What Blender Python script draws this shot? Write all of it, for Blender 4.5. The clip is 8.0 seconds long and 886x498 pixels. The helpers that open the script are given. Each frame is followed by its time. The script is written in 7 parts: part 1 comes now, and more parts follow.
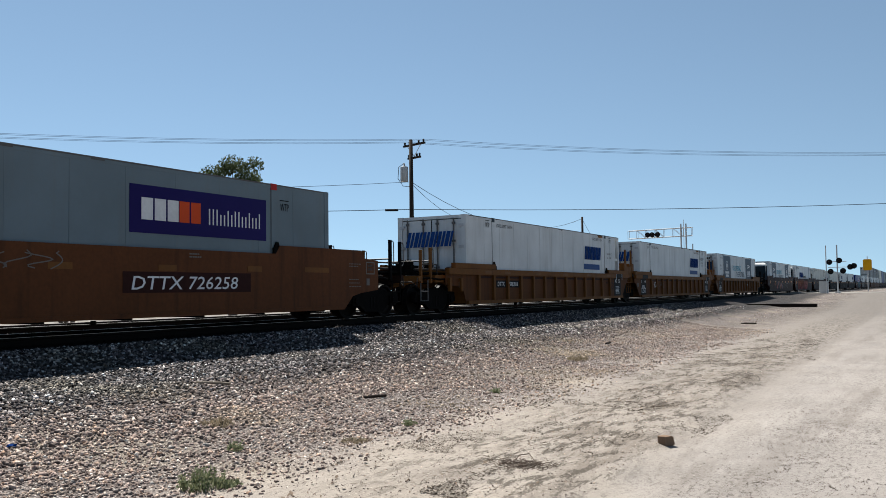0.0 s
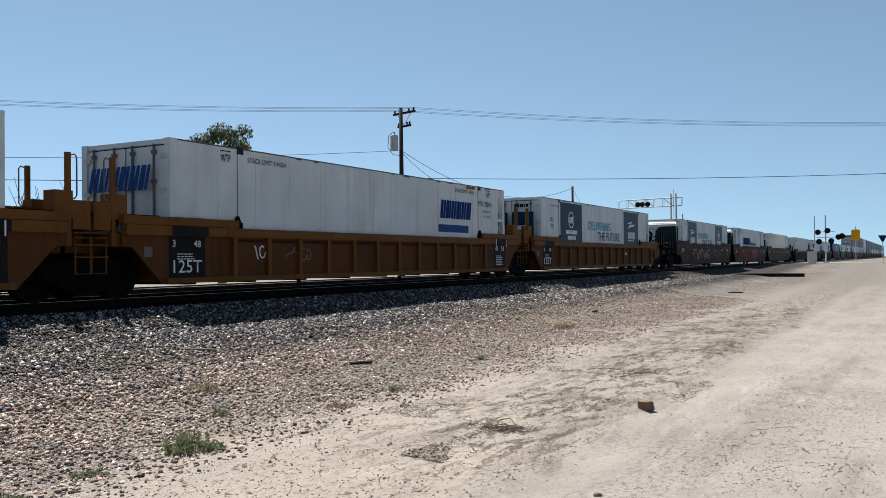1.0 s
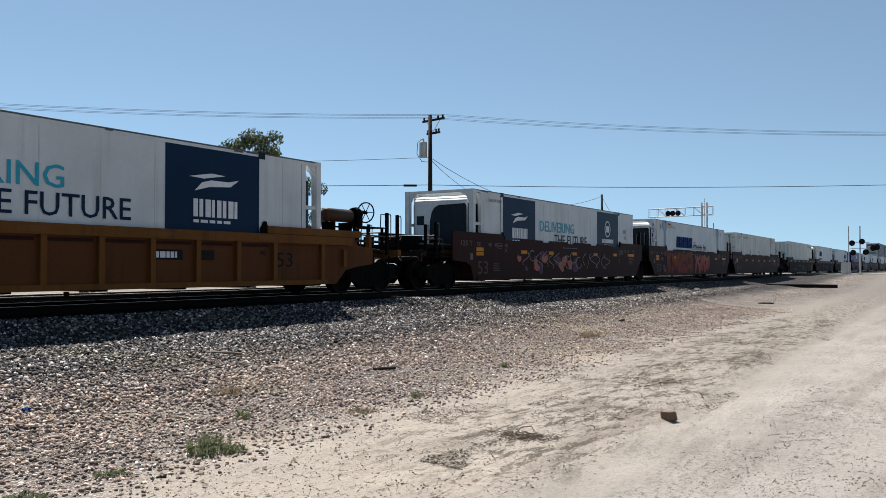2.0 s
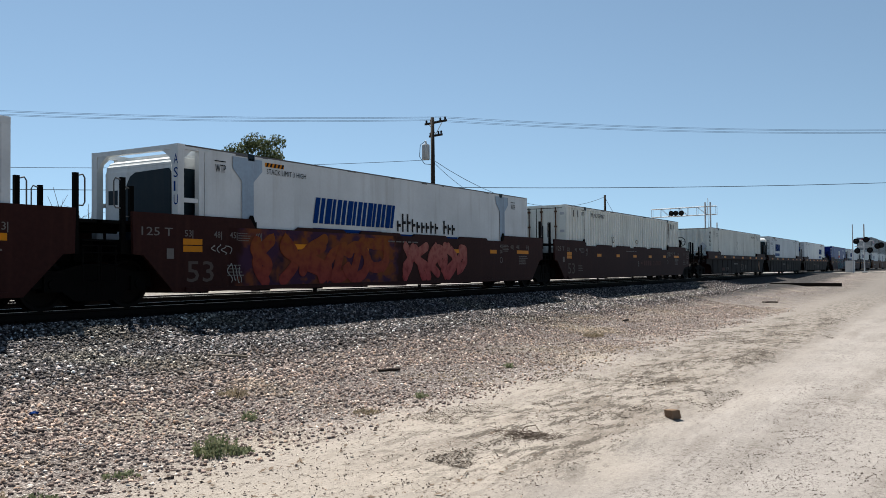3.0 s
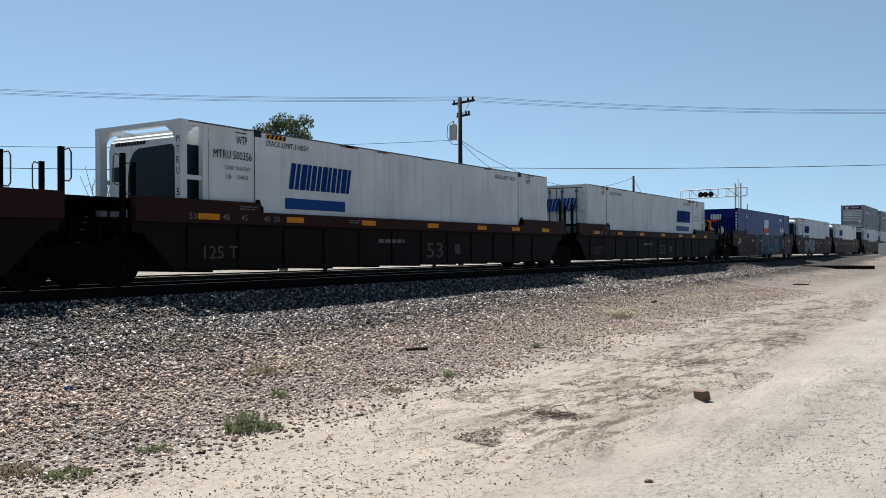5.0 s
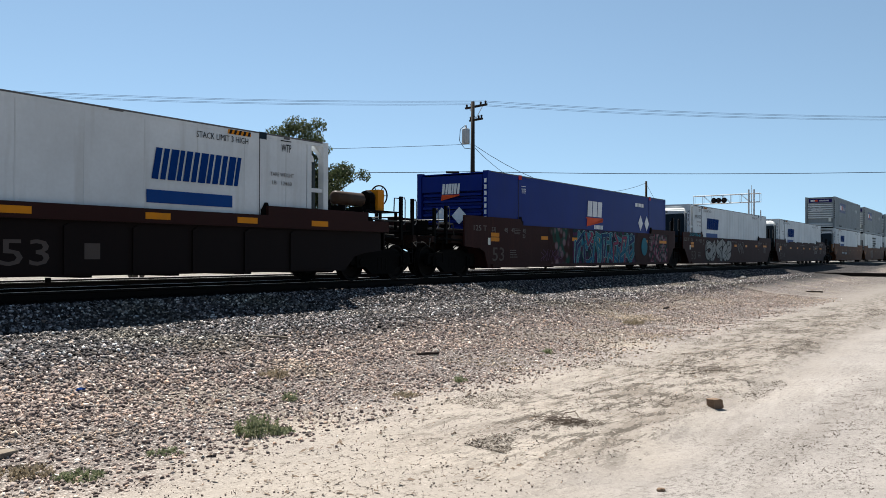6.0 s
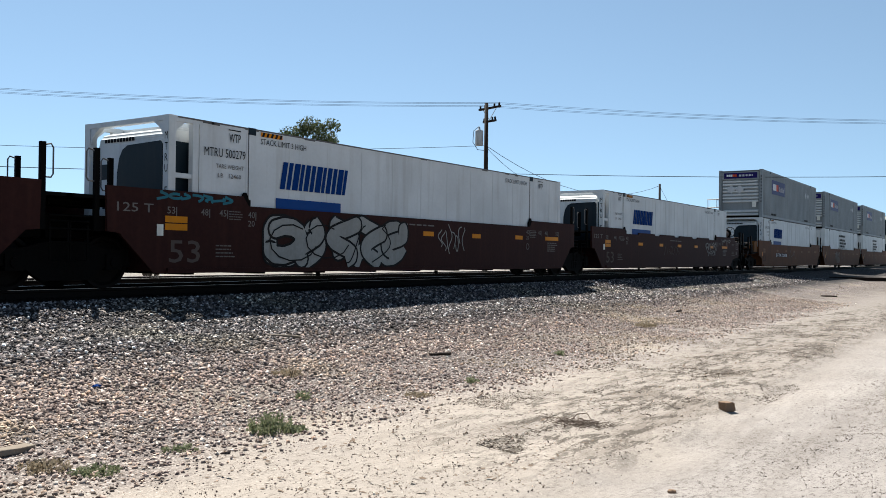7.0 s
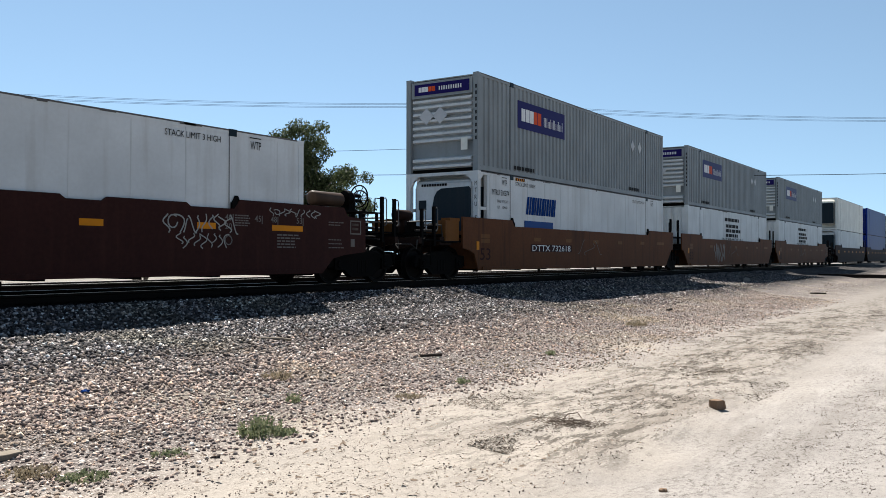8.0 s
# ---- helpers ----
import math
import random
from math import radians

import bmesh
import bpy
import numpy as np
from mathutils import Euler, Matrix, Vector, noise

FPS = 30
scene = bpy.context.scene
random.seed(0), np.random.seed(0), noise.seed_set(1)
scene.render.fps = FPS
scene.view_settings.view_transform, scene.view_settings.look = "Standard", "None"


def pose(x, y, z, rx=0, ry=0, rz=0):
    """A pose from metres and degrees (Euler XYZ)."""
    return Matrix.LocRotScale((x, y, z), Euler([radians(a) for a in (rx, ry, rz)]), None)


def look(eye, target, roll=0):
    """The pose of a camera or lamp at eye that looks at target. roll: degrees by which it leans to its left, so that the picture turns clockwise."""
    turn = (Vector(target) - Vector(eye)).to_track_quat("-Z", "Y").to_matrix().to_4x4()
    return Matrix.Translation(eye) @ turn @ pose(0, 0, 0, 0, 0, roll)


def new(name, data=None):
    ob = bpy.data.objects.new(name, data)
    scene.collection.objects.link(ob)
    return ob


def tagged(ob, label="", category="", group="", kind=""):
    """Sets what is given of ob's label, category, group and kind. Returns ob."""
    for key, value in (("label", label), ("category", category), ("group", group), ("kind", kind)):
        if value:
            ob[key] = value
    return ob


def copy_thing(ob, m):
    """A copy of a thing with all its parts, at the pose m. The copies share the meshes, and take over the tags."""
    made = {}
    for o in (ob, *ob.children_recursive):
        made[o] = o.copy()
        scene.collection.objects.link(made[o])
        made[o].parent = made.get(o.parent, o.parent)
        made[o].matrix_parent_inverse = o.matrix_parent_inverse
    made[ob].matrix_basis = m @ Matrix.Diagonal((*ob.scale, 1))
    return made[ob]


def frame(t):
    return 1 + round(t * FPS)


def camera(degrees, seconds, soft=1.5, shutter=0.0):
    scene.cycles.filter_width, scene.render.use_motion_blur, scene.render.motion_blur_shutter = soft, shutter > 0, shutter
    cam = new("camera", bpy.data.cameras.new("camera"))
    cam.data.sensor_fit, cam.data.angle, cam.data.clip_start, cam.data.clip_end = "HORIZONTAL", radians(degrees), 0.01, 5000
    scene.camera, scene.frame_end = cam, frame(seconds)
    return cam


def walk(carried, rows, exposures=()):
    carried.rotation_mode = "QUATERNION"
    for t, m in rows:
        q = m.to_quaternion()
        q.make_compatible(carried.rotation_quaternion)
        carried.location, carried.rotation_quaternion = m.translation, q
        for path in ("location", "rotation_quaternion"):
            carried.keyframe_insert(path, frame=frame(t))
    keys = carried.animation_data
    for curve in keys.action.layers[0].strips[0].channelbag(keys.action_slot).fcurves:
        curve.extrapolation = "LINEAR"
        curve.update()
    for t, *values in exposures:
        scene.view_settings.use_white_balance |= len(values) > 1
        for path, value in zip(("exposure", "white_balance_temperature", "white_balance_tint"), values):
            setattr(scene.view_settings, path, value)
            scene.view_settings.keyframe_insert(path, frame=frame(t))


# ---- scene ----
cam = camera(54.45, 8.0, 0.6)
EXPOSURES = [(0.0, 1.05, 6550, 8), (5.0, 1.12, 6550, 8), (6.3, 1.27, 6550, 8), (8.0, 1.36, 6550, 8)]
SKY, SUN = 0.060, 5.0


def cam_row(t, x, y, z, heading, pitch, lean):
    """Heading in degrees from +X (along the track) towards +Y (across it)."""
    a, b = radians(heading), radians(pitch)
    d = Vector((math.cos(b) * math.cos(a), math.cos(b) * math.sin(a), math.sin(b)))
    e = Vector((x, y, z))
    return t, look(e, e + d * 10, lean)


CAMERA_ROWS = [
    (0.0, 0.026, 0.146, 1.636, 29.019, 2.834, -0.788),
    (0.5, 0.071, 0.074, 1.607, 28.393, 1.958, -0.090),
    (1.0, 0.022, 0.055, 1.612, 28.456, 0.787, -0.655),
    (1.5, 0.008, 0.019, 1.597, 31.189, 1.587, -0.031),
    (1.7, 0.037, 0.004, 1.610, 30.444, 1.350, 0.295),
    (2.8, -0.009, -0.036, 1.601, 30.735, 1.293, -0.752),
    (3.0, -0.013, -0.043, 1.596, 30.610, 1.414, -0.572),
    (3.5, 0.001, -0.044, 1.601, 29.851, 1.561, -0.471),
    (4.0, -0.013, -0.045, 1.611, 30.135, 1.509, -0.579),
    (4.5, -0.018, -0.036, 1.600, 31.088, 0.542, -0.165),
    (5.0, -0.013, -0.019, 1.581, 32.394, 0.142, -0.284),
    (5.2, -0.028, -0.008, 1.582, 32.568, 0.050, 0.172),
    (6.3, 0.006, -0.001, 1.592, 33.329, 0.497, 0.219),
    (6.5, -0.018, -0.010, 1.580, 33.498, 0.431, 0.459),
    (7.0, -0.043, -0.019, 1.587, 33.982, 0.477, 0.642),
    (7.5, -0.032, -0.004, 1.587, 33.647, 0.296, 0.173),
    (8.0, -0.022, -0.021, 1.586, 33.366, 0.547, 0.092),
]
walk(cam, [cam_row(*r) for r in CAMERA_ROWS], exposures=EXPOSURES)

# ---- world and sun ----
SUN_TO = Vector((0.40, 0.60, 1.0)).normalized()
world = bpy.data.worlds.new("sky")
scene.world = world
world.use_nodes = True
wn, wl = world.node_tree.nodes, world.node_tree.links
sky = wn.new("ShaderNodeTexSky")
sky.sky_type = "NISHITA"
sky.sun_disc = False
sky.sun_elevation = math.asin(SUN_TO.z)
sky.sun_rotation = math.atan2(SUN_TO.x, SUN_TO.y)
sky.air_density, sky.dust_density, sky.ozone_density = 0.85, 0.0, 3.0
wn["Background"].inputs["Strength"].default_value = SKY
# the sky is read a little above the horizon, and is slightly greyed by haze
sky_way = wn.new("ShaderNodeTexCoord")
sky_lift = wn.new("ShaderNodeVectorMath")
sky_lift.operation = "ADD"
sky_lift.inputs[1].default_value = (0, 0, 0.12)
wl.new(sky_way.outputs["Generated"], sky_lift.inputs[0])
wl.new(sky_lift.outputs[0], sky.inputs[0])
sky_haze = wn.new("ShaderNodeHueSaturation")
sky_haze.inputs["Saturation"].default_value = 0.86
wl.new(sky.outputs[0], sky_haze.inputs["Color"])
sky_tint = wn.new("ShaderNodeMix")
sky_tint.data_type, sky_tint.blend_type = "RGBA", "MULTIPLY"
sky_tint.inputs[0].default_value = 1.0
sky_tint.inputs[7].default_value = (0.97, 1.055, 0.985, 1)
wl.new(sky_haze.outputs[0], sky_tint.inputs[6])
wl.new(sky_tint.outputs[2], wn["Background"].inputs["Color"])
sun_data = bpy.data.lights.new("sun", "SUN")
sun_data.energy, sun_data.angle, sun_data.color = SUN, radians(0.53), (1.0, 0.965, 0.92)
sun = new("sun", sun_data)
sun.matrix_world = look((60, 90, 150), Vector((60, 90, 150)) - SUN_TO)


# ---- materials ----
def base_mat(name, rough=0.6, metal=0.0, spec=0.1):
    m = bpy.data.materials.new(name)
    m.use_nodes = True
    n, l = m.node_tree.nodes, m.node_tree.links
    bs = n["Principled BSDF"]
    bs.inputs["Roughness"].default_value = rough
    bs.inputs["Metallic"].default_value = metal
    bs.inputs["Specular IOR Level"].default_value = spec
    return m, n, l, bs


def mix(n, l, fac, a, b):
    x = n.new("ShaderNodeMix")
    x.data_type = "RGBA"
    for sock, v in ((x.inputs[0], fac), (x.inputs[6], a), (x.inputs[7], b)):
        if hasattr(v, "is_linked"):
            l.new(v, sock)
        else:
            sock.default_value = v
    return x.outputs[2]


def noise_fac(n, l, vec, scale, detail=4, lo=0.35, hi=0.65, stretch=None, rough=0.5):
    if stretch:
        mp = n.new("ShaderNodeMapping")
        mp.inputs["Scale"].default_value = stretch
        l.new(vec, mp.inputs[0])
        vec = mp.outputs[0]
    t = n.new("ShaderNodeTexNoise")
    t.inputs["Scale"].default_value = scale
    t.inputs["Detail"].default_value = detail
    t.inputs["Roughness"].default_value = rough
    l.new(vec, t.inputs["Vector"])
    r = n.new("ShaderNodeMapRange")
    r.inputs[1].default_value, r.inputs[2].default_value = lo, hi
    l.new(t.outputs[0], r.inputs[0])
    return r.outputs[0]


def shade(c, k):
    return (c[0] * k, c[1] * k, c[2] * k, 1.0)


def paint(name, col, rough=0.55, dirt=(0.09, 0.06, 0.04, 1), amount=0.35, streak=0.4, metal=0.0, bump=0.0, grain=1.0, spec=0.07):
    """Painted or bare metal with blotches, vertical run-down streaks and a fine grain."""
    m, n, l, bs = base_mat(name, rough, metal, spec)
    co = n.new("ShaderNodeTexCoord").outputs["Object"]
    big = noise_fac(n, l, co, 0.9 * grain, 5, 0.35, 0.75)
    fine = noise_fac(n, l, co, 14 * grain, 3, 0.3, 0.7)
    run = noise_fac(n, l, co, 1.0, 4, 0.52, 0.80, (5.0, 5.0, 0.35))
    a = mix(n, l, big, shade(col, 1.06), shade(col, 0.86))
    k = n.new("ShaderNodeMath"); k.operation = "MULTIPLY"; k.inputs[1].default_value = streak
    l.new(run, k.inputs[0])
    b = mix(n, l, k.outputs[0], a, dirt)
    k2 = n.new("ShaderNodeMath"); k2.operation = "MULTIPLY"; k2.inputs[1].default_value = amount * 0.35
    l.new(fine, k2.inputs[0])
    l.new(mix(n, l, k2.outputs[0], b, dirt), bs.inputs["Base Color"])
    if bump:
        bp = n.new("ShaderNodeBump"); bp.inputs["Strength"].default_value = bump; bp.inputs["Distance"].default_value = 0.01
        l.new(fine, bp.inputs["Height"]); l.new(bp.outputs[0], bs.inputs["Normal"])
    return m


WHITE = paint("white_reefer_paint", (0.59, 0.61, 0.61, 1), 0.4, (0.26, 0.23, 0.19, 1), 0.25, 0.32)
IVORY = paint("ivory_container_paint", (0.72, 0.72, 0.655, 1), 0.45, (0.24, 0.18, 0.12, 1), 0.25, 0.35)
GREY = paint("grey_container_paint", (0.24, 0.265, 0.275, 1), 0.45, (0.12, 0.11, 0.10, 1), 0.3, 0.3)
PALEGREY = paint("pale_blue_grey_paint", (0.145, 0.190, 0.215, 1), 0.45, (0.15, 0.15, 0.14, 1), 0.3, 0.25)
# paler copy of the container grey: skylight on the end ribs as colour
LITRIBGREY = paint("lit_grey_rib_paint", (0.62, 0.64, 0.64, 1), 0.45, (0.15, 0.15, 0.14, 1), 0.3, 0.25)
PALEBLUE = paint("pale_blue_plate_paint", (0.30, 0.38, 0.46, 1), 0.5)
DULLSTRIP = paint("dull_amber_strip", (0.17, 0.07, 0.02, 1), 0.5, (0.05, 0.03, 0.02, 1), 0.6, 0.6)
DIMRED = paint("faded_red_brown_stencil", (0.085, 0.034, 0.027, 1), 0.6, (0.034, 0.010, 0.008, 1), 0.8, 0.8)
# darker, redder ochre for the side sheets between the ribs
OCHRESIDE = paint("brown_ochre_side_paint", (0.105, 0.040, 0.014, 1), 0.65, (0.04, 0.018, 0.010, 1), 0.6, 0.7, bump=0.1)
RODSTEEL = paint("dark_lock_rod_steel", (0.11, 0.11, 0.11, 1), 0.5)
DUSTBROWN = paint("dusty_grey_brown_paint", (0.036, 0.020, 0.016, 1), 0.65, (0.02, 0.014, 0.011, 1), 0.5, 0.6)
BLUE = paint("blue_container_paint", (0.002, 0.015, 0.15, 1), 0.4, (0.02, 0.03, 0.08, 1), 0.3, 0.25)
PANELBLUE = paint("purple_panel", (0.012, 0.007, 0.085, 1), 0.4, (0.02, 0.02, 0.05, 1), 0.1, 0.05)
NAVY = paint("navy_print", (0.004, 0.021, 0.052, 1), 0.4, (0.02, 0.03, 0.05, 1), 0.1, 0.1)
TEAL = paint("teal_print", (0.03, 0.33, 0.45, 1), 0.5, amount=0.1, streak=0.1)
ROYAL = paint("royal_blue_print", (0.004, 0.033, 0.150, 1), 0.6, (0.01, 0.03, 0.10, 1), amount=0.1, streak=0.05, spec=0.01)
BRIGHTBLUE = paint("bright_blue_print", (0.003, 0.045, 0.19, 1), 0.45, amount=0.1, streak=0.05)
ORANGEPRINT = paint("orange_print", (0.62, 0.075, 0.02, 1), 0.5, amount=0.1, streak=0.05)
WHITEPRINT = paint("white_print", (0.72, 0.72, 0.72, 1), 0.5, amount=0.3, streak=0.2)
FADEDPRINT = paint("faded_white_print", (0.15, 0.14, 0.13, 1), 0.6, amount=0.6, streak=0.4)
BLACKPRINT = paint("black_print", (0.01, 0.01, 0.011, 1), 0.6, amount=0.2, streak=0.1)
YELLOW = paint("yellow_reflector", (0.6, 0.21, 0.008, 1), 0.4, amount=0.2, streak=0.15)
RED = paint("red_paint", (0.40, 0.03, 0.03, 1), 0.5, amount=0.3, streak=0.2)
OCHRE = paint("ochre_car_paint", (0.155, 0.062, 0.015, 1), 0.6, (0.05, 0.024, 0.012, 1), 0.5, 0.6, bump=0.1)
RUSTORANGE = paint("rust_orange_car_paint", (0.115, 0.042, 0.016, 1), 0.6, (0.034, 0.016, 0.010, 1), 0.7, 0.75, bump=0.1)
BROWN = paint("brown_car_paint", (0.027, 0.0082, 0.0070, 1), 0.6, (0.058, 0.021, 0.014, 1), 0.6, 0.45, bump=0.1)
REDBROWN = paint("red_brown_car_paint", (0.028, 0.0098, 0.0082, 1), 0.6, (0.025, 0.012, 0.009, 1), 0.5, 0.6, bump=0.1)
# near-black brown: shade of the recess below the chord is in the colour
RECESSBROWN = paint("recess_shade_brown_paint", (0.0105, 0.0065, 0.0058, 1), 0.65, (0.008, 0.0065, 0.006, 1), 0.5, 0.6, bump=0.1)
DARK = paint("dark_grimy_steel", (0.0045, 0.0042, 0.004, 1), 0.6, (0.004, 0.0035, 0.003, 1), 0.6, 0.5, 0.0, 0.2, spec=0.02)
BLACK = paint("black_unit_panel", (0.01, 0.02, 0.028, 1), 0.35, (0.04, 0.04, 0.04, 1), 0.3, 0.2)
STEEL = paint("worn_bright_steel", (0.45, 0.43, 0.40, 1), 0.35, (0.16, 0.10, 0.06, 1), 0.3, 0.2, 0.8)
GALV = paint("galvanised_steel", (0.46, 0.47, 0.48, 1), 0.45, (0.25, 0.24, 0.22, 1), 0.3, 0.2, 0.0)
RUST = paint("rusty_steel", (0.12, 0.065, 0.04, 1), 0.7, (0.05, 0.03, 0.02, 1), 0.6, 0.4, 0.3, 0.3)
DIMPRINT = paint("dim_worn_print", (0.085, 0.068, 0.06, 1), 0.6, amount=0.6, streak=0.5)
TANK = paint("tan_tank_paint", (0.052, 0.033, 0.023, 1), 0.5)
POLEWOOD = paint("creosoted_pole_wood", (0.034, 0.026, 0.021, 1), 0.85, (0.02, 0.015, 0.012, 1), 0.6, 0.6, bump=0.4)
TIEWOOD = paint("weathered_tie_wood", (0.014, 0.011, 0.009, 1), 0.9, (0.02, 0.015, 0.012, 1), 0.7, 0.4, bump=0.5)
PLANKWOOD = paint("grey_weathered_plank", (0.2, 0.17, 0.135, 1), 0.9, (0.12, 0.09, 0.07, 1), 0.7, 0.5, bump=0.5)
BRICKM = paint("sun_bleached_brick", (0.2, 0.135, 0.09, 1), 0.9, (0.16, 0.10, 0.07, 1), 0.7, 0.3, bump=0.6, grain=4)
CARWHITE = paint("white_car_paint", (0.75, 0.76, 0.77, 1), 0.25, amount=0.1, streak=0.05)
GLASSDARK = paint("dark_tinted_glass", (0.006, 0.0055, 0.005, 1), 0.08, amount=0.05, streak=0.02)
RUBBER = paint("tyre_rubber", (0.03, 0.03, 0.03, 1), 0.85)
SIGNYEL = paint("yellow_sign_sheet", (0.75, 0.36, 0.01, 1), 0.4, amount=0.1, streak=0.1)
LAMPRED = paint("red_lens", (0.22, 0.015, 0.02, 1), 0.2, amount=0.1, streak=0.02)
PORCELAIN = paint("grey_transformer_enamel", (0.42, 0.44, 0.45, 1), 0.4)


def leaf_mat(name, a, b, rough=0.6):
    m, n, l, bs = base_mat(name, rough)
    g = n.new("ShaderNodeNewGeometry")
    l.new(mix(n, l, g.outputs["Random Per Island"], a, b), bs.inputs["Base Color"])
    tr = n.new("ShaderNodeBsdfTranslucent")
    l.new(mix(n, l, g.outputs["Random Per Island"], shade(a, 1.2), shade(b, 1.2)), tr.inputs[0])
    ms = n.new("ShaderNodeMixShader"); ms.inputs[0].default_value = 0.3
    l.new(bs.outputs[0], ms.inputs[1]); l.new(tr.outputs[0], ms.inputs[2])
    l.new(ms.outputs[0], n["Material Output"].inputs[0])
    return m


LEAF = leaf_mat("olive_leaves", (0.03, 0.042, 0.018, 1), (0.075, 0.09, 0.042, 1))
WEED = leaf_mat("fresh_weed_green", (0.085, 0.11, 0.05, 1), (0.20, 0.205, 0.115, 1))
DRYWEED = leaf_mat("dry_straw", (0.14, 0.11, 0.07, 1), (0.30, 0.24, 0.16, 1))
PIPEGREY = paint("dusty_grey_pipe", (0.055, 0.05, 0.045, 1), 0.5, (0.03, 0.024, 0.02, 1), 0.6, 0.6)
GRIMEBROWN = paint("grimy_brown_sill", (0.020, 0.0095, 0.0065, 1), 0.7, (0.008, 0.006, 0.005, 1), 0.7, 0.7, bump=0.2)
BARK = paint("grey_bark", (0.13, 0.10, 0.08, 1), 0.9, bump=0.5)
LITTER = paint("dry_leaf_litter", (0.062, 0.048, 0.037, 1), 0.9, (0.05, 0.035, 0.025, 1), 0.6, 0.4, grain=6)
TWIG = paint("dead_twig", (0.16, 0.12, 0.09, 1), 0.9)


def stone_mat():
    m, n, l, bs = base_mat("crushed_ballast_stone", 0.85)
    g = n.new("ShaderNodeNewGeometry")
    r = n.new("ShaderNodeValToRGB")
    cr = r.color_ramp
    cols = [(0.0, (0.060, 0.046, 0.045, 1)), (0.20, (0.155, 0.116, 0.108, 1)), (0.42, (0.290, 0.222, 0.200, 1)), (0.60, (0.270, 0.240, 0.228, 1)),
            (0.78, (0.430, 0.350, 0.305, 1)), (0.90, (0.400, 0.265, 0.190, 1)), (1.0, (0.760, 0.740, 0.690, 1))]
    cr.elements[0].position, cr.elements[0].color = cols[0]
    cr.elements[1].position, cr.elements[1].color = cols[-1]
    for pz, c in cols[1:-1]:
        e = cr.elements.new(pz); e.color = c
    l.new(g.outputs["Random Per Island"], r.inputs[0])
    co = n.new("ShaderNodeTexCoord").outputs["Object"]
    f = noise_fac(n, l, co, 60, 4, 0.3, 0.75)
    k = n.new("ShaderNodeMath"); k.operation = "MULTIPLY"; k.inputs[1].default_value = 0.45
    l.new(f, k.inputs[0])
    dusty = mix(n, l, k.outputs[0], r.outputs[0], (0.300, 0.246, 0.206, 1))
    tan = noise_fac(n, l, co, 0.45, 4, 0.52, 0.72)
    k3 = n.new("ShaderNodeMath"); k3.operation = "MULTIPLY"; k3.inputs[1].default_value = 0.6
    l.new(tan, k3.inputs[0])
    c1 = mix(n, l, k3.outputs[0], dusty, (0.350, 0.285, 0.185, 1))
    # fresher, darker grey stone on the track shoulder, deepened bluish for the train's shade
    sp = n.new("ShaderNodeSeparateXYZ"); l.new(co, sp.inputs[0])
    ad = n.new("ShaderNodeMath"); ad.operation = "ADD"; l.new(sp.outputs[1], ad.inputs[0])
    wob = n.new("ShaderNodeTexNoise"); wob.inputs["Scale"].default_value = 0.5; l.new(co, wob.inputs["Vector"]); l.new(wob.outputs[0], ad.inputs[1])
    mr = n.new("ShaderNodeMapRange"); mr.inputs[1].default_value, mr.inputs[2].default_value = 8.0, 9.7
    l.new(ad.outputs[0], mr.inputs[0])
    mu = n.new("ShaderNodeMix"); mu.data_type = "RGBA"; mu.blend_type = "MULTIPLY"
    l.new(mr.outputs[0], mu.inputs[0]) 
    def calc(op, a, b):
        k = n.new("ShaderNodeMath"); k.operation = op
        l.new(a, k.inputs[0]); k.inputs[1].default_value = b
        return k.outputs[0]

    # light and dark stones lie side by side
    tone = n.new("ShaderNodeMix"); tone.data_type = "RGBA"; tone.blend_type = "MULTIPLY"; tone.inputs[0].default_value = 1.0
    l.new(c1, tone.inputs[6])
    l.new(mix(n, l, calc("FRACT", calc("MULTIPLY", g.outputs["Random Per Island"], 31.7), 0.0), (0.34, 0.34, 0.35, 1), (1.38, 1.33, 1.27, 1)), tone.inputs[7])
    l.new(tone.outputs[2], mu.inputs[6])
    pick = calc("POWER", calc("FRACT", calc("MULTIPLY", g.outputs["Random Per Island"], 17.3), 0.0), 2.4)
    l.new(mix(n, l, pick, (0.062, 0.076, 0.092, 1), (1.50, 1.70, 1.92, 1)), mu.inputs[7])
    l.new(mu.outputs[2], bs.inputs["Base Color"])
    return m


STONE = stone_mat()
# oily stones, near-black so the colour also holds the train's shade
SHADEDSTONE = paint("oily_shaded_ballast", (0.008, 0.007, 0.0062, 1), 0.9, (0.011, 0.009, 0.008, 1), 0.6, 0.3, grain=5)
PEBBLE = paint("dusty_pebbles", (0.19, 0.162, 0.142, 1), 0.9, (0.16, 0.12, 0.10, 1), 0.7, 0.3, grain=4)


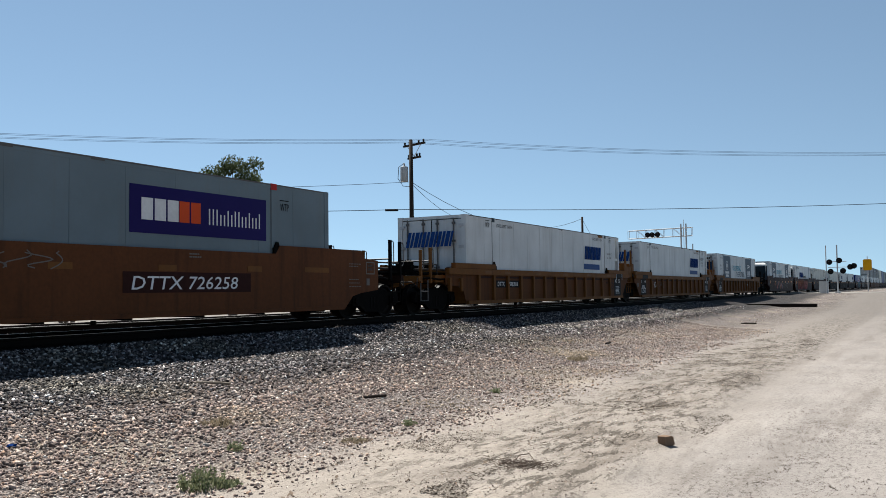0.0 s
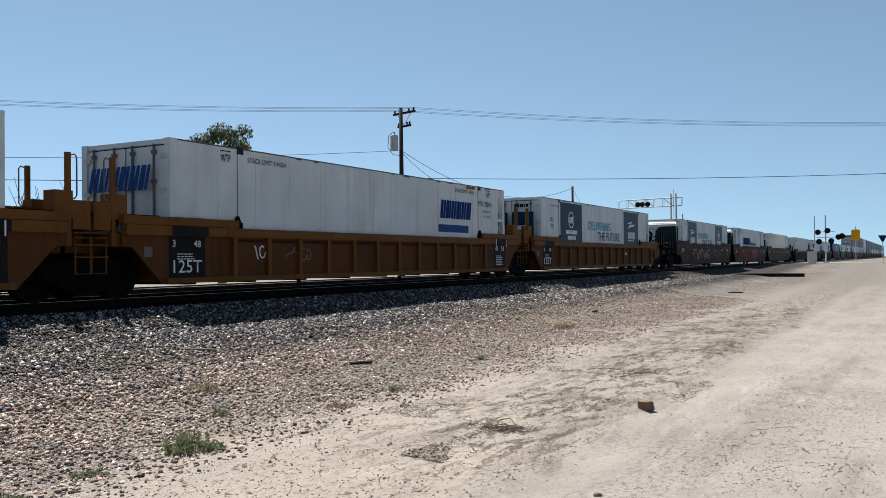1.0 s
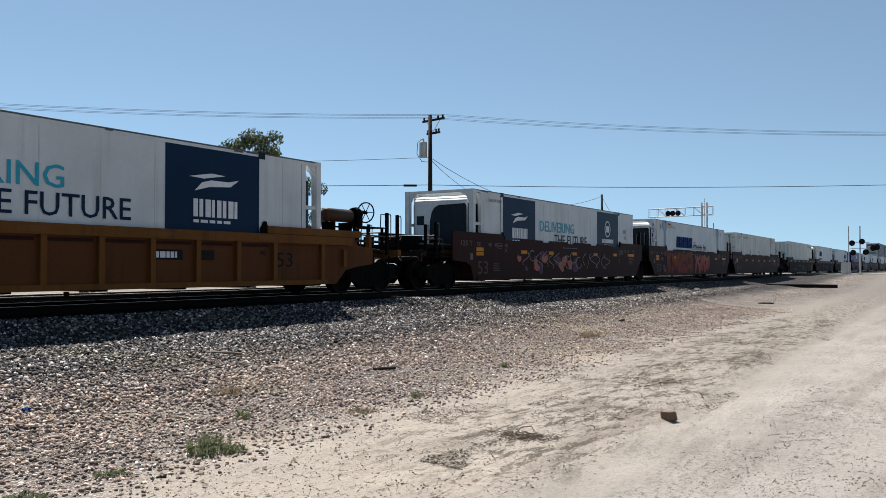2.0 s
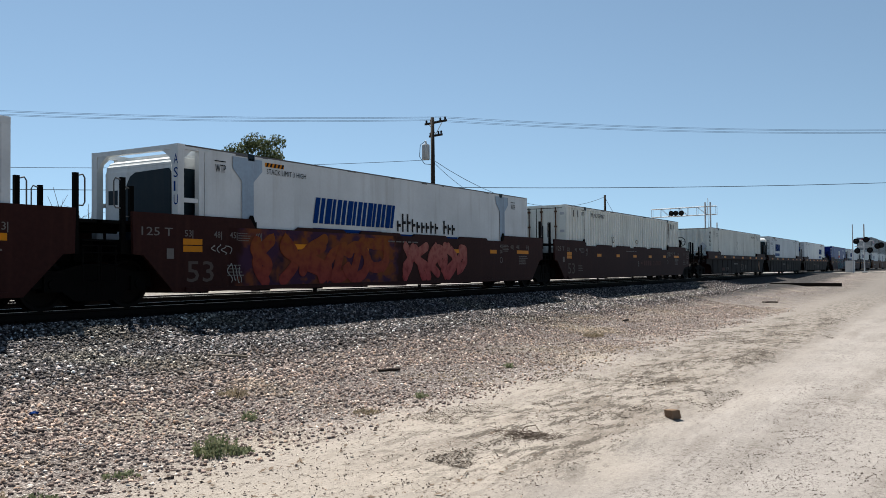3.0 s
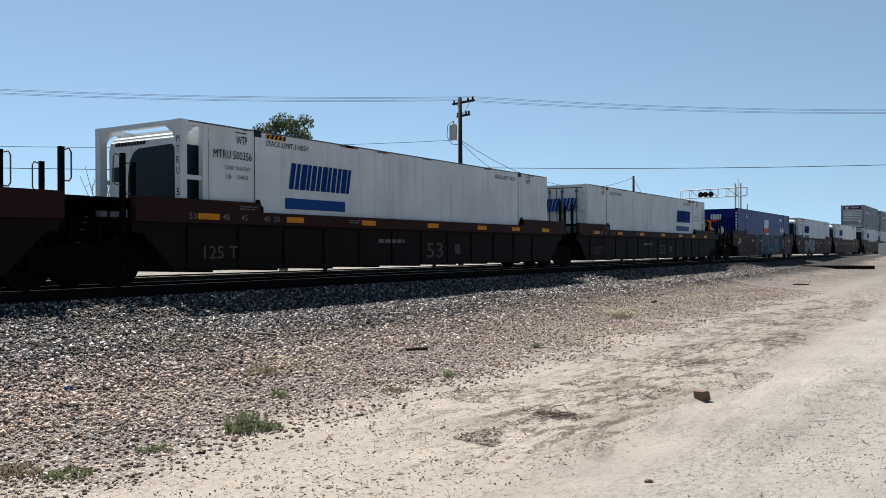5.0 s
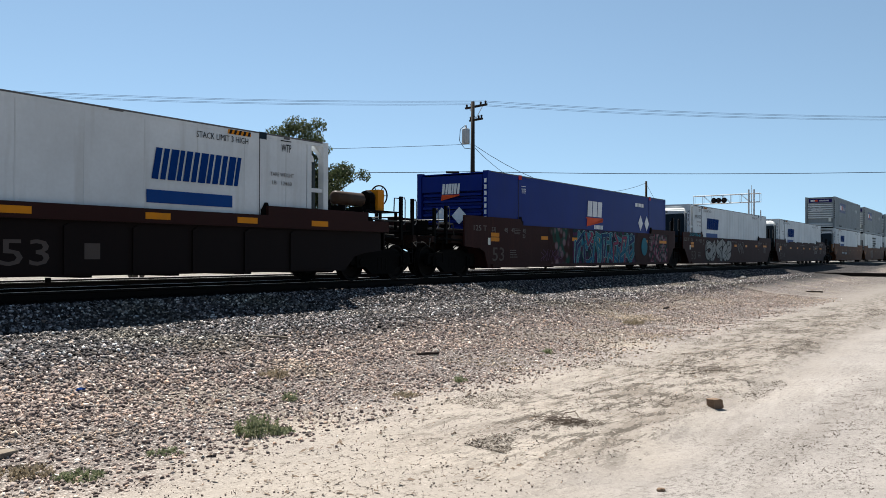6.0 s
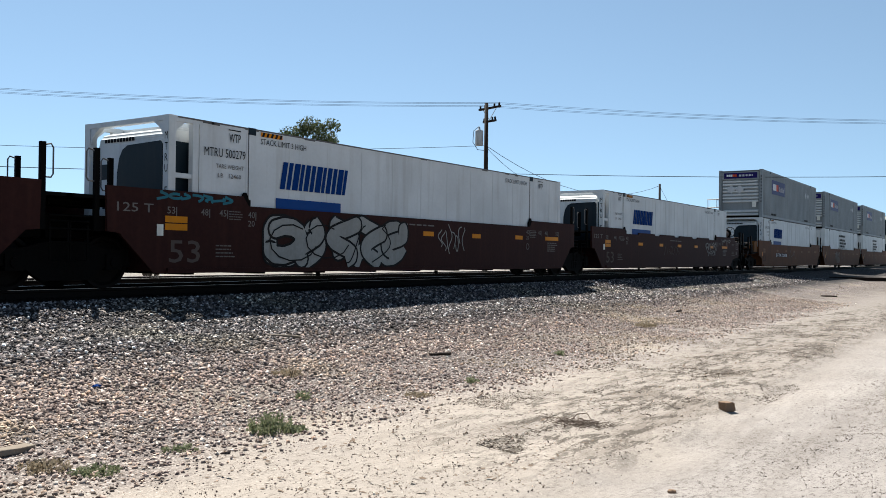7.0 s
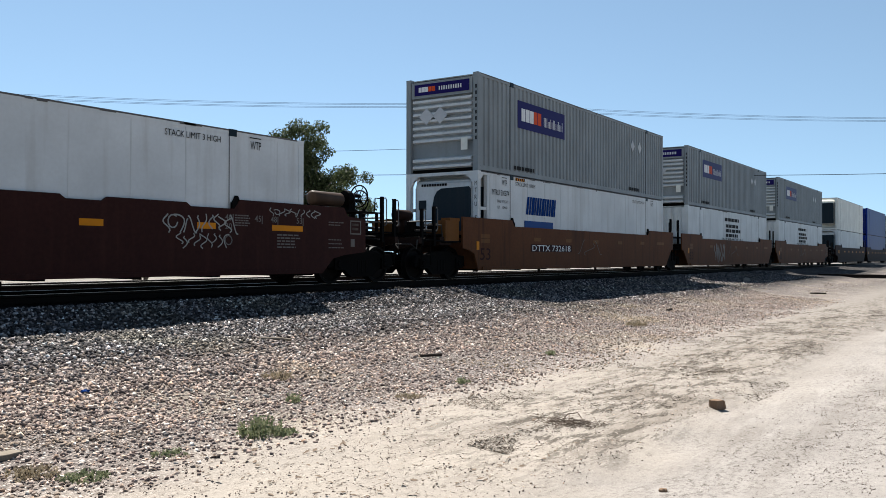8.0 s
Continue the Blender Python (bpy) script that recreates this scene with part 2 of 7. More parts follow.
def ground_mat():
    """Gravel by the track, then sandy dirt, then a pale packed road; all by distance from the track with a ragged edge."""
    m, n, l, bs = base_mat("gravel_and_sandy_dirt", 0.95)
    co = n.new("ShaderNodeTexCoord").outputs["Object"]
    sp = n.new("ShaderNodeSeparateXYZ"); l.new(co, sp.inputs[0])

    def math_(op, a, b):
        k = n.new("ShaderNodeMath"); k.operation = op
        for s, v in zip(k.inputs, (a, b)):
            if hasattr(v, "is_linked"):
                l.new(v, s)
            else:
                s.default_value = v
        return k.outputs[0]

    def band(lo, hi, wob, sc):
        t = n.new("ShaderNodeTexNoise"); t.inputs["Scale"].default_value = sc; t.inputs["Detail"].default_value = 6
        l.new(co, t.inputs["Vector"])
        y = math_("ADD", sp.outputs[1], math_("MULTIPLY", math_("SUBTRACT", t.outputs[0], 0.5), wob))
        r = n.new("ShaderNodeMapRange"); r.interpolation_type = "SMOOTHSTEP"
        r.inputs[1].default_value, r.inputs[2].default_value = lo, hi
        l.new(y, r.inputs[0])
        return r.outputs[0]

    vor = n.new("ShaderNodeTexVoronoi"); vor.inputs["Scale"].default_value = 46
    l.new(co, vor.inputs["Vector"])
    hue = n.new("ShaderNodeSeparateColor"); l.new(vor.outputs["Color"], hue.inputs[0])
    gr = mix(n, l, hue.outputs[0], (0.08, 0.064, 0.060, 1), (0.49, 0.415, 0.375, 1))
    gr = mix(n, l, math_("MULTIPLY", math_("GREATER_THAN", hue.outputs[1], 0.9), 0.7), gr, (0.62, 0.59, 0.54, 1))
    crack = n.new("ShaderNodeMapRange"); crack.inputs[1].default_value, crack.inputs[2].default_value = 0.25, 0.75
    l.new(vor.outputs["Distance"], crack.inputs[0])
    gr = mix(n, l, math_("MULTIPLY", crack.outputs[0], 0.9), gr, (0.09, 0.075, 0.067, 1))
    gr = mix(n, l, math_("MULTIPLY", noise_fac(n, l, co, 0.6, 5, 0.48, 0.72), 0.5), gr, (0.40, 0.34, 0.255, 1))
    # ground under the shoulder stones is darkened to paint shade into their gaps
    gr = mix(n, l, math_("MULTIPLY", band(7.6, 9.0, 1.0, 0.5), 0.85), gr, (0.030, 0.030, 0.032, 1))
    big = noise_fac(n, l, co, 0.7, 6, 0.35, 0.68)
    fine = noise_fac(n, l, co, 9, 6, 0.3, 0.72)
    sand = mix(n, l, big, (0.332, 0.290, 0.246, 1), (0.270, 0.237, 0.206, 1))
    away = n.new("ShaderNodeMapRange"); away.inputs[1].default_value, away.inputs[2].default_value = 7.0, 16.0
    l.new(sp.outputs[0], away.inputs[0])
    sand = mix(n, l, math_("MULTIPLY", away.outputs[0], 0.75), sand, (0.222, 0.197, 0.176, 1))
    sand = mix(n, l, math_("MULTIPLY", fine, 0.35), sand, (0.232, 0.202, 0.170, 1))
    # thin crusts and dark flecks of litter between the sandy edge and the road
    zone = math_("MULTIPLY", band(2.2, 2.9, 0.5, 0.9), math_("SUBTRACT", 1.0, band(3.9, 4.9, 1.0, 0.7)))
    begin = n.new("ShaderNodeMapRange"); begin.inputs[1].default_value, begin.inputs[2].default_value = 4.9, 6.8
    l.new(sp.outputs[0], begin.inputs[0])
    zone = math_("MULTIPLY", zone, begin.outputs[0])
    soft = noise_fac(n, l, co, 1.5, 8, 0.48, 0.62, (0.40, 1.3, 1.0), 0.65)
    sand = mix(n, l, math_("MULTIPLY", math_("MULTIPLY", soft, zone), 0.8), sand, (0.158, 0.132, 0.110, 1))
    crust = noise_fac(n, l, co, 6.0, 14, 0.515, 0.545, (0.38, 1.25, 1.0), 0.78)
    sand = mix(n, l, math_("MULTIPLY", math_("MULTIPLY", crust, zone), 0.95), sand, (0.080, 0.068, 0.055, 1))
    flecks = noise_fac(n, l, co, 14, 14, 0.555, 0.585, (0.6, 1.2, 1.0), 0.82)
    sand = mix(n, l, math_("MULTIPLY", flecks, 0.7), sand, (0.090, 0.070, 0.056, 1))
    speck = noise_fac(n, l, co, 30, 6, 0.585, 0.63, None, 0.7)
    sand = mix(n, l, math_("MULTIPLY", speck, 0.6), sand, (0.085, 0.064, 0.050, 1))
    pale = noise_fac(n, l, co, 35, 3, 0.62, 0.68)
    sand = mix(n, l, math_("MULTIPLY", pale, 0.5), sand, (0.44, 0.39, 0.33, 1))
    road = mix(n, l, noise_fac(n, l, co, 1.1, 6, 0.35, 0.7), (0.285, 0.258, 0.235, 1), (0.235, 0.212, 0.193, 1))
    # long wheel tracks, dark drifts of grit and pale dust
    ruts = noise_fac(n, l, co, 1.6, 10, 0.50, 0.62, (0.10, 1.0, 1.0), 0.65)
    road = mix(n, l, math_("MULTIPLY", ruts, 0.6), road, (0.170, 0.148, 0.130, 1))
    dust = noise_fac(n, l, co, 0.8, 8, 0.52, 0.66, (0.25, 1.0, 1.0), 0.6)
    road = mix(n, l, math_("MULTIPLY", dust, 0.5), road, (0.350, 0.318, 0.288, 1))
    gritty = math_("MULTIPLY", noise_fac(n, l, co, 0.9, 8, 0.40, 0.56, (0.35, 1.0, 1.0), 0.65), noise_fac(n, l, co, 20, 10, 0.52, 0.56, (0.7, 1.0, 1.0), 0.85))
    road = mix(n, l, math_("MULTIPLY", gritty, 0.75), road, (0.085, 0.072, 0.062, 1))
    road = mix(n, l, math_("MULTIPLY", noise_fac(n, l, co, 34, 8, 0.55, 0.61, None, 0.75), 0.6), road, (0.11, 0.094, 0.082, 1))
    road = mix(n, l, math_("MULTIPLY", noise_fac(n, l, co, 30, 3, 0.62, 0.70), 0.4), road, (0.40, 0.36, 0.32, 1))
    a = mix(n, l, band(1.9, 2.9, 1.2, 0.8), road, sand)
    a = mix(n, l, band(4.4, 6.0, 2.4, 0.9), a, gr)
    # oily strip between the rails, with the shade under the train painted in
    oily_shade = math_("MULTIPLY", band(12.9, 13.5, 0.5, 1.5), math_("SUBTRACT", 1.0, band(15.2, 15.9, 0.5, 1.5)))
    a = mix(n, l, math_("MULTIPLY", oily_shade, 0.92), a, (0.010, 0.009, 0.008, 1))
    far = band(24.0, 28.0, 3.0, 0.3)
    a = mix(n, l, far, a, (0.30, 0.27, 0.235, 1))
    gx = n.new("ShaderNodeMapRange"); gx.inputs[1].default_value, gx.inputs[2].default_value = 16.0, 60.0
    l.new(sp.outputs[0], gx.inputs[0])
    gx2 = math_("MULTIPLY", gx.outputs[0], math_("SUBTRACT", 1.0, band(5.0, 8.0, 1.5, 0.3)))
    a = mix(n, l, math_("MULTIPLY", gx2, 0.85), a, (0.138, 0.124, 0.112, 1))
    l.new(a, bs.inputs["Base Color"])
    bp = n.new("ShaderNodeBump"); bp.inputs["Strength"].default_value = 0.9; bp.inputs["Distance"].default_value = 0.03
    h = math_("ADD", math_("MULTIPLY", math_("SUBTRACT", 1.0, crack.outputs[0]), band(4.6, 7.0, 2.0, 0.9)), math_("ADD", math_("MULTIPLY", noise_fac(n, l, co, 4, 12, 0.2, 0.8, None, 0.7), 0.6), math_("MULTIPLY", noise_fac(n, l, co, 70, 6, 0.2, 0.8, None, 0.7), 0.22)))
    l.new(h, bp.inputs["Height"]); l.new(bp.outputs[0], bs.inputs["Normal"])
    return m


GROUND = ground_mat()
PAVE = paint("pale_concrete_paving", (0.23, 0.215, 0.195, 1), 0.9, (0.25, 0.23, 0.2, 1), 0.5, 0.2, bump=0.2)
ASPHALT = paint("worn_grey_asphalt", (0.20, 0.19, 0.18, 1), 0.9, (0.12, 0.11, 0.10, 1), 0.5, 0.2, bump=0.3)


# ---- building helpers ----
def box(bm, x0, x1, y0, y1, z0, z1):
    vs = [bm.verts.new(c) for c in ((x0, y0, z0), (x1, y0, z0), (x1, y1, z0), (x0, y1, z0), (x0, y0, z1), (x1, y0, z1), (x1, y1, z1), (x0, y1, z1))]
    for f in ((3, 2, 1, 0), (4, 5, 6, 7), (0, 1, 5, 4), (1, 2, 6, 5), (2, 3, 7, 6), (3, 0, 4, 7)):
        bm.faces.new([vs[i] for i in f])


def prism(bm, pts, y0, y1):
    """A polygon in x and z, drawn out from y0 to y1."""
    a = [bm.verts.new((x, y0, z)) for x, z in pts]
    b = [bm.verts.new((x, y1, z)) for x, z in pts]
    bm.faces.new(a)
    bm.faces.new(b[::-1])
    for i in range(len(pts)):
        j = (i + 1) % len(pts)
        bm.faces.new((a[j], a[i], b[i], b[j]))


def prism_x(bm, pts, x0, x1):
    """A polygon in y and z, drawn out from x0 to x1."""
    a = [bm.verts.new((x0, y, z)) for y, z in pts]
    b = [bm.verts.new((x1, y, z)) for y, z in pts]
    bm.faces.new(a)
    bm.faces.new(b[::-1])
    for i in range(len(pts)):
        j = (i + 1) % len(pts)
        bm.faces.new((a[j], a[i], b[i], b[j]))


def rod(bm, p0, p1, r, n=8, r1=None):
    p0, p1 = Vector(p0), Vector(p1)
    d = (p1 - p0).normalized()
    s = d.orthogonal().normalized()
    t = d.cross(s)
    r1 = r if r1 is None else r1
    a, b = [], []
    for i in range(n):
        w = 2 * math.pi * i / n
        o = s * math.cos(w) + t * math.sin(w)
        a.append(bm.verts.new(p0 + o * r))
        b.append(bm.verts.new(p1 + o * r1))
    for i in range(n):
        j = (i + 1) % n
        bm.faces.new((a[i], a[j], b[j], b[i]))
    bm.faces.new(a[::-1])
    bm.faces.new(b)


def path_rod(bm, pts, r, n=6):
    """One bent rod through the points."""
    pts = [Vector(p) for p in pts]
    closed = (pts[0] - pts[-1]).length < 1e-6
    rings, ref = [], None
    for i, p in enumerate(pts):
        a = pts[i - 1] if i else (pts[-2] if closed else p)
        b = pts[i + 1] if i + 1 < len(pts) else (pts[1] if closed else p)
        d = (b - a).normalized()
        ref = d.orthogonal().normalized() if ref is None else (ref - d * ref.dot(d)).normalized()
        t = d.cross(ref)
        rings.append([bm.verts.new(p + (ref * math.cos(2 * math.pi * k / n) + t * math.sin(2 * math.pi * k / n)) * r) for k in range(n)])
    for a, b in zip(rings, rings[1:]):
        for k in range(n):
            j = (k + 1) % n
            bm.faces.new((a[k], a[j], b[j], b[k]))
    bm.faces.new(rings[0][::-1])
    bm.faces.new(rings[-1])


def lathe(bm, prof, n=24, axis="y", at=(0, 0, 0)):
    """A closed turned body: prof is rows of (radius, distance along the axis)."""
    rings = []
    for r, h in prof:
        ring = []
        for i in range(n):
            w = 2 * math.pi * i / n
            c, s = r * math.cos(w), r * math.sin(w)
            q = {"y": (c, h, s), "z": (c, s, h), "x": (h, c, s)}[axis]
            ring.append(bm.verts.new((q[0] + at[0], q[1] + at[1], q[2] + at[2])))
        rings.append(ring)
    for a, b in zip(rings, rings[1:]):
        for i in range(n):
            j = (i + 1) % n
            bm.faces.new((a[i], a[j], b[j], b[i]))
    bm.faces.new(rings[0][::-1])
    bm.faces.new(rings[-1])


def ring(bm, at, R, r, n=24, axis="x"):
    pts = []
    for i in range(n + 1):
        w = 2 * math.pi * i / n
        c, s = R * math.cos(w), R * math.sin(w)
        pts.append({"x": (at[0], at[1] + c, at[2] + s), "y": (at[0] + c, at[1], at[2] + s)}[axis])
    path_rod(bm, pts, r, 6)


def mesh_of(name, bm, material, smooth=False):
    bmesh.ops.recalc_face_normals(bm, faces=bm.faces)
    me = bpy.data.meshes.new(name)
    bm.to_mesh(me)
    bm.free()
    me.materials.append(material)
    if smooth:
        for f in me.polygons:
            f.use_smooth = True
    return me


def part(name, bm, material, parent, label="", smooth=False):
    ob = new(name, mesh_of(name, bm, material, smooth))
    ob.parent = parent
    if label:
        tagged(ob, label)
    return ob


def piece(name, me, parent, m=None):
    """One more object on a shared mesh."""
    ob = new(name, me)
    ob.parent = parent
    if m is not None:
        ob.matrix_basis = m
    return ob


def thing(name, m, label, category, group="", kind=""):
    ob = new(name)
    ob.empty_display_size = 0.2
    ob.matrix_basis = m
    return tagged(ob, label, category, group, kind)


def solid(name, bm, material, m, label, category, group="", kind="", smooth=False):
    ob = new(name, mesh_of(name, bm, material, smooth))
    ob.matrix_basis = m
    return tagged(ob, label, category, group, kind)


FACES = {"side": Matrix(((1, 0, 0, 0), (0, 0, -1, 0), (0, 1, 0, 0), (0, 0, 0, 1))),
         "front": Matrix(((0, 0, -1, 0), (-1, 0, 0, 0), (0, 1, 0, 0), (0, 0, 0, 1)))}
TEXTS = {}


def text(s, parent, material, x, z, w, h, depth=-1.301, face="side", shear=0.0, name="lettering"):
    """Letters that fill w by h, their lower left corner at x (along the face) and z, lying on the face at the given depth."""
    key = (s, round(w, 3), round(h, 3), shear, material.name)
    if key not in TEXTS:
        cu = bpy.data.curves.new("lettering", "FONT")
        cu.body, cu.shear, cu.resolution_u = s, shear, 2
        cu.offset = 0.0 if "M" in s else 0.005
        ob = bpy.data.objects.new("lettering", cu)
        scene.collection.objects.link(ob)
        me = bpy.data.meshes.new_from_object(ob.evaluated_get(bpy.context.evaluated_depsgraph_get()))
        bpy.data.objects.remove(ob)
        co = np.empty(len(me.vertices) * 3)
        me.vertices.foreach_get("co", co)
        co = co.reshape(-1, 3)
        lo, hi = co.min(0), co.max(0)
        co[:, 0] = (co[:, 0] - lo[0]) / (hi[0] - lo[0]) * w
        co[:, 1] = (co[:, 1] - lo[1]) / (hi[1] - lo[1]) * h
        co[:, 2] = 0
        me.vertices.foreach_set("co", co.ravel())
        me.materials.clear()
        me.materials.append(material)
        TEXTS[key] = me
    m = FACES[face].copy()
    m.translation = Vector((x, depth, z)) if face == "side" else Vector((depth, x, z))
    return piece(name, TEXTS[key], parent, m)


def slab(bm, pts, depth, face="side", t=0.004):
    """A flat shape on a face, t proud of it."""
    if face == "side":
        prism(bm, pts, depth - t, depth)
    else:
        prism_x(bm, pts, depth - t, depth)


def blocks(parent, material, x, z, w, h, n, depth=-1.299, face="side", slant=0.22, gap=0.16, name="emblem", cut=True):
    """A word mark drawn as a row of plain slanted blocks; cut: each of a broad and a narrow bar."""
    d = w / n
    sg = 1 if face == "side" else -1
    for i in range(n):
        a, b = x + sg * i * d, x + sg * (i + 1 - gap) * d
        q = lambda f, v: (a + (b - a) * f + sg * slant * h * v, z + h * v)
        bm = bmesh.new()
        for f0, f1 in ((0.0, 0.46 + 0.1 * (i % 2)), (0.62 + 0.06 * (i % 2), 1.0)) if cut else ((0.0, 1.0),):
            slab(bm, [q(f0, 0), q(f1, 0), q(f1, 1), q(f0, 1)], depth, face)
        part(name, bm, material, parent)


def bars(parent, material, x, z, w, rows, pitch, h, depth=-1.299, face="side", seed=1, name="small_print"):
    """Lines of writing too small to read."""
    rnd = random.Random(seed)
    bm = bmesh.new()
    sg = 1 if face == "side" else -1
    for r in range(rows):
        a, end, zz = 0.0, w * rnd.uniform(0.75, 1.0), z - r * pitch
        while a < end:
            b = min(end, a + rnd.uniform(0.10, 0.22) * w)
            slab(bm, [(x + sg * a, zz), (x + sg * b, zz), (x + sg * b, zz + h), (x + sg * a, zz + h)], depth, face)
            a = b + 0.04 * w
    return tagged(part(name, bm, material, parent), kind="stuff")


def panel(parent, material, x0, x1, z0, z1, depth=-1.299, face="side", name="panel", label=""):
    bm = bmesh.new()
    slab(bm, [(x0, z0), (x1, z0), (x1, z1), (x0, z1)], depth, face)
    return part(name, bm, material, parent, label)


def blob(bm, cx, cz, rx, rz, depth, rnd, t=0.003, n=26):
    ph = [rnd.uniform(0, 6.28) for _ in range(4)]
    pts = []
    for i in range(n):
        w = 2 * math.pi * i / n
        k = 1 + 0.20 * math.sin(2 * w + ph[0]) + 0.13 * math.sin(3 * w + ph[1]) + 0.07 * math.sin(5 * w + ph[2])
        pts.append((cx + rx * k * math.cos(w), cz + rz * k * math.sin(w)))
    slab(bm, pts, depth, "side", t)


def ribbon(bm, pts, wid, depth, t=0.004):
    """A flat spray stroke through points in x and z."""
    for k, ((ax, az), (bx, bz)) in enumerate(zip(pts, pts[1:])):
        depth -= 0.0004
        d = math.hypot(bx - ax, bz - az) or 1
        nx, nz = -(bz - az) / d * wid / 2, (bx - ax) / d * wid / 2
        ex, ez = (bx - ax) / d * 0.01, (bz - az) / d * 0.01
        r = wid / 2
        if wid > 0.08:
            slab(bm, [(ax + r * math.cos(w * 0.5236), az + r * math.sin(w * 0.5236)) for w in range(12)], depth - 0.0002, "side", t)
        slab(bm, [(ax + nx - ex, az + nz - ez), (ax - nx - ex, az - nz - ez), (bx - nx + ex, bz - nz + ez), (bx + nx + ex, bz + nz + ez)], depth, "side", t)


STROKES = [
    lambda f: (0.5 + 0.42 * math.sin(6.6 * f + 2.2), 1 - f),
    lambda f: (0.5 + 0.45 * math.cos(5.2 * f + 0.9), 0.5 + 0.48 * math.sin(5.2 * f + 0.9)),
    lambda f: (0.15 + 0.75 * f, 0.5 + 0.5 * math.cos(3.3 * f)),
    lambda f: (0.2 + 0.5 * abs(math.sin(3.4 * f)), f),
    lambda f: (0.8 - 0.6 * f + 0.2 * math.sin(7 * f), 0.05 + 0.9 * f),
    lambda f: (0.1 + 0.85 * math.sin(2.6 * f), 0.95 - 0.9 * f * f),
]


def scribble(parent, material, x0, x1, z0, z1, n, wid, seed, depth):
    """A hand-sprayed tag: thin looping strokes side by side."""
    rnd = random.Random(seed)
    bm = bmesh.new()
    d, h = (x1 - x0) / n, z1 - z0
    for i in range(n):
        g = STROKES[rnd.randrange(6)]
        sx, sz = d * rnd.uniform(0.9, 1.7) * rnd.choice((-1, 1)), h * rnd.uniform(0.55, 1.0)
        oz, lean = rnd.uniform(0, h - sz), rnd.uniform(-0.1, 0.35) * d
        pts = [(x0 + (i + 0.5) * d + (g(k / 10)[0] - 0.5) * sx + lean * (k / 10 - 0.5), z0 + oz + min(1, max(0, g(k / 10)[1])) * sz) for k in range(11)]
        ribbon(bm, pts, wid, depth - 0.0017 * (i % 3))
    return tagged(part("spray_tag", bm, material, parent), kind="stuff")


# ---- ground ----
TRACK_Y, TRACK2_Y, RAIL_Z = 14.325, 18.95, 0.95
PROFILE = [(-4000, 0.0), (1.6, 0.0), (2.2, 0.0), (2.6, 0.03), (5.5, 0.04), (7.4, 0.20), (9.0, 0.44), (11.0, 0.50), (12.3, 0.77), (13.0, 0.77),
           (20.3, 0.77), (21.4, 0.72), (24.0, 0.35), (40.0, 0.30), (5000, 0.3)]


def ground_z(x, y):
    z = float(np.interp(y, [a for a, b in PROFILE], [b for a, b in PROFILE]))
    # the ground climbs to the rails at the road crossing
    k = min(1.0, max(0.0, (x - 62) / 34.0))
    k = k * k * (3 - 2 * k)
    z += (max(z, 0.90) - z) * k
    near = max(0.0, 1 - max(0.0, abs(x - 20) - 25) / 30)
    if y < 12.2 and near > 0:
        z += near * (0.035 * noise.noise((x * 0.45, y * 0.7, 0.3)) + 0.02 * noise.noise((x * 1.9, y * 2.3, 1.7)))
        if y < 5.5:
            z += near * 0.022 * max(0.0, noise.noise((x * 3.1, y * 4.2, 5.1)))
            z -= near * 0.045 * math.exp(-((y - 2.45 - 0.15 * noise.noise((x * 0.2, 0, 0))) / 0.22) ** 2)
    return z


def sheet(name, xs, ys, height, material, label, category):
    vs = [(x, y, height(x, y)) for x in xs for y in ys]
    n = len(ys)
    fs = [(i * n + j, (i + 1) * n + j, (i + 1) * n + j + 1, i * n + j + 1) for i in range(len(xs) - 1) for j in range(n - 1)]
    me = bpy.data.meshes.new(name)
    me.from_pydata(vs, [], fs)
    me.materials.append(material)
    for f in me.polygons:
        f.use_smooth = True
    return tagged(new(name, me), label, category, kind="structure")


XS = [-3500, -1500, -600, -200, -80, -30, -12, -5] + [-3 + 0.22 * i for i in range(200)] + [42 + 1.0 * i for i in range(80)] + [130, 160, 220, 400, 800, 1600, 4500]
YS = [-3500, -1500, -500, -150, -50, -20, -8, -3] + [-1.5 + 0.18 * i for i in range(80)] + [13.4, 16.6, 20.3, 21.4, 22.5, 24, 28, 34, 42, 60, 120, 300, 900, 2500, 4500]
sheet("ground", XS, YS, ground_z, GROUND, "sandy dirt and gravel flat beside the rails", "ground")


def crossing_road():
    bm = bmesh.new()
    ys = [-300, -120, -40, -10, 0, 6, 11.5]
    for y0, y1 in zip(ys, ys[1:]):
        for x0, x1 in ((99, 111),):
            q = [bm.verts.new((x, y, ground_z(x, y) + 0.03)) for x, y in ((x0, y0), (x1, y0), (x1, y1), (x0, y1))]
            bm.faces.new(q)
    r = bmesh.ops.extrude_face_region(bm, geom=list(bm.faces))
    bmesh.ops.translate(bm, verts=[v for v in r["geom"] if isinstance(v, bmesh.types.BMVert)], vec=(0, 0, -0.1))
    solid("road", bm, PAVE, Matrix(), "pale paved road leading to the level crossing", "road", kind="structure")
    bm = bmesh.new()
    box(bm, 98.5, 111.5, 11.6, 22.0, 0.70, 0.965)
    solid("crossing_pavement", bm, PAVE, Matrix(), "pale concrete crossing panels between the rails", "pavement", kind="structure")
    bm = bmesh.new()
    box(bm, 99, 111, 22.0, 300, 0.2, 0.93)
    solid("road_far", bm, ASPHALT, Matrix(), "worn grey road beyond the crossing", "road", kind="structure")


crossing_road()


